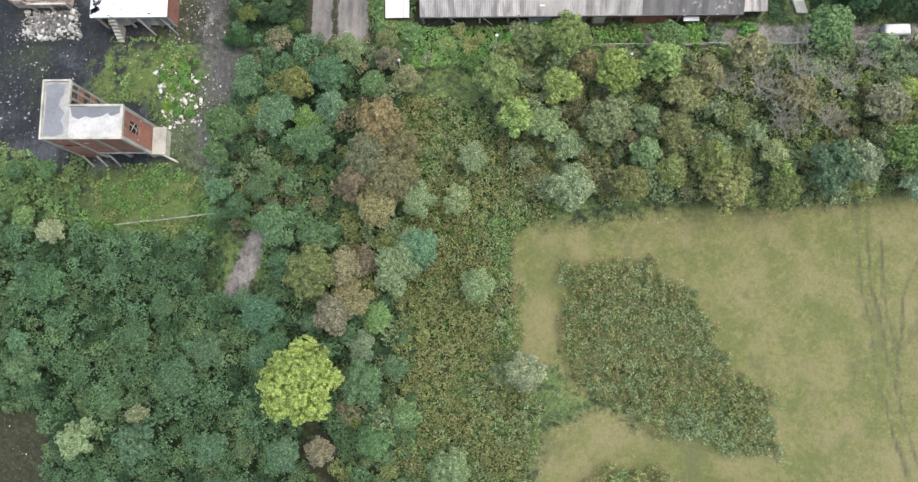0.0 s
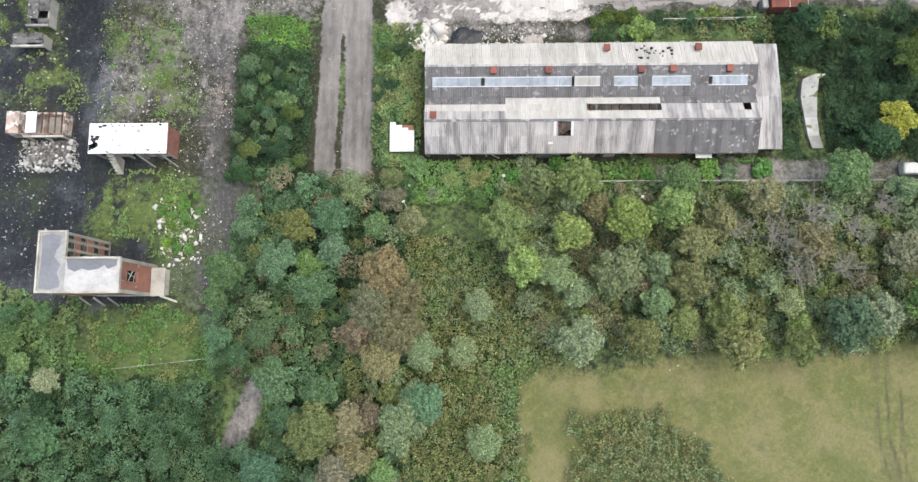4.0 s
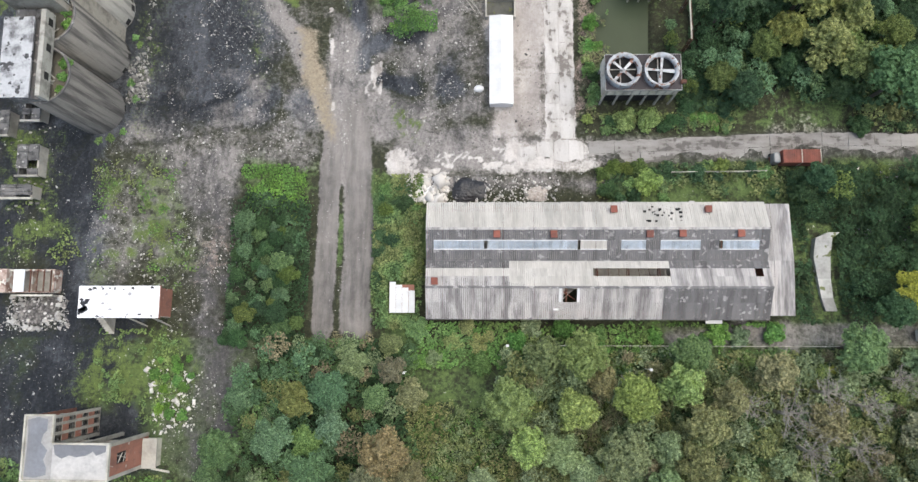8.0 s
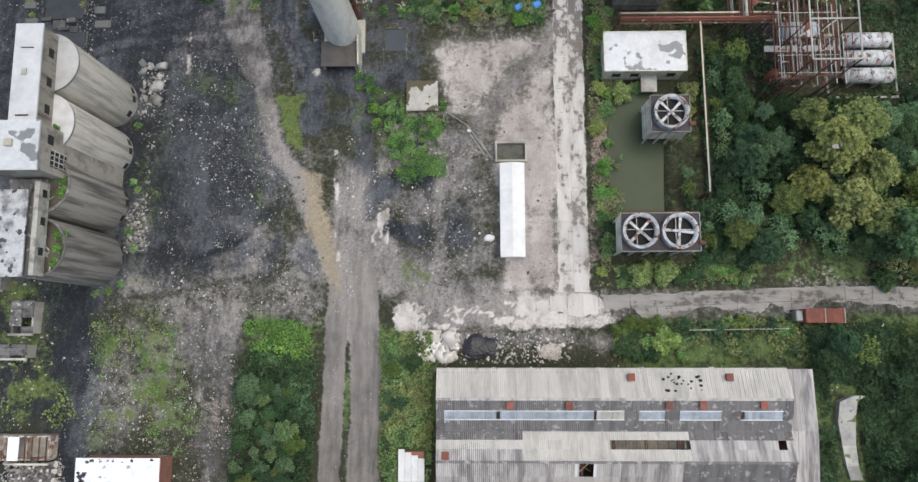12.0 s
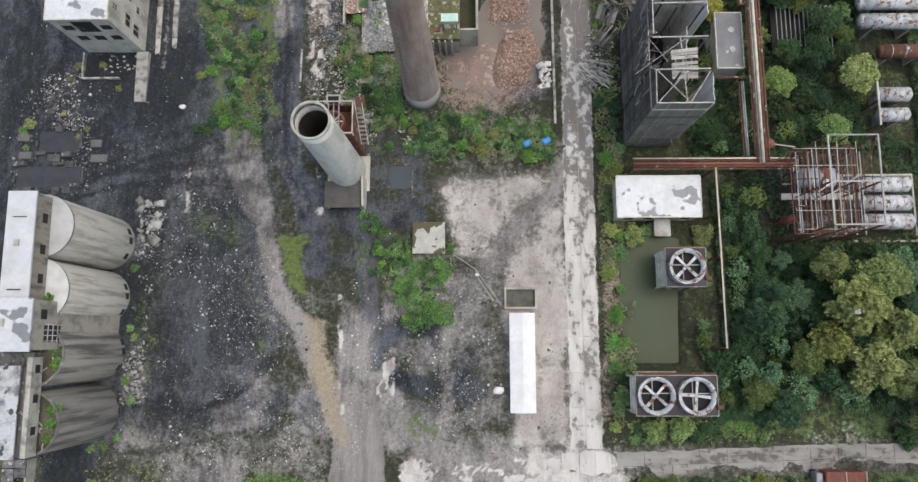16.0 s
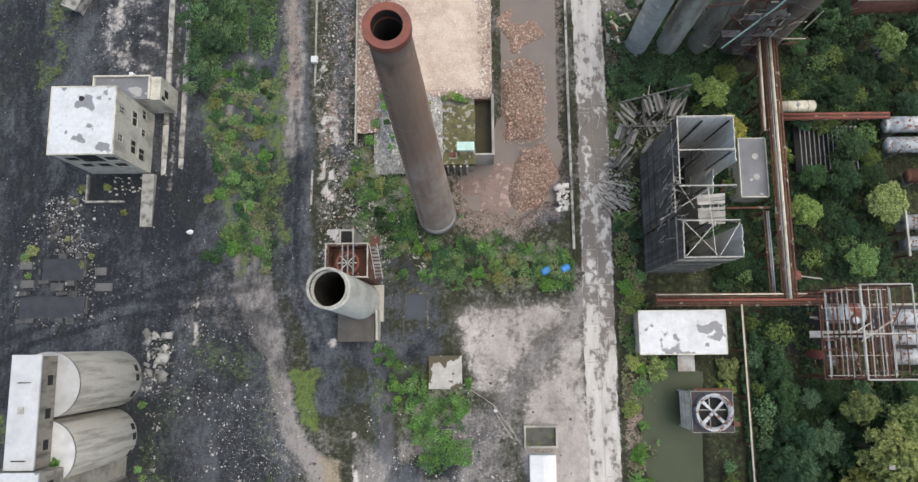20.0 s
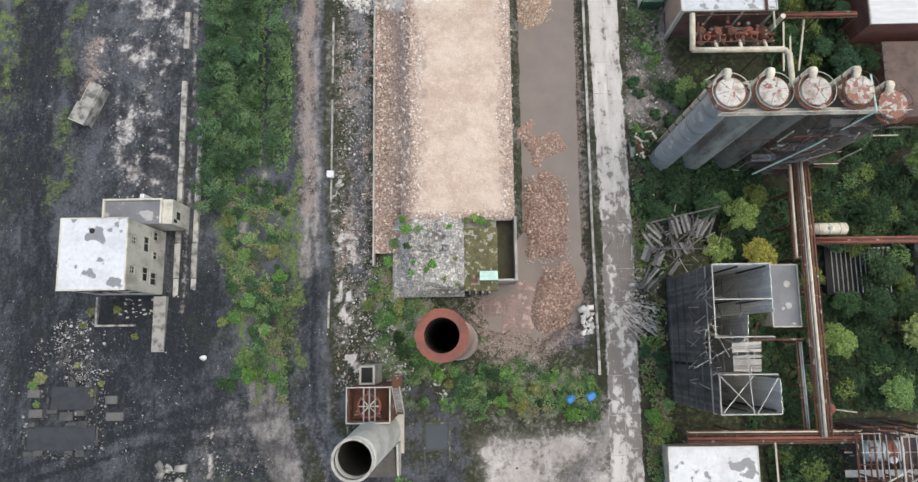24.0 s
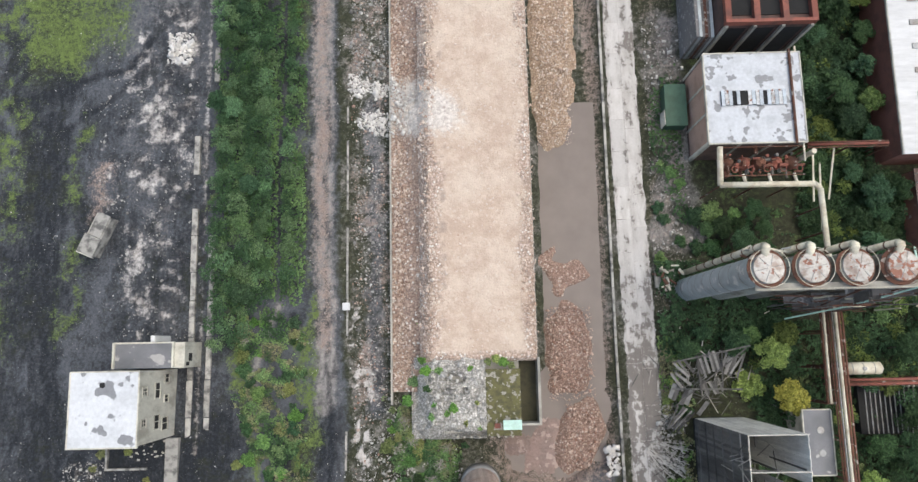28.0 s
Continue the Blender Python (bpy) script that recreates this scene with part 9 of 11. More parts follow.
        part("fallen_slat", bm, TIMBER_PALE, s, "fallen pale slat")
    for x in (27.3, 29.6):
        part("fallen_rail", beam((x, 137.0, 12.5), (x + 0.3, 132.8, 11.1), 0.12), TIMBER_PALE, s)
    # rim scraps and broken ends standing up along the torn western edge
    for k in range(26):
        y = 140.2 - k * 0.3
        z = west((y1 - y) / (y1 - y0)) - rng.uniform(0, 0.8)
        part("torn_board", beam((x0 + rng.uniform(-0.1, 0.2), y, z), (x0 + rng.uniform(-1.0, 1.4), y + rng.uniform(-0.8, 0.8), z + rng.uniform(-0.8, 1.4)), rng.uniform(0.05, 0.1)), TIMBER_PALE if k % 3 == 0 else WRECK, s)
    part("basin_floor", box(x0, x1, y0, y1, g - 0.5, g + 0.2), DARK, s)
    for x in (x0 + 0.1, 27.2, x1 - 0.2):
        for y in (y0 + 0.15, 132.6, 137.5, 142.4, y1 - 0.3):
            part("post", box(x, x + 0.22, y, y + 0.22, g - 0.4, T - 1.5 if x > x0 + 1 else T - 3), TIMBER, s)
    part("side_pipe", pipe([(x1 + 0.2, 139.5, 10), (x1 + 1.0, 137.4, 6), (x1 + 1.0, 137.2, 1), (41.5, 137.2, 1)], 0.16), RUST, s)


timber_tower()


def timber_wreck():
    """The collapsed neighbour of the tower."""
    s = thing("collapsed_tower", 25, 153, -6.8, "collapsed timber tower, a tangle of grey boards and frames", "ruin")
    for (x, y, w, d, z, tx, ty) in ((21.6, 154.3, 4.2, 3.2, -3.6, 0.2, 0.25), (25.6, 155.4, 3.8, 3.0, -3.2, -0.15, 0.2), (22.5, 150.6, 6.0, 2.6, -4.2, 0.35, -0.1), (29.5, 155.6, 2.8, 4.0, -4.0, 0.1, -0.3), (20.8, 146.9, 2.6, 4.0, -5.0, 0.25, 0.3), (25.8, 152, 3.4, 2.2, -3.6, -0.3, 0.1)):
        yaw = rng.uniform(-0.7, 0.7)
        for k in range(9):
            if rng.random() < 0.2:
                continue
            dy = rng.uniform(-0.5, 0.5)
            bm = box(x - w / 2 + k * w / 9, x - w / 2 + (k + 0.96) * w / 9, y - d / 2 + dy, y + d / 2 + dy, z, z + 0.06)
            bmesh.ops.rotate(bm, verts=bm.verts, cent=(x, y, z), matrix=Euler((tx + rng.uniform(-0.05, 0.05), ty, yaw + rng.choice([0, 0, 0, 0.3, -0.3]) * rng.random())).to_matrix())
            part("board", bm, WRECK if rng.random() < 0.5 else TIMBER, s)
    for k in range(150):
        x, y = rng.normal(25, 3.6), rng.normal(153.3, 2.6)
        if k > 110:
            x, y = rng.normal(19.5, 1.7), rng.normal(143.5, 3.2)
        if x > 22.5 and y < 148.5:
            continue
        z = height(x, y) + rng.uniform(0.2, 2.6 if k <= 110 else 0.7)
        L, a = rng.uniform(0.9, 3.4), rng.uniform(0, math.tau)
        part("broken_batten", beam((x, y, z), (x + L * math.cos(a), y + L * math.sin(a), z + rng.uniform(-0.8, 0.8)), rng.uniform(0.05, 0.13)), (TIMBER_PALE, WRECK, TIMBER, TIMBER)[k % 4], s)
    for p, q in (((19.5, 151.8, -3), (30.2, 151.6, -2.6)), ((19.8, 155.8, -3), (31.5, 158.2, -1.5)), ((20, 149, -4), (31, 157.8, -2)), ((23.6, 156.8, -3), (23.9, 151, -2.6)), ((27.6, 157.6, -3), (27.2, 152, -2.6))):
        part("frame_beam", beam(p, q, 0.2), TIMBER, s)
    w = thing("plank_pile", 18.8, 141, -6.3, "fan of white planks fallen across the road edge", "planks")
    for k in range(40):
        a = rng.uniform(-0.9, -0.1)
        x, y, L = rng.uniform(15.8, 18.5), rng.uniform(140, 144), rng.uniform(2.0, 4.6)
        z = height(x, y) + 0.25 + k * 0.015
        part("plank", beam((x, y, z), (x + L * math.cos(a), y + L * math.sin(a), z + rng.uniform(-0.1, 0.3)), 0.1), FRESH_PLANK if k % 3 else TIMBER_PALE, w)


timber_wreck()


def box_tank():
    s = thing("concrete_tank", 39.9, 143.9, -5.8, "flat-topped tank with a blue-grey patched lid", "tank")
    part("wall", box(37.9, 41.8, 139.3, 148.4, -7, -0.2), CONCRETE, s)
    part("lid", box(37.8, 41.9, 139.2, 148.5, -0.2, 0.0), FELT, s, "blue-grey felt lid worn to white")
    for y in (142.3, 145.6):
        part("manhole", lathe(40.2, y, [(0.5, 0), (0.5, 0.12), (0.02, 0.14)], 16, closed=False), STEEL, s)
    bm = bmesh.new()
    for p in ((37.7, 41.95, 139.05, 139.2), (37.7, 41.95, 148.5, 148.65), (37.65, 37.8, 139.2, 148.5), (41.9, 42.05, 139.2, 148.5)):
        box(*p, -0.3, 0.1, bm)
    part("rim", bm, PALE, s)


box_tank()


# ---- pipe racks ----
def pipe_rack(label, a, b, z, pipes, step=6.0, width=2.0):
    """A pipe bridge: trestles with pipes side by side; pipes are rows of offset, radius, height, material."""
    a, b = Vector((*a, 0)), Vector((*b, 0))
    d = (b - a).normalized()
    nrm = Vector((-d.y, d.x, 0))
    mid = (a + b) / 2
    s = thing("pipe_rack", mid.x, mid.y, z - 4, label, "pipe rack", "pipe racks")
    for off, r, dz, mt in pipes:
        p, q = a + nrm * off + Vector((0, 0, z + dz)), b + nrm * off + Vector((0, 0, z + dz))
        part("pipe", tube(p, q, r, r, 10), mt, s, "", True)
    L = (b - a).length
    n = max(1, round(L / step))
    for k in range(n + 1):
        c = a + d * (L * k / n)
        g = height(c.x, c.y)
        for off in (-width / 2, width / 2):
            e = c + nrm * off
            part("trestle_leg", beam((e.x, e.y, g - 0.5), (e.x, e.y, z - 0.25), 0.2), RUST, s)
        p, q = c - nrm * width * 0.55, c + nrm * width * 0.55
        part("cross_beam", beam((p.x, p.y, z - 0.3), (q.x, q.y, z - 0.3), 0.22), RUST, s)
    for off in (-width / 2, width / 2) if width > 0.6 else ():
        p, q = a + nrm * off, b + nrm * off
        part("long_beam", beam((p.x, p.y, z - 0.25), (q.x, q.y, z - 0.25), 0.18), RUST, s)


pipe_rack("rusty pipe bridge running north between the trees", (43.4, 123), (43.2, 165.5), 1.7, [(-0.9, 0.14, 0, RUST), (-0.45, 0.2, 0, RUST), (0.05, 0.24, 0.05, CREAM), (0.5, 0.12, 0, STEEL), (0.85, 0.16, 0, RUST)], 5.5, 2.2)
pipe_rack("red-brown pipe bridge along the timber tower", (23.4, 123.1), (48.6, 123.0), 1.5, [(-0.55, 0.17, 0, RUST), (-0.1, 0.22, 0.05, RUST_RED), (0.4, 0.14, 0, RUST), (0.75, 0.1, 0, CREAM)], 6, 1.8)
pipe_rack("thin rusty pipe run through the trees", (36.0, 122.3), (36.2, 94.5), 1.5, [(0.0, 0.13, 0, CREAM), (0.22, 0.06, 0, RUST)], 7, 0.4)
pipe_rack("red-brown channel beam between the tanks", (44.2, 152.4), (62.5, 152.4), -0.9, [(-0.3, 0.2, 0, RUST_RED), (0.35, 0.2, 0, RUST_RED), (0.0, 0.12, 0.0, RUST)], 6, 1.0)
pipe_rack("narrow green pipe beside the bridge", (41.5, 123.6), (41.3, 136.8), 0.2, [(0, 0.12, 0, STEEL), (-0.3, 0.1, 0, BLUEGREY)], 6, 0.7)
pipe_rack("cream double pipe at the north end of the bridge", (41.6, 149.5), (41.7, 165), 1.2, [(0, 0.2, 0, CREAM), (0.4, 0.12, 0, RUST)], 6, 0.9)
pipe_rack("rust-red pipe beam to the brick hall", (42.5, 189.2), (55, 189.2), 0.2, [(0, 0.22, 0, RUST_RED), (0.4, 0.1, 0, RUST)], 5, 0.8)


def tank(label, p0, p1, r, material, group="horizontal tanks", cradle=True):
    a, b = Vector(p0), Vector(p1)
    m = (a + b) / 2
    s = thing("storage_tank", m.x, m.y, m.z - r - 0.6, label, "tank", group)
    d = (b - a).normalized()
    bm = tube(a, b, r, r, 24)
    part("shell", bm, material, s, "", True)
    for e, sg in ((a, -1), (b, 1)):
        part("end", tube(e, e + d * sg * r * 0.35, r * 0.98, r * 0.55, 24), material, s, "", True)
    for t in (0.2, 0.5, 0.8):
        c = a.lerp(b, t)
        part("hoop", tube(c - d * 0.05, c + d * 0.05, r + 0.025, r + 0.025, 24, caps=True), STEEL, s)
    g = height(m.x, m.y)
    if cradle:
        for t in (0.2, 0.8):
            c = a.lerp(b, t)
            part("cradle", box(c.x - 0.2, c.x + 0.2, c.y - r * 0.8, c.y + r * 0.8, g - 0.5, c.z - r * 0.55), CONCRETE, s)
    part("manhole", lathe(m.x, m.y, [(0.3, m.z + r - 0.05), (0.3, m.z + r + 0.25), (0.02, m.z + r + 0.27)], 14, closed=False), STEEL, s)


for y, w in ((120.2, "blue-white"), (117.2, "pale blue"), (114.2, "white")):
    tank(f"{w} horizontal tank with chipped paint", (60.2, y, -1.8), (67.2, y, -1.8), 1.25, TANKWHITE)
tank("rust-blotched white horizontal tank", (64.0, 135.2, -2.2), (69.0, 135.2, -2.2), 1.2, TANKWHITE)
tank("dented white horizontal tank", (64.2, 131.8, -2.2), (68.4, 131.8, -2.2), 1.15, TANKWHITE)
tank("long white horizontal tank behind the trees", (62.5, 151.2, -2.2), (73, 151.2, -2.2), 1.3, TANKWHITE)
tank("long pale horizontal tank behind the trees", (62.5, 147.8, -2.2), (73, 147.8, -2.2), 1.3, TANKWHITE)
tank("dark rusty horizontal tank behind the trees", (65.5, 142.8, -2.8), (73, 142.8, -2.8), 1.2, RUST)
tank("cream horizontal tank by the pipe bridge", (45.4, 154.4, -2.0), (51.0, 154.4, -2.0), 0.95, CREAM)


def bund():
    s = thing("tank_bund", 64, 117, -5.3, "blue-black flooded bund round the tanks", "bund")
    part("floor", box(58.5, 69.5, 111.6, 122.2, -6, -4.9), SKY_TINTED_WATER, s)
    for p in ((58.2, 69.8, 111.3, 111.6), (58.2, 69.8, 122.2, 122.5), (69.5, 69.8, 111.6, 122.2), (58.2, 58.5, 111.6, 122.2)):
        part("wall", box(*p, -6, -4.3), CONCRETE, s)
    f = thing("steel_trestle", 63.5, 133.5, -5.5, "rust-brown frame beside the two tanks", "steel frame")
    for y in (129.6, 133.4, 137):
        part("post", box(63.0, 63.3, y, y + 0.3, -6.3, -0.6), RUST, f)
    part("beam", box(63.0, 63.3, 129.6, 137.3, -0.6, -0.3), PALE, f)


bund()


def still_rack():
    """Open steel frame round the stills."""
    g = -5.4
    s = thing("steel_plant_frame", 52, 118, g, "rusting open steel frame of a distillation plant", "steel frame")
    hx, hy, H = (48.2, 51.6, 55.2), (111.5, 117.6, 124.3), 12.0
    for x in hx:
        for y in hy:
            part("column", beam((x, y, g - 0.5), (x, y, H), 0.2), RUST, s)
    for z, mt in ((H, TIMBER_PALE), (5.5, RUST), (1.0, RUST)):
        for y in hy:
            part("beam", beam((hx[0], y, z), (hx[-1], y, z), 0.2), mt, s)
        for x in (hx[0], hx[-1]):
            part("beam", beam((x, hy[0], z), (x, hy[-1], z), 0.2), mt, s)
        if z < 10:
            for k in range(8):
                x = hx[0] + 0.8 + k * 0.85
                part("joist", beam((x, hy[0], z), (x, hy[-1], z), 0.12), RUST if k % 3 else STEEL, s)
    for k in range(5):
        x = 45.9 + k * 0.9
        part("joist", beam((x, 111.3, 5.0), (x, 123.8, 5.0), 0.14), STEEL if k % 2 else RUST, s)
        part("column", beam((x, 111.4, g - 0.4), (x, 111.4, 5.0), 0.14), RUST, s)
        part("column", beam((x, 123.7, g - 0.4), (x, 123.7, 5.0), 0.14), RUST, s)
    for y in (111.3, 115.4, 119.6, 123.8):
        part("beam", beam((45.8, y, 5.0), (50, y, 5.0), 0.16), RUST, s)
    for k in range(6):
        y = 112.5 + k * 2.2
        part("beam", beam((55.2, y, 2.0), (58.0, y, 2.0), 0.14), RUST, s)
    for x in (56.6, 58.0):
        part("beam", beam((x, 111.5, 2.0), (x, 124.6, 2.0), 0.16), STEEL, s)
        for y in (111.6, 118, 124.5):
            part("column", beam((x, y, g - 0.4), (x, y, 2.0), 0.16), RUST, s)
    part("gangway", box(46.0, 58.0, 117.2, 118.2, 1.05, 1.15), STEEL, s)
    for k in range(9):
        x = 48.0 + k * 0.95
        part("cross_rail", beam((x, 111.6, 9.0), (x + rng.uniform(-0.15, 0.15), 124.2, 9.0), 0.09), TIMBER_PALE if k % 3 == 0 else RUST, s)
    for y in (111.8, 114.6, 121.4, 124.0):
        part("hand_rail", beam((45.9, y, 6.0), (55.2, y, 6.0), 0.07), PALE, s)
    part("ladder", beam((55.6, 112.0, -5), (55.6, 112.4, 9), 0.16), STEEL, s)
    for p, q in (((48.2, 111.5, 1), (51.6, 111.5, 5.5)), ((51.6, 124.3, 1), (55.2, 124.3, 5.5)), ((48.2, 117.6, 5.5), (48.2, 111.5, 12)), ((55.2, 117.6, 5.5), (55.2, 124.3, 12))):
        part("brace", beam(p, q, 0.12), RUST, s)
    part("fallen_strut", beam((50.2, 116.6, 7.5), (54.6, 119.6, 8.0), 0.2), TIMBER_PALE, s)
    part("fallen_strut", beam((49.2, 117.4, 6.2), (52.0, 119.2, 7.0), 0.16), PALE, s)
    for k in range(26):
        p = Vector((rng.uniform(46.5, 57), rng.uniform(112, 124), rng.uniform(-3, 4.5)))
        q = p + Vector(((rng.uniform(-2.5, 2.5), 0, 0), (0, rng.uniform(-2.5, 2.5), 0), (0, 0, rng.uniform(-2, 2)))[k % 3])
        part("pipework", tube(p, q, rng.uniform(0.06, 0.16), None, 8), (RUST_RED, STEEL, RUST, CREAM)[k % 4], s)
    tank("grey still vessel with a red-brown end", (49.4, 120.8, 0.5), (54.4, 120.8, 0.5), 1.5, BLUEGREY, "stills", False)
    part("vessel_collar", tube((52.0, 120.8, 0.5), (53.4, 120.8, 0.5), 1.54, 1.54, 24), RUST_RED, s)
    part("white_valve", lathe(52.6, 119.7, [(0.02, 1.6), (0.5, 1.8), (0.55, 2.2), (0.02, 2.4)], 14, closed=False), WHITE2, s)
    for x, y in ((48.4, 114.6), (50.4, 113.6), (53.4, 114.4)):
        part("vessel", lathe(x, y, [(0.7, -4.5), (0.7, -1.0), (0.02, -0.6)], 18, closed=False), RUST_RED if x < 50 else STEEL, s, "", True)
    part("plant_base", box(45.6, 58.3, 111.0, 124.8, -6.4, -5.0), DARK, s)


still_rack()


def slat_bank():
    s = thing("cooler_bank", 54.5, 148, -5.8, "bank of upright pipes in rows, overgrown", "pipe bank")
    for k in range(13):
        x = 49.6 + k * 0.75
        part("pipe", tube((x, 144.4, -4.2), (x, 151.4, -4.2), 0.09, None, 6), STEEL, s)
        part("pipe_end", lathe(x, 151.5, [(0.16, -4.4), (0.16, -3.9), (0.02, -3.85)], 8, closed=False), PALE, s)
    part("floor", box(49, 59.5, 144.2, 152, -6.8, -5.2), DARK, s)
    b = thing("gas_holder_float", 45.6, 126.8, -5.5, "small dark red round float with a pale arm", "valve")
    part("float", lathe(45.6, 126.8, [(0.02, -1.3), (0.7, -1.2), (0.8, -0.7), (0.02, -0.5)], 16, closed=False), RUST_RED, b)
    part("arm", tube((46.2, 126.7, -0.9), (49.6, 126.2, -0.9), 0.1), PALE, b)
    part("stand", box(45.3, 45.9, 126.5, 127.1, -6.3, -1.3), RUST, b)


slat_bank()


# ---- gas scrubbers ----
def scrubbers():
    T = 25.0
    xs = (24.0, 29.3, 34.5, 39.8, 44.6)
    for k, x in enumerate(xs):
        y = 167.4 if k < 4 else 166.0
        H = T if k < 4 else T - 1.5
        skin = BLUEGREY if k == 0 else surface("dull rusting shell", ((0.33, 0.345, 0.315), (0.27, 0.265, 0.235), (0.21, 0.185, 0.155), (0.19, 0.16, 0.13))[k - 1], (0.12, 0.095, 0.075), 0.7, 0.1, grain=2.5, blot=0.5, amount=0.8, stretch=(1, 1, 0.25))
        top = surface("streaked tank top", (0.50, 0.48, 0.44), (0.25, 0.17, 0.13), 0.7, 0.1, grain=4, blot=0.9, amount=0.75, third=(0.27, 0.12, 0.08), third_at=0.64 - 0.045 * k)
        s = thing("gas_scrubber", x, y, -7.4, ("blue-grey" if k == 0 else "olive-grey") + " upright scrubber with a rust-streaked top", "scrubber", "row of gas scrubbers")
        part("shell", lathe(x, y, [(1.85, -8), (1.85, H - 0.3)], 32, closed=False), skin, s, "", True)
        part("top", lathe(x, y, [(1.86, H - 0.32), (1.8, H - 0.05), (0.3, H + 0.3), (0.02, H + 0.3)], 32, closed=False), top, s, "rust-streaked domed top")
        for z in np.linspace(-4, H - 1.5, 9):
            part("hoop", lathe(x, y, [(1.88, z), (1.88, z + 0.12), (1.8, z + 0.12), (1.8, z)], 32), STEEL, s)
        for a in range(6):
            c, sn = math.cos(a * math.pi / 3 + 0.2), math.sin(a * math.pi / 3 + 0.2)
            part("top_rib", beam((x + 0.3 * c, y + 0.3 * sn, H + 0.28), (x + 1.7 * c, y + 1.7 * sn, H + 0.04), 0.07), STEEL, s)
        part("gallery", lathe(x, y, [(2.34, H - 0.9), (2.34, H - 0.8), (1.84, H - 0.8), (1.84, H - 0.9)], 32), RUST, s, "rusty gallery round the top")
        part("guard_rail", lathe(x, y, [(2.34, H + 0.2), (2.34, H + 0.26), (2.28, H + 0.26), (2.28, H + 0.2)], 28), CREAM if k < 3 else RUST, s)
        for a in range(7):
            c, sn = 2.31 * math.cos(a * 0.9), 2.31 * math.sin(a * 0.9)
            part("rail_post", beam((x + c, y + sn, H - 0.85), (x + c, y + sn, H + 0.25), 0.05), RUST, s)
        part("gas_main", pipe([(x - 0.3, y + 1.4, H - 0.6), (x - 0.3, y + 2.4, H + 0.4), (x - 0.3, y + 2.7, H - 0.3), (x - 0.3, y + 2.7, -6.5)], 0.46, 12), CREAM, s, "cream down-comer pipe", True)
        for q in range(7):
            z = H - 2.5 - q * 3.6
            part("pipe_clamp", tube((x - 0.3, y + 2.7, z), (x - 0.3, y + 2.7, z + 0.22), 0.53, None, 12), RUST, s)
    w = thing("scrubber_walkway", 34, 165, -7, "cream-edged high walkway along the scrubbers", "walkway")
    part("deck", box(22.8, 46.2, 164.9, 165.7, 23.3, 23.45), CONCRETE, w)
    part("deck_edge", box(22.8, 46.2, 164.8, 164.9, 23.25, 23.5), CONCRETE, w)
    for k in range(13):
        x = 23 + k * 1.9
        part("stanchion", beam((x, 164.9, 23.4), (x, 164.9, 24.5), 0.06), CREAM, w)
    part("hand_rail", beam((22.8, 164.9, 24.5), (46.2, 164.9, 24.5), 0.07), CREAM, w)
    for p, q in (((36, 164.9, 23.3), (40.5, 163.5, 0)), ((41, 164.9, 23.3), (40.5, 163.5, 0)), ((30, 164.9, 12), (42, 164.2, 16)), ((40.5, 163.5, 0), (40.5, 163.5, -7))):
        part("brace", beam(p, q, 0.16), RUST, w)
    for k in range(7):
        z = -2 + k * 3.5
        part("ladder_landing", box(38.6, 41.2, 163.4, 165, z, z + 0.12), TIMBER, w)
        part("ladder", beam((38.8, 163.6, z), (41, 163.6, z + 3.5), 0.1), RUST, w)
    part("green_pipe", pipe([(41.6, 169.6, 24.4), (42.0, 164.9, 24.2), (38.5, 163.2, 14.5), (34.6, 162.0, 4)], 0.12), GREENBOX, w)
    for k in range(70):
        p = Vector((rng.uniform(32.5, 45.5), rng.uniform(162.6, 165.2), rng.uniform(-4, 21)))
        d = (Vector((rng.uniform(1.5, 5), 0, 0)), Vector((0, 0, rng.uniform(2, 6))), Vector((rng.uniform(-2.5, 2.5), rng.uniform(-0.6, 0.6), rng.uniform(1, 4))))[k % 3]
        part("strut", tube(p, p + d, rng.uniform(0.05, 0.13), None, 6), (RUST, TIMBER, RUST, CREAM)[k % 4], w)
    for z in (3.0, 9.0, 15.5, 20.0):
        part("landing", box(34.5 + z * 0.2, 44.6, 164.2, 165.3, z, z + 0.1), SHEET_DARK, w)
    for k in range(12):
        p = Vector((rng.uniform(21.4, 44), rng.uniform(168.8, 170.4), rng.uniform(20.5, 24.6)))
        part("top_pipe", tube(p, p + Vector((rng.uniform(-2.4, 2.4), rng.uniform(-0.4, 0.6), rng.uniform(-0.5, 0.3))), rng.uniform(0.06, 0.16), None, 6), (RUST, CREAM, STEEL)[k % 3], w)
    v = thing("valve_house", 20.8, 169.5, -7.2, "cluster of cream valves and pipes at the scrubber foot", "valves")
    for k in range(14):
        p = Vector((rng.uniform(18.8, 22.4), rng.uniform(167.6, 171), rng.uniform(-6.5, -1.5)))
        part("pipework", tube(p, p + Vector((rng.uniform(-1.4, 1.4), rng.uniform(-1.2, 1.2), rng.uniform(-1, 1))), rng.uniform(0.1, 0.25), None, 8), CREAM if k % 2 else RUST, v)
    part("frame", box(19, 22.3, 167.8, 170.8, -8, -6.6), CONCRETE, v)


scrubbers()


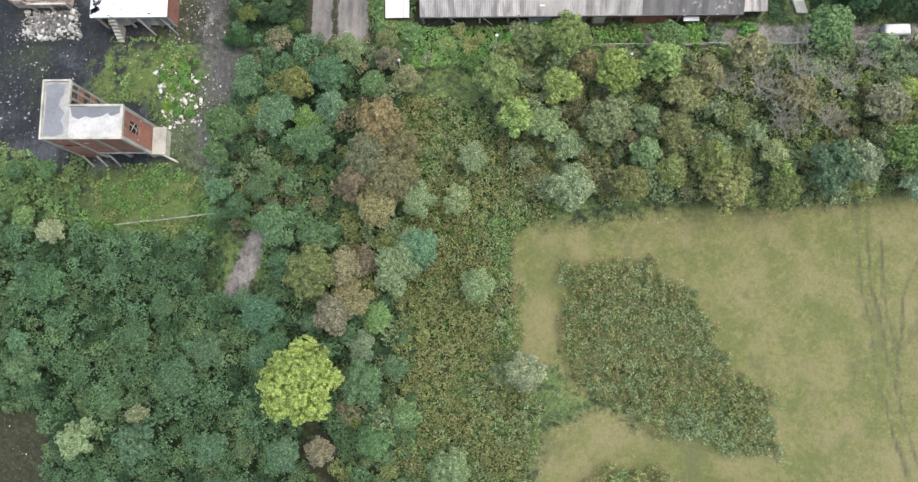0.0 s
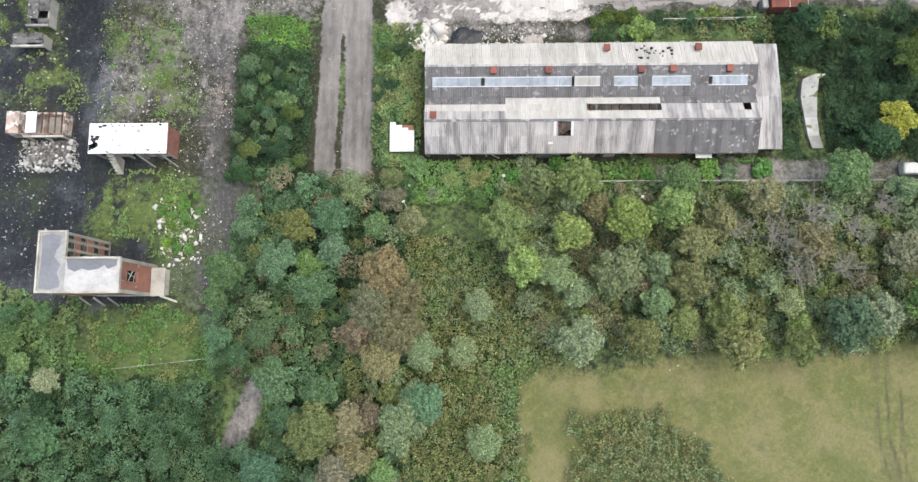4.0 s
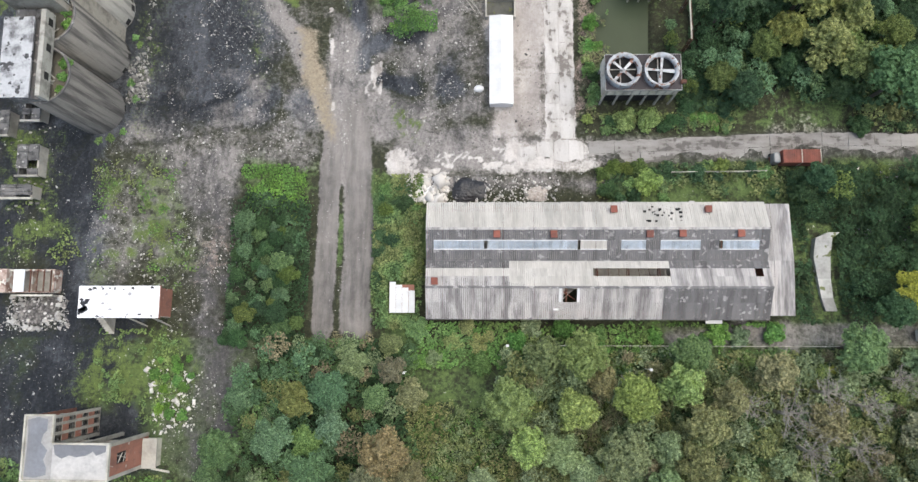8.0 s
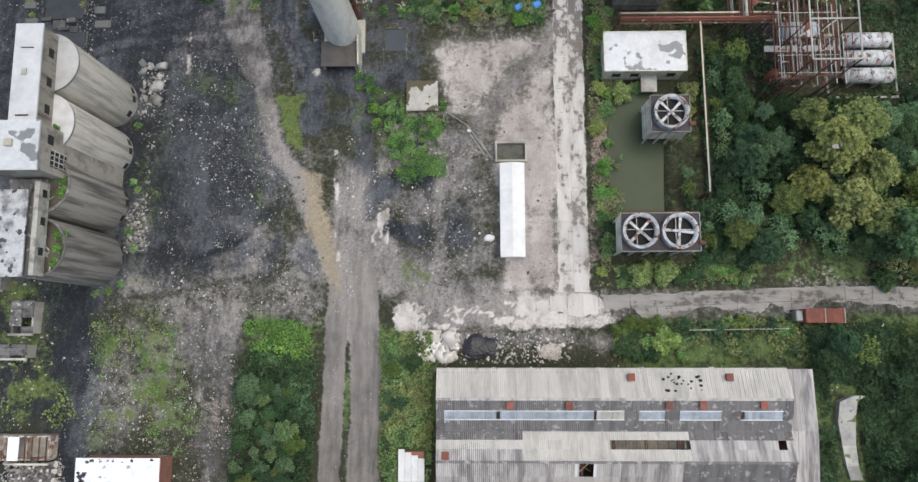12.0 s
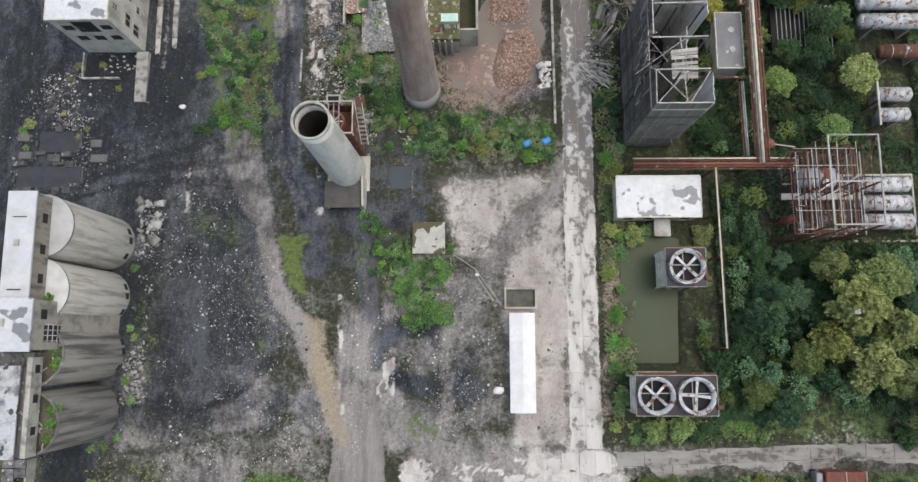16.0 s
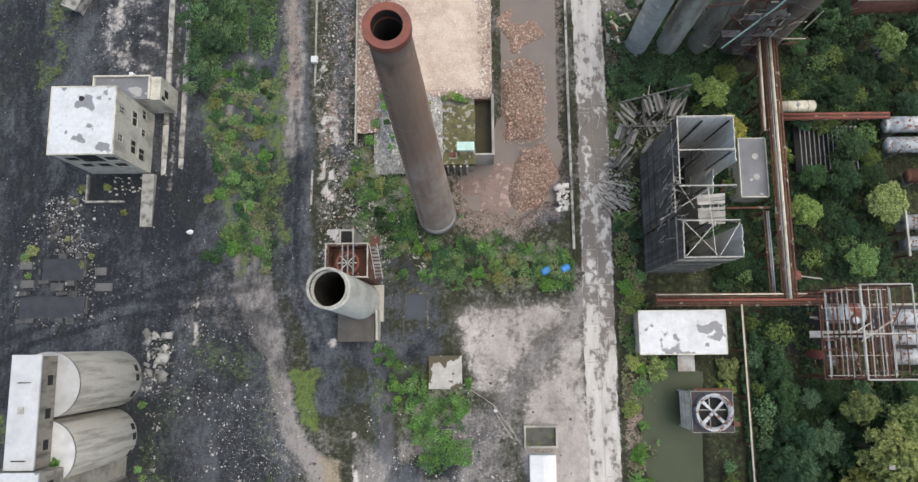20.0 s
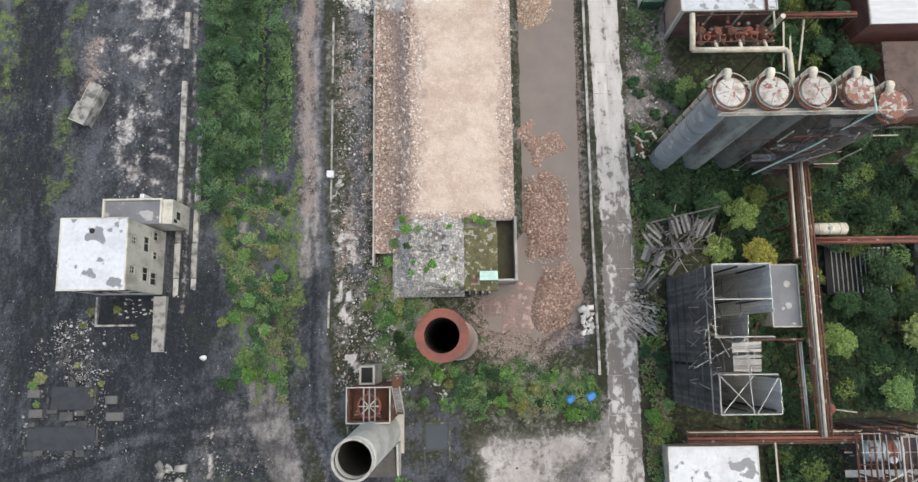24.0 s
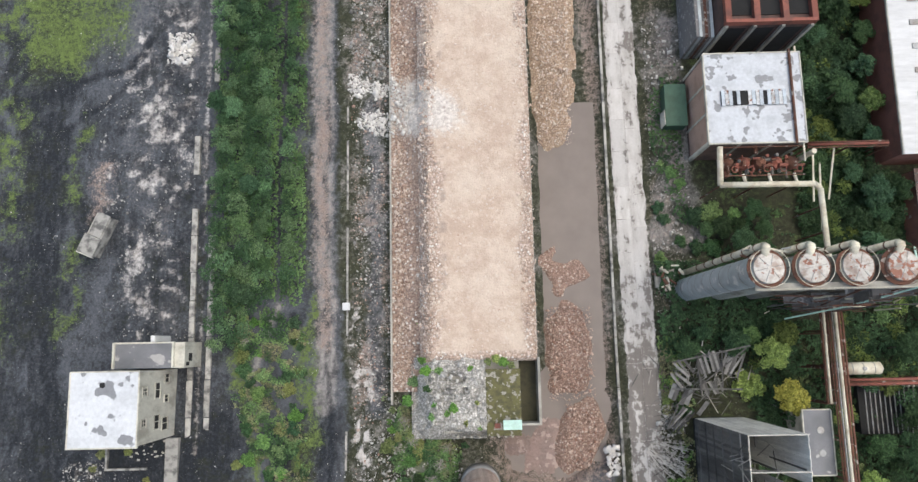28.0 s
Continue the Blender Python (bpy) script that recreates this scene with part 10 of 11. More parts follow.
# ---- exhauster house ----
def exhauster_house():
    g, T = -7.4, 3.0
    s = thing("exhauster_house", 33.3, 196, g, "tall plant house with a patched white roof and brick west wall", "building")
    x0, x1, y0, y1 = 25.9, 40.9, 188.9, 203.4
    part("wall", box(x0 + 0.2, x1 - 0.2, y0 + 0.2, y1 - 0.2, g - 0.6, T - 0.3), surface("sooty brick", (0.17, 0.105, 0.085), (0.06, 0.05, 0.045), blot=0.5, grain=4), s)
    part("west_panel", box(x0 + 0.1, x0 + 0.2, y0 + 0.6, y1 - 0.6, g + 1, T - 0.5), surface("buff brick panel", (0.40, 0.27, 0.21), (0.26, 0.165, 0.13), grain=4), s)
    part("roof", box(x0, x1, y0, y1, T - 0.3, T), surface("patched bluish roof", (0.44, 0.46, 0.485), (0.32, 0.335, 0.355), 0.6, grain=2, blot=0.4, third=(0.20, 0.205, 0.215), third_at=0.585), s, "white roof with grey patches")
    bm = bmesh.new()
    for p in ((x0 - 0.1, x1 + 0.1, y0 - 0.1, y0 + 0.08), (x0 - 0.1, x1 + 0.1, y1 - 0.08, y1 + 0.1), (x0 - 0.1, x0 + 0.08, y0 + 0.08, y1 - 0.08), (x1 - 0.08, x1 + 0.1, y0 + 0.08, y1 - 0.08)):
        box(*p, T - 0.4, T + 0.16, bm)
    part("roof_kerb", bm, PALE, s)
    for k in range(4):
        y = y0 + 0.2 + k * (y1 - y0 - 0.6) / 3
        part("pilaster", box(x0 + 0.02, x0 + 0.2, y, y + 0.35, g - 0.4, T - 0.35), PALE, s)
    for k in range(4):
        x = x0 + 0.2 + k * (x1 - x0 - 0.6) / 3
        part("pilaster", box(x, x + 0.35, y0 + 0.02, y0 + 0.2, g - 0.4, T - 0.35), PALE, s)
    part("skylight_curb", box(28.2, 38.2, 195.0, 197.2, T, T + 0.35), DARK, s)
    for k in range(17):
        if k in (3, 5, 6, 11):
            continue
        x = 28.2 + k * 0.59
        part("skylight_pane", box(x, x + 0.52, 194.9 + rng.uniform(-0.1, 0.1), 197.3, T + 0.36, T + 0.42), TANKWHITE if k % 2 else GLAZING, s)
    part("roof_pipe", tube((39.2, 188.6, T + 0.3), (39.2, 203.8, T + 0.3), 0.22, None, 10), RUST, s)
    part("roof_pipe", tube((40.5, 186, T - 0.4), (40.5, 204.5, T - 0.4), 0.16, None, 8), CREAM, s)
    # manifold to the south
    m = thing("gas_manifold", 35, 186.3, g, "rusty exhauster manifold with cream gas mains", "pipework")
    for k in range(5):
        x = 29.6 + k * 2.5
        part("blower", lathe(x, 186.5, [(0.02, -1.2), (0.95, -1.2), (1.1, -0.4), (0.8, 0.6), (0.3, 1.0), (0.02, 1.0)], 20, closed=False), RUST_RED if k % 2 else RUST, m, "rust-red blower casing")
        part("valve_wheel", lathe(x + 0.7, 185.3, [(0.55, 1.0), (0.55, 1.1), (0.42, 1.1), (0.42, 1.0)], 18), RUST_RED, m)
        for q in range(20):
            a, u = rng.uniform(0, math.tau), rng.uniform(0.2, 1.5)
            p0 = Vector((x + u * math.cos(a), 186.2 + u * 1.2 * math.sin(a), rng.uniform(-1.2, 1.4)))
            d = (Vector((0, rng.uniform(-1.8, 1.8), 0)), Vector((rng.uniform(-1.6, 1.6), 0, 0)), Vector((0, 0, rng.uniform(-1.5, 1))))[q % 3]
            part("pipework", tube(p0, p0 + d, rng.uniform(0.12, 0.3), None, 8), (RUST_RED, RUST, RUST_RED, TIMBER, RUST)[q % 5], m)
    for k in range(3):
        x = 30.4 + k * 3.9
        part("branch_main", tube((x + 0.8, 184.2, 1.8), (x + 0.8, 182.5, 2.6), 0.26, None, 10), CREAM, m)
    part("gas_main", pipe([(27.5, 188.4, 3), (27.3, 182.5, 2.6), (41.6, 182.4, 2.6)], 0.45, 12), CREAM, m, "cream gas main", True)
    part("gas_main", pipe([(41.6, 182.4, 2.6), (42.4, 181.6, 2.6), (42.6, 172, 2.6), (42.6, 169.5, 2.6)], 0.45, 12), CREAM, m, "cream gas main", True)
    for x in (27.4, 33, 38.5):
        part("support", beam((x, 182.5, g), (x, 182.5, 2.2), 0.2), RUST, m)
    for y in (179, 175):
        part("support", beam((42.6, y, g), (42.6, y, 2.2), 0.2), RUST, m)
    part("frame_beam", beam((28, 184, 2.2), (40.5, 184, 2.2), 0.14), RUST, m)
    part("frame_beam", beam((28, 188.5, 2.2), (40.5, 188.5, 2.2), 0.14), RUST, m)
    part("standpipe", tube((41.0, 187.0, g), (41.0, 187.0, 4.6), 0.4, None, 12), CREAM, m, "cream standpipe")
    for p, q in (((43.6, 188.6, -1), (43.2, 180.4, -1.4)), ((45.0, 187, -2), (44.6, 176, -2.4)), ((47, 189, -1), (46.4, 181, -3))):
        part("loose_pipe", tube(p, q, 0.16, None, 8), CREAM, m)
    # green steel tank
    t = thing("green_container", 23.6, 198, -7.4, "dark green steel container with a flat lid", "container")
    part("body", box(21.9, 25.3, 194.4, 201.4, -7.9, -4.7), GREEN_STEEL, t)
    part("lid", box(21.8, 25.4, 194.3, 201.5, -4.7, -4.5, bev=0.05), GREEN_STEEL, t)
    part("rail", box(21.5, 21.62, 194.5, 197, -6.8, -4.2), PALE, t)


exhauster_house()


def brick_hall():
    g = -7.4
    s = thing("brick_hall", 35, 214, g, "red-brick plant hall with a row of dark arched bays", "building")
    x0, x1, y0, T = 28.9, 43.0, 207.2, 6.0
    part("wall", box(x0, x1, y0 + 0.2, 232, g - 0.6, T - 1.2), surface("blackened brick", (0.12, 0.07, 0.06), (0.04, 0.035, 0.033), blot=0.5, grain=4), s)
    part("roof", box(x0 + 0.6, x1 - 0.6, y0 + 1.6, 232, T - 1.2, T - 1.0), DARK, s)
    part("parapet", box(x0, x1, y0, y0 + 0.5, T - 1.3, T), RUST_RED, s, "red-painted parapet")
    for k in range(4):
        x = x0 + k * (x1 - x0 - 0.9) / 3
        part("roof_beam", box(x, x + 0.9, y0 + 0.5, 230, T - 1.0, T), RUST_RED, s, "red-painted roof beam")
        part("pier", box(x + 0.2, x + 0.7, y0 - 0.3, y0 + 0.2, g - 0.4, T - 1.2), CONCRETE, s)
    for k in range(3):
        x = x0 + 1.2 + k * 4.4
        window_hole(s, x, x + 2.8, y0 + 0.15, y0 + 0.22, g + 1, T - 2.6)
    c = thing("corrugated_shed", 25.5, 208, g, "leaning corrugated shed beside the brick hall", "shed")
    for k in range(6):
        x = 25.7 + k * 0.5
        part("sheet", box(x, x + 0.47, 207, 226, g, 1.6 + 0.15 * (k % 2) - 0.1 * k), (SHEET_DARK, BLUEGREY, SHEET_DARK, RUST, SHEET_DARK, BLUEGREY)[k], c)


brick_hall()


def east_hall():
    g = -7.4
    s = thing("white_roofed_hall", 60, 205, g, "large red-brick hall with a white roof and slot lights", "building")
    part("wall", box(57.1, 95, 187.5, 240, g - 0.6, 0.5), surface("dull hall brick", (0.27, 0.115, 0.085), (0.15, 0.075, 0.06), grain=4, blot=0.4), s)
    part("roof", box(56.9, 95, 187.2, 240, 0.5, 0.8), surface("weathered white sheeting", (0.56, 0.56, 0.555), (0.46, 0.46, 0.455), 0.6, grain=1.5, blot=0.3, stretch=(0.2, 1, 1)), s, "clean white roof")
    part("fascia", box(56.75, 56.9, 187.2, 240, 0.3, 0.72), PALE, s)
    for k in range(8):
        y = 190.8 + k * 4.0
        part("roof_light", box(60.0, 63.2, y + 1.6, y + 2.5, 0.8, 0.98), STEEL, s, "grey slot roof light")
    p = thing("brick_annex", 60, 180, g, "roofless brown brick annex", "ruin")
    part("wall", box(60.5, 80, 173, 185.5, g - 0.5, -3.0), BRICK, p)
    part("roof", box(60.3, 80, 172.8, 185.7, -3.0, -2.8), surface("brown annex floor", (0.14, 0.095, 0.08), (0.06, 0.05, 0.045), blot=0.4, grain=3), p)
    for k in range(9):
        part("rail_post", box(60.3, 60.4, 173.5 + k * 1.4, 173.6 + k * 1.4, -2.8, -1.8), PALE, p)
    w = thing("round_tank", 66, 166, -6.5, "white round tank among the trees", "tank")
    part("shell", lathe(66, 166, [(1.8, -8), (1.8, -3.2), (0.02, -2.7)], 28, closed=False), TANKWHITE, w, "", True)


east_hall()


# ---- loose stones and scraps over the ground ----
def scraps(name, label, pts, count, size, material, base=None, seed_place=0, gaps=0.0, lean=0.5):
    """Loose broken pieces strewn over a polygon: small blocks, joined."""
    xs, ys = [p[0] for p in pts], [p[1] for p in pts]
    x, y = rng.uniform(min(xs), max(xs), count * 2), rng.uniform(min(ys), max(ys), count * 2)
    ok = (zone(x, y, pts, 0.8) > rng.uniform(0.2, 0.8, len(x))) & (fbm(x, y, 4, 101 + seed_place) > gaps)
    x, y = x[ok][:int(count * 0.75)], y[ok][:int(count * 0.75)]
    n = len(x)
    z = lie(x, y) + (fbm(x, y, 9, 5) - 0.5) * 0.5 + (fbm(x, y, 2.2, 9, 3) - 0.5) * 0.18 if base is None else np.full(n, base)
    s = 0.5 * size * rng.uniform(0.4, 1.0, n) ** 2 * rng.choice([1, 1, 1, 1, 1, 2.2], n)
    a = rng.uniform(0, math.tau, n)
    cube = np.array([(-1, -1, -1), (1, -1, -1), (1, 1, -1), (-1, 1, -1), (-1, -1, 1), (1, -1, 1), (1, 1, 1), (-1, 1, 1)], float)
    v = cube[None] * (s[:, None] * np.stack([np.ones(n), rng.uniform(0.4, 0.9, n), rng.uniform(0.25, 0.6, n)], -1))[:, None, :]
    v = v + rng.normal(0, 0.18, v.shape) * s[:, None, None]
    t = rng.normal(0, lean * 0.4, (n, 1))
    vx, vz = v[..., 0] * np.cos(t) - v[..., 2] * np.sin(t), v[..., 0] * np.sin(t) + v[..., 2] * np.cos(t)
    c, sn = np.cos(a)[:, None], np.sin(a)[:, None]
    p = np.stack([vx * c - v[..., 1] * sn + x[:, None], vx * sn + v[..., 1] * c + y[:, None], vz + (z + s * 0.25)[:, None]], -1).reshape(-1, 3)
    face = np.array([(3, 2, 1, 0), (4, 5, 6, 7), (0, 1, 5, 4), (1, 2, 6, 5), (2, 3, 7, 6), (3, 0, 4, 7)])
    f = (face[None] + (np.arange(n) * 8)[:, None, None]).reshape(-1, 4)
    me = bpy.data.meshes.new(name)
    me.vertices.add(len(p))
    me.vertices.foreach_set("co", p.astype(np.float32).ravel())
    me.loops.add(f.size)
    me.loops.foreach_set("vertex_index", f.astype(np.int32).ravel())
    me.polygons.add(len(f))
    me.polygons.foreach_set("loop_start", np.arange(0, f.size, 4, dtype=np.int32))
    me.update()
    me.materials.append(material)
    return tagged(new(name, me), label, "rubble", kind="stuff")


def island_material(name, a, b):
    m, nt, bs = bare(name, 0.9)
    isl = nt.nodes.new("ShaderNodeNewGeometry").outputs["Random Per Island"]
    c = mixc(nt, isl, a, b)
    c = mixc(nt, 0.4, c, mixc(nt, noise_node(nt, 6, 4), (0.5, 0.5, 0.5), (1.5, 1.5, 1.5)), "MULTIPLY")
    nt.links.new(c, bs.inputs["Base Color"])
    return m


CHIP_W = island_material("pale chips", (0.20, 0.19, 0.175), (0.60, 0.585, 0.55))
CHIP_B = island_material("brick chips", (0.26, 0.13, 0.09), (0.60, 0.47, 0.39))
CHIP_D = island_material("dark chips", (0.03, 0.03, 0.03), (0.16, 0.15, 0.145))
CHIP_G = island_material("grey chips", (0.10, 0.098, 0.092), (0.42, 0.41, 0.385))
CHIP_WW = island_material("white plaster", (0.50, 0.475, 0.44), (0.76, 0.735, 0.70))
CHIP_C = island_material("firebrick chips", (0.40, 0.27, 0.205), (0.70, 0.61, 0.53))

scraps("stones", "pale stones scattered on the slag yard", [(-54, 122), (-38, 120), (-30, 96), (-22, 76), (-50, 76), (-56, 90)], 3000, 0.17, CHIP_W, None, 1, 0.5)
scraps("stones", "coal lumps on the slag yard", [(-56, 122), (-38, 120), (-28, 96), (-22, 76), (-56, 76)], 1500, 0.24, CHIP_D, None, 2)
scraps("stones", "pale litter on the rubble field", [(-62, 76), (-37, 76), (-36, 50), (-33, 28), (-46, 27), (-47, 48), (-62, 54)], 2600, 0.17, CHIP_W, None, 3, 0.46)
scraps("stones", "pale stones by the white cabin", [(-22, 106), (3, 104), (3, 84), (-10, 79), (-22, 78)], 2000, 0.16, CHIP_W, None, 4, 0.48)
scraps("stones", "scattered lumps west of the silos", [(-84, 140), (-52, 140), (-40, 130), (-50, 120), (-84, 118)], 900, 0.14, CHIP_G, None, 5, 0.52)
scraps("stones", "rubble at the foundation blocks", [(-80, 140), (-67, 140), (-66, 120), (-80, 120)], 800, 0.2, CHIP_G, None, 6, 0.46)
scraps("stones", "pale broken plaster below the pale block", [(-76, 142), (-68, 142), (-66, 133), (-71, 131), (-77, 133)], 900, 0.2, CHIP_W, None, 41, 0.5)
scraps("planks", "splintered timber below the pale block", [(-75, 141), (-66, 141), (-66, 132), (-74, 132)], 200, 0.5, CHIP_D, None, 42, 0.46)
scraps("stones", "broken concrete on the northern yard", [(-74, 214), (-57, 212), (-56, 160), (-68, 162), (-74, 185)], 900, 0.24, CHIP_G, None, 7, 0.5)
scraps("stones", "brick and plaster strip beside the ovens", [(-31, 230), (-24.2, 230), (-24.2, 128), (-30, 130)], 2600, 0.22, CHIP_W, None, 8, 0.46)
scraps("stones", "grey rubble beside the ovens", [(-31, 230), (-24.2, 230), (-24.2, 128), (-30, 130)], 2000, 0.2, CHIP_G, None, 46, 0.4)
scraps("stones", "brick strip beside the ovens", [(-31, 230), (-24.2, 230), (-24.2, 128), (-30, 130)], 1500, 0.2, CHIP_B, None, 9, 0.4)
scraps("bricks", "broken firebrick along the battery edges", [(-19.2, 236), (-16.2, 236), (-16.2, 157.5), (-19.2, 157.5)], 4200, 0.24, CHIP_C, -1.5, 10)
scraps("bricks", "broken firebrick along the battery edges", [(-3.4, 236), (-0.9, 236), (-0.9, 157.5), (-3.4, 157.5)], 2600, 0.22, CHIP_C, -1.5, 11)
scraps("bricks", "broken firebrick over the battery top", [(-17, 236), (-3, 236), (-3, 157.5), (-17, 157.5)], 600, 0.14, CHIP_C, -1.42, 12, 0.52)
scraps("bricks", "bricks strewn on the ledge", [(-23.8, 236), (-19.4, 236), (-19.4, 152), (-23.8, 152)], 6000, 0.26, CHIP_C, -5.62, 13)
scraps("bricks", "bricks on the brick heaps", [(1, 165), (8.4, 165), (8.4, 150), (1, 150)], 2200, 0.2, CHIP_B, -6.75, 14)
scraps("bricks", "bricks on the brick heaps", [(3.6, 149.6), (8.6, 149), (7.4, 139.6), (2.8, 139.4)], 1500, 0.2, CHIP_B, -6.75, 15)
scraps("bricks", "bricks over the pale heap", [(0.4, 230), (7, 230), (6.4, 192), (0.4, 192)], 3600, 0.2, CHIP_C, -6.3, 16)
scraps("stones", "broken slab on the oven end", [(-19, 156.5), (-9.5, 156.5), (-9.5, 147), (-18, 147)], 900, 0.3, CHIP_W, -1.75, 17, 0.4)
scraps("stones", "plaster rubble south of the ovens", [(-25, 152), (-14, 146), (-12, 128), (-20, 127), (-26, 140)], 1500, 0.3, CHIP_W, None, 18, 0.42)
scraps("stones", "broken concrete by the eastern road", [(19, 215), (25.5, 215), (24, 172), (19, 172)], 900, 0.2, CHIP_G, None, 19, 0.4)
scraps("planks", "splintered laths by the eastern road", [(19.4, 213), (26, 213), (26, 170), (19.4, 170)], 240, 0.42, CHIP_W, None, 47, 0.42)
scraps("stones", "pale scraps by the eastern road", [(19, 215), (25.5, 215), (24, 160), (19, 160)], 600, 0.22, CHIP_W, None, 20, 0.42)
scraps("stones", "scraps on the cracked concrete", [(-8, 122), (12, 122), (13, 80), (-8, 76)], 1500, 0.18, CHIP_D, None, 21, 0.45)
scraps("stones", "debris below the brick ruin", [(-50, 44), (-41, 44), (-42, 32), (-48, 32)], 300, 0.42, CHIP_WW, None, 22, 0.46)
scraps("stones", "scraps on the slag in the west", [(-84, 80), (-64, 78), (-62, 30), (-84, 30)], 900, 0.18, CHIP_W, None, 23, 0.5)
scraps("stones", "broken panels at the silo foot", [(-58, 119), (-53.5, 119), (-54, 111.5), (-56.6, 111)], 150, 0.75, CHIP_G, None, 28)
scraps("stones", "broken plaster at the silo foot", [(-57.8, 93), (-54.2, 92), (-54.6, 86), (-57.4, 86)], 240, 0.42, CHIP_G, None, 29)
scraps("stones", "brick litter along the silos", [(-57.5, 112), (-54, 112), (-54, 80), (-57.4, 80)], 500, 0.3, CHIP_G, None, 30, 0.45)
scraps("stones", "broken white panels by the shed", [(-9.5, 73), (-3, 72.6), (-3, 68.6), (-9.5, 68.8)], 260, 1.0, CHIP_WW, None, 31)
scraps("planks", "broken planks along the fallen tower", [(17.8, 152), (22, 152), (22.4, 137), (18.4, 137)], 500, 0.5, CHIP_W, None, 32)
scraps("stones", "grey concrete lumps on the yard", [(-31, 226), (-24.4, 226), (-24.4, 204), (-30.5, 204)], 700, 0.34, CHIP_G, None, 33, 0.42)
scraps("stones", "lime lumps on the yard", [(-31.5, 206), (-24.2, 203), (-24.2, 194), (-30, 197)], 1300, 0.36, CHIP_WW, None, 27, 0.38)
scraps("stones", "lime tipped over the ledge", [(-24, 204), (-16, 200), (-15, 195), (-24, 194)], 900, 0.34, CHIP_WW, -4.9, 43, 0.36)
scraps("stones", "plaster pile at the road edge", [(9.6, 143), (11.6, 143), (11.6, 138.4), (9.8, 138.4)], 160, 0.55, CHIP_WW, None, 44)
scraps("stones", "broken concrete heap in the north-western yard", [(-63, 214), (-58.5, 214), (-58.5, 208.5), (-62.5, 208.5)], 420, 0.55, CHIP_WW, None, 45)
scraps("stones", "white scraps beside the shed", [(60, 74), (80, 74), (80, 60), (62, 62)], 160, 0.6, CHIP_W, None, 24)
scraps("stones", "rubble of the roofless ruin", [(-73, 53), (-64, 53), (-63, 47.6), (-74, 47.6)], 800, 0.4, CHIP_W, None, 25)
scraps("stones", "plaster by the shed wall", [(-10, 73), (15, 72.6), (15, 68), (-10, 68)], 900, 0.34, CHIP_W, None, 26)


# ---- small things ----
def lamp_post(x, y, h):
    g = height(x, y)
    s = thing("street_lamp", x, y, g, "slim white street lamp among the trees", "street lamp", "street lamps")
    part("post", tube((x, y, g - 0.3), (x, y, g + h), 0.09, 0.06, 8), WHITE2, s)
    part("head", box(x - 0.2, x + 0.25, y - 0.2, y + 0.2, g + h, g + h + 0.18, bev=0.05), WHITE2, s)


for x, y in ((-9.2, 41.6), (6.2, 45.6), (27.2, 42.2)):
    lamp_post(x, y, 5.0)


def fence(label, a, b, h=1.2, material=None):
    a, b = Vector((*a, 0)), Vector((*b, 0))
    m = (a + b) / 2
    s = thing("fence", m.x, m.y, height(m.x, m.y), label, "fence")
    n = max(2, round((b - a).length / 3))
    prev = None
    for k in range(n + 1):
        c = a.lerp(b, k / n)
        g = height(c.x, c.y)
        part("post", box(c.x - 0.07, c.x + 0.07, c.y - 0.07, c.y + 0.07, g - 0.4, g + h), material or CONCRETE, s)
        if prev:
            for q in (0.95, 0.5):
                part("rail", beam((prev[0], prev[1], prev[2] + h * q), (c.x, c.y, g + h * q), 0.07), material or CONCRETE, s)
        prev = (c.x, c.y, g)


def road_concrete(name, pale, dirty, mud, along, heavy):
    """Worn concrete under a film of dried mud, thicker over one stretch; along: which way wheels have smeared it."""
    m, nt, b = bare(name, 0.9)
    sep = nt.nodes.new("ShaderNodeSeparateXYZ")
    nt.links.new(nt.nodes.new("ShaderNodeNewGeometry").outputs["Position"], sep.inputs[0])
    stretch = (1.2, 0.35, 1.0) if along == "y" else (0.35, 1.2, 1.0)
    n1, n2, n3 = noise_node(nt, 0.5, 6, stretch, 0.6), noise_node(nt, 0.9, 5, None, 0.6), noise_node(nt, 4.0, 6, None, 0.75)
    c = mixc(nt, ramp(nt, n1, 0.35, 0.66), pale, dirty)
    film = math_node(nt, "ADD", math_node(nt, "MULTIPLY", n1, 0.55), math_node(nt, "MULTIPLY", n2, 0.45))
    if heavy:
        more = math_node(nt, "MULTIPLY", ramp(nt, sep.outputs[1], heavy[0], heavy[1]), ramp(nt, sep.outputs[1], heavy[3], heavy[2]))
        film = math_node(nt, "ADD", film, math_node(nt, "MULTIPLY", more, 0.10))
    c = mixc(nt, math_node(nt, "MULTIPLY", ramp(nt, film, 0.525, 0.585), 0.85), c, mixc(nt, n2, mud, tuple(v * 0.7 for v in mud)))
    c = mixc(nt, 0.45, c, mixc(nt, n3, (0.5, 0.5, 0.5), (1.5, 1.5, 1.5)), "MULTIPLY")
    info = nt.nodes.new("ShaderNodeObjectInfo")
    tone = math_node(nt, "MULTIPLY_ADD", info.outputs["Random"], 0.16)
    tone.node.inputs[2].default_value = 0.92
    nt.links.new(mixc(nt, 1.0, c, tone, "MULTIPLY"), b.inputs["Base Color"])
    bump(nt, b, n3, 0.3)
    return m


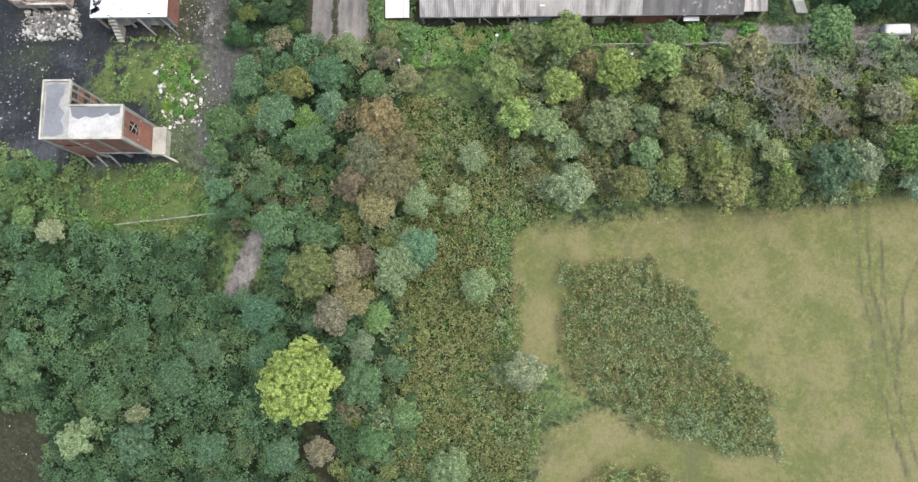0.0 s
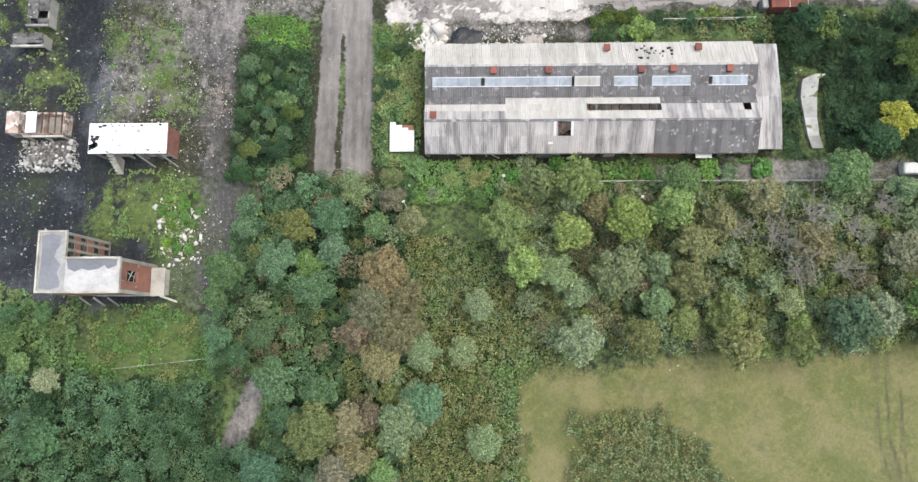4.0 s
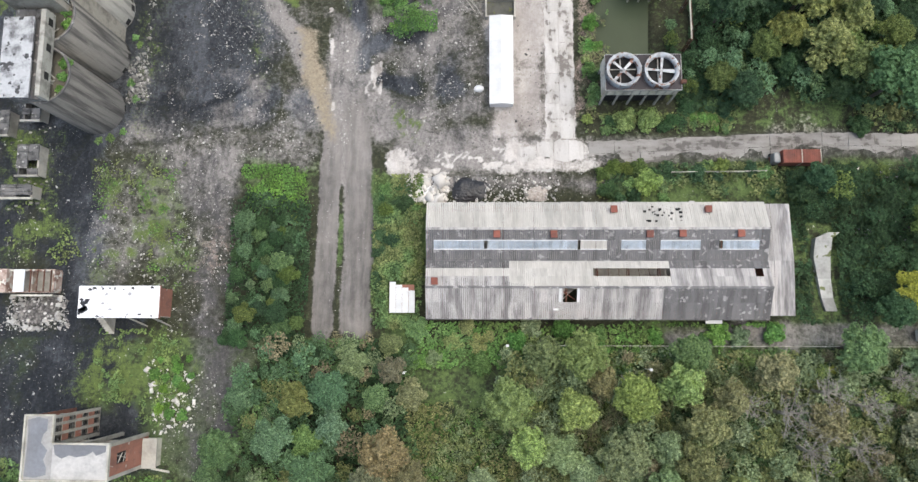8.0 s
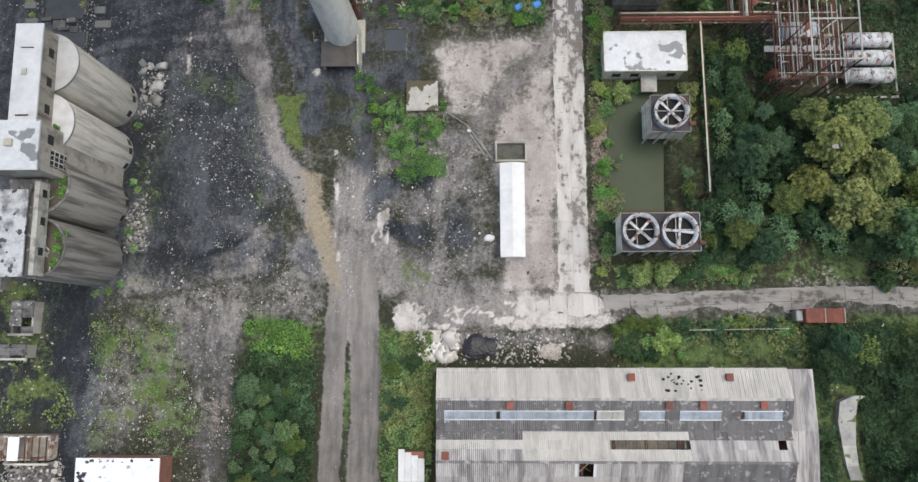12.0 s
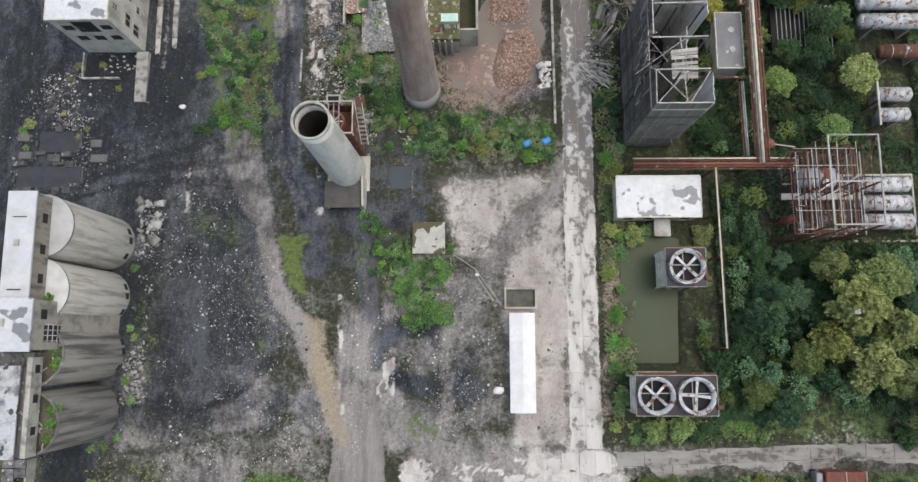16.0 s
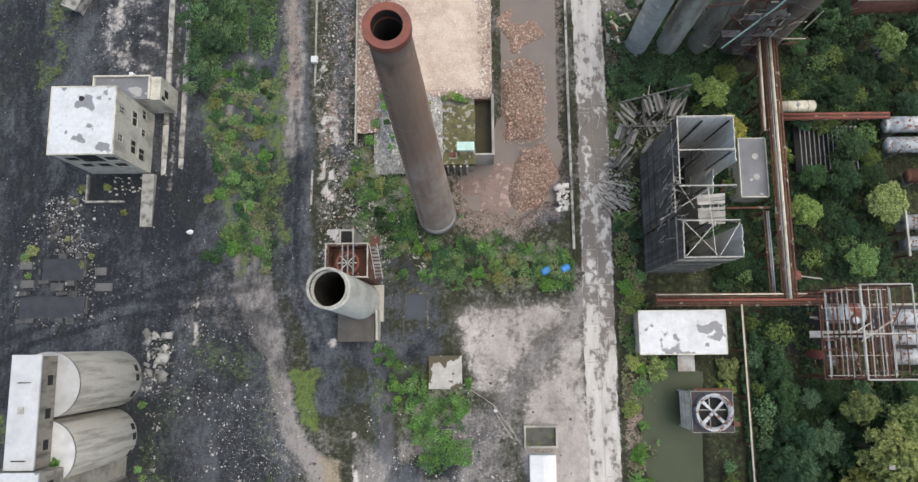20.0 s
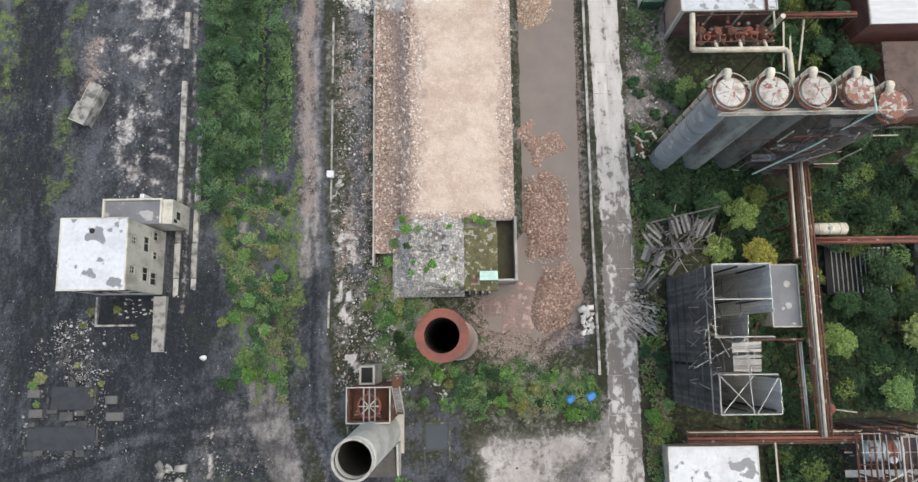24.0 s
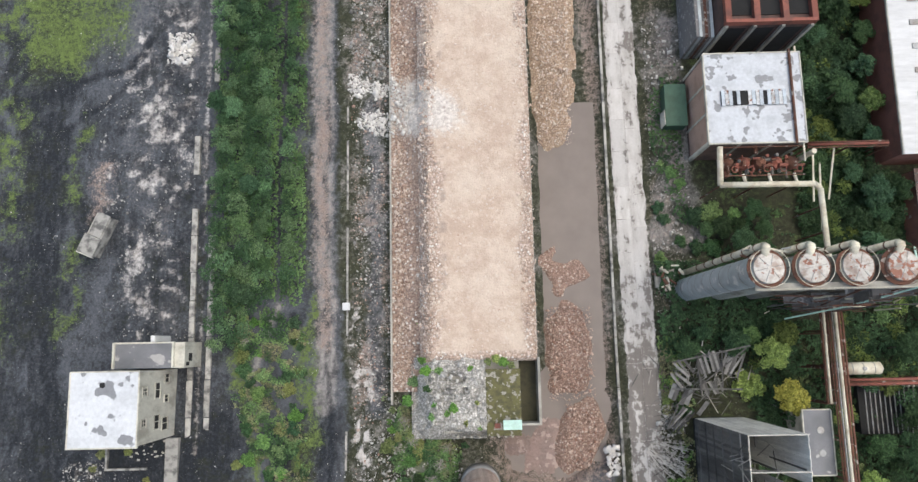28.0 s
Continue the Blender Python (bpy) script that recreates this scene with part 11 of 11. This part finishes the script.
def ragged(corners, z0, z1, out, steps=5):
    """A slab on four corners, its edges broken; out: how ragged each of the four sides is."""
    ring = []
    for i in range(4):
        (ax, ay), (bx, by) = corners[i], corners[(i + 1) % 4]
        L = math.hypot(bx - ax, by - ay)
        nx, ny = (by - ay) / L, -(bx - ax) / L
        for k in range(steps):
            t = k / steps + (rng.uniform(-0.06, 0.06) if k else 0)
            d = rng.uniform(-1, 0.35) * out[i] if k else 0
            ring.append((ax + (bx - ax) * t + nx * d, ay + (by - ay) * t + ny * d))
    bm = bmesh.new()
    lo, hi = [bm.verts.new((x, y, z0)) for x, y in ring], [bm.verts.new((x, y, z1)) for x, y in ring]
    bm.faces.new(hi)
    for k in range(len(ring)):
        j = (k + 1) % len(ring)
        bm.faces.new((lo[k], lo[j], hi[j], hi[k]))
    return bm


def concrete_road():
    """Two lanes of worn slabs, laid one by one."""
    mt = road_concrete("worn road concrete", (0.55, 0.53, 0.505), (0.40, 0.375, 0.345), (0.185, 0.163, 0.146), "y", (112, 130, 150, 166))
    s = tagged(new("concrete_road"), "pale worn concrete road of cracked slabs under dried mud", "road", kind="structure")
    BASE[s.name] = Vector((0, 0, 0))
    mid = lambda y: float(np.interp(y, [q[1] for q in ROAD[::-1]], [q[0] for q in ROAD[::-1]]))
    fall = lambda y: float(lie(np.array([0.0]), np.array([y]))[0]) + 0.04
    for a, b, west, east in ((-2.5, -0.02, 0.45, 0.05), (0.02, 2.5, 0.05, 0.4)):
        y = 79.2
        while y < 230:
            y1 = y + rng.uniform(5.2, 6.4)
            c0, c1 = mid(y), mid(y1)
            bm = ragged([(c0 + a, y + 0.02), (c0 + b, y + 0.02), (c1 + b, y1 - 0.02), (c1 + a, y1 - 0.02)], fall(y1) - 0.35, fall((y + y1) / 2), (0.06, east, 0.06, west))
            for v in bm.verts:
                if v.co.z > fall(y1) - 0.3:
                    v.co.z = fall(v.co.y) + 0.04
            part("slab", bm, mt, s)
            y = y1
    # the side road running east
    grey = road_concrete("grey lane concrete", (0.31, 0.297, 0.28), (0.21, 0.197, 0.184), (0.13, 0.118, 0.108), "x", None)
    e = tagged(new("side_road"), "grey cracked concrete side road with muddy edges", "road", kind="structure")
    BASE[e.name] = Vector((0, 0, 0))
    line = lambda x: float(np.interp(x, [18, 40, 58, 90], [76.5, 77.3, 78, 77]))
    for a, b, south, north in ((-2.2, -0.02, 0.28, 0.04), (0.02, 2.2, 0.04, 0.28)):
        for x in np.arange(20.0, 90, 4.2):
            x1 = x + 4.16
            z = float(lie(np.array([0.0]), np.array([77.0]))[0]) + 0.07 + rng.uniform(-0.015, 0.015)
            part("slab", ragged([(x, line(x) + a), (x1, line(x1) + a), (x1, line(x1) + b), (x, line(x) + b)], z - 0.35, z, (south, 0.05, north, 0.05)), grey, e)
    # the mouth where the two roads meet
    for x, y, w, d in ((12.9, 76.4, 2.7, 4.6), (15.5, 76.4, 2.5, 5.4), (18.0, 76.5, 2.5, 5.0), (12.6, 73.4, 2.6, 1.3), (9.8, 76.3, 3.2, 3.2)):
        z = float(lie(np.array([0.0]), np.array([y]))[0]) + 0.07
        part("slab", ragged([(x - w / 2, y - d / 2), (x + w / 2 - 0.04, y - d / 2), (x + w / 2 - 0.04, y + d / 2), (x - w / 2, y + d / 2)], z - 0.35, z, (0.5, 0.1, 0.3, 0.1)), mt, s)


concrete_road()
fence("pale rail fence along the back lane", (9, 45.6), (73, 45.6), 1.3, PALE)
fence("old grey fence at the wood edge", (-54, 16), (-36, 18), 1.2, TIMBER_PALE)
fence("rusty fence by the lane end", (-33, 45), (-25, 46), 1.4, RUST)
fence("dark fence in the shrubs behind the shed", (33, 73.2), (48, 73.4), 1.3, PALE)


def container_truck():
    g = height(53, 75.5)
    s = thing("rusty_container", 53, 75.4, g, "rusted red container body on a wrecked lorry", "container")
    for k in range(2):
        x = 50.1 + k * 2.95
        part("body", box(x, x + 2.85, 74.3, 76.4, g + 0.7, g + 3.0), RUST_RED, s)
        for q in range(9):
            part("rib", box(x + 0.1 + q * 0.31, x + 0.22 + q * 0.31, 74.25, 76.45, g + 3.0, g + 3.06), RUST_RED, s)
        part("end_frame", box(x + 2.85, x + 2.95, 74.25, 76.45, g + 0.7, g + 3.1), PALE, s)
    part("cab", box(48.9, 50.0, 74.5, 76.2, g + 0.6, g + 2.3, bev=0.15), STEEL, s, "grey smashed cab")
    for x in (49.3, 54.0, 55.2):
        for y in (74.4, 76.0):
            part("wheel", tube((x, y, g + 0.45), (x, y + 0.3, g + 0.45), 0.45, None, 16), DARK, s)
    part("chassis", box(48.8, 56, 74.9, 75.8, g + 0.45, g + 0.7), RUST, s)


container_truck()


WORN_RAMP = surface("worn ramp concrete", (0.42, 0.42, 0.395), (0.20, 0.20, 0.185), blot=0.4, third=(0.14, 0.16, 0.07), third_at=0.6)


def curved_wall():
    s = thing("white_ramp", 56, 58, -1.3, "pale curving concrete ramp beside the shed", "ramp")
    pts = [(57.6, 63.3, 0.9), (56.0, 62.4, 1.3), (55.5, 59.5, 1.3), (55.6, 56, 1.0), (55.9, 53, 0.9), (56.4, 51, 0.9)]
    for (x0, y0, w0), (x1, y1, w1) in zip(pts, pts[1:]):
        bm = bmesh.new()
        z = -1.9
        hexa(bm, [(x0 - w0, y0, z), (x1 - w1, y1, z), (x1 + w1, y1, z), (x0 + w0, y0, z)], [(x0 - w0, y0, -0.5), (x1 - w1, y1, -0.5), (x1 + w1, y1, -0.5), (x0 + w0, y0, -0.5)])
        bmesh.ops.recalc_face_normals(bm, faces=bm.faces[:])
        part("slab", bm, WORN_RAMP, s)


curved_wall()


def lattice_mast():
    x, y = 53.2, 99.6
    g = height(x, y)
    s = thing("lattice_mast", x, y, g, "thin grey lattice mast with a cross-arm in the trees", "mast")
    for dx, dy in ((-0.3, -0.3), (0.3, -0.3), (0.3, 0.3), (-0.3, 0.3)):
        part("leg", beam((x + dx, y + dy, g - 0.3), (x + dx * 0.5, y + dy * 0.5, g + 12.5), 0.07), STEEL, s)
    for k in range(10):
        z = g + 1 + k * 1.15
        part("lace", beam((x - 0.25, y - 0.25, z), (x + 0.25, y + 0.25, z + 1.1), 0.05), STEEL, s)
    part("cross_arm", beam((x - 1.6, y, g + 12.3), (x + 1.6, y, g + 12.3), 0.1), STEEL, s)
    part("lamp", box(x - 1.5, x - 0.6, y - 0.3, y + 0.3, g + 12.4, g + 12.7), STEEL, s)


lattice_mast()


def trough_and_pipes():
    s = thing("loading_trough", 5.6, 102.4, -4.1, "low dark concrete trough behind the white cabin", "trough")
    part("floor", box(3.4, 8.0, 101.0, 103.8, -5, -4.0), surface("mossy trough floor", (0.10, 0.10, 0.085), (0.05, 0.05, 0.04), grain=4, blot=0.8, third=(0.12, 0.13, 0.045), third_at=0.6), s)
    for p in ((3.1, 3.4, 100.7, 104.1), (8.0, 8.3, 100.7, 104.1), (3.4, 8.0, 103.8, 104.1), (3.4, 8.0, 100.7, 101.0)):
        part("wall", box(*p, -5, -3.2), CONCRETE, s)
    h = thing("pipe_run", -1.5, 106.5, -4.6, "white plastic pipes laid across the yard", "pipes")
    part("pipe", pipe([(-6.3, 110.4, -4.2), (-1.5, 107.2, -4.25), (1.4, 103.0, -4.0)], 0.07), CONCRETE, h)
    part("pipe", pipe([(-1.5, 107.2, -4.25), (-0.9, 105.4, -4.2), (0.6, 104.6, -4.1), (2.6, 101.2, -3.9)], 0.06), CONCRETE, h)
    part("pipe", pipe([(-0.9, 105.4, -4.2), (1.4, 102.0, -3.9)], 0.06), CONCRETE, h)
    for x, y, w, l in ((2.0, 88.0, 0.9, "white sack beside the cabin"), (-1.2, 106.3, 0.4, "white bucket on the yard"), (-51.5, 135.5, 0.6, "white sack lying on the slag"), (-14.0, 60.8, 0.4, "white sack by the lane"), (23, 71.5, 0.7, "pale sack behind the shed"), (63.5, 63.5, 0.7, "white sack in the shrubs"), (-17.5, 146.5, 0.5, "white sack on the rubble")):
        g = height(x, y)
        bm = bmesh.new()
        bmesh.ops.create_icosphere(bm, subdivisions=2, radius=w, matrix=Matrix.Translation((x, y, g + w * 0.3)) @ Matrix.Diagonal((1, 0.7, 0.5, 1)))
        for v in bm.verts:
            v.co += Vector((noise.noise(v.co * 2) * 0.2, noise.noise(v.co * 2 + Vector((5, 0, 0))) * 0.2, 0)) * w
        solid("sack", bm, WHITE2, l, "sack", group="sacks")
    for x, y in ((7.2, 128.4), (10.4, 128.8)):
        g = height(x, y)
        bm = box(x - 0.75, x + 0.75, y - 0.55, y + 0.55, g - 0.1, g + 1.15, bev=0.2)
        bmesh.ops.rotate(bm, verts=bm.verts, cent=(x, y, g + 0.3), matrix=Euler((0.2, 0.1, 0.5)).to_matrix())
        solid("barrel_half", bm, BLUE, "bright blue plastic sheet lying in the weeds", "plastic sheet", group="blue sheets")
    k = thing("white_marker_box", -31.6, 165.8, -7.6, "small white concrete box on the kerb", "box")
    part("block", box(-32.2, -31.0, 165.2, 166.4, -8, -6.8, bev=0.06), WHITE2, k)
    c = thing("road_kerb", 12.2, 175, -7.4, "long concrete kerb between road and trench", "kerb")
    y = 132.0
    while y < 228:
        part("kerb_stone", box(11.9, 12.3, y, y + 3.9, -8.6, float(lie(np.array([0.0]), np.array([y]))[0]) + 0.4), DOCK, c)
        y += 4.0
    r = thing("yard_kerb", -31.4, 165, -7.5, "thin pale kerb along the black road", "kerb")
    y = 140.0
    while y < 200:
        if rng.random() < 0.65:
            part("kerb_stone", box(-31.6, -31.3, y, y + 2.9, -8.4, float(lie(np.array([0.0]), np.array([y]))[0]) + 0.25), DOCK, r)
        y += 3.0
    w = thing("white_van", 71, 47.3, 0, "white van parked on the lane, half hidden", "van")
    g = height(71, 47.3)
    part("body", box(68.6, 72.6, 46.4, 48.2, g + 0.4, g + 2.0, bev=0.15), WHITE2, w)
    part("windscreen", box(72.45, 72.63, 46.6, 48.0, g + 1.3, g + 1.8), DARK, w)
    for x in (69.4, 71.8):
        for yy in (46.4, 48.0):
            part("wheel", tube((x, yy, g + 0.33), (x, yy + 0.2, g + 0.33), 0.33, None, 14), DARK, w)


trough_and_pipes()
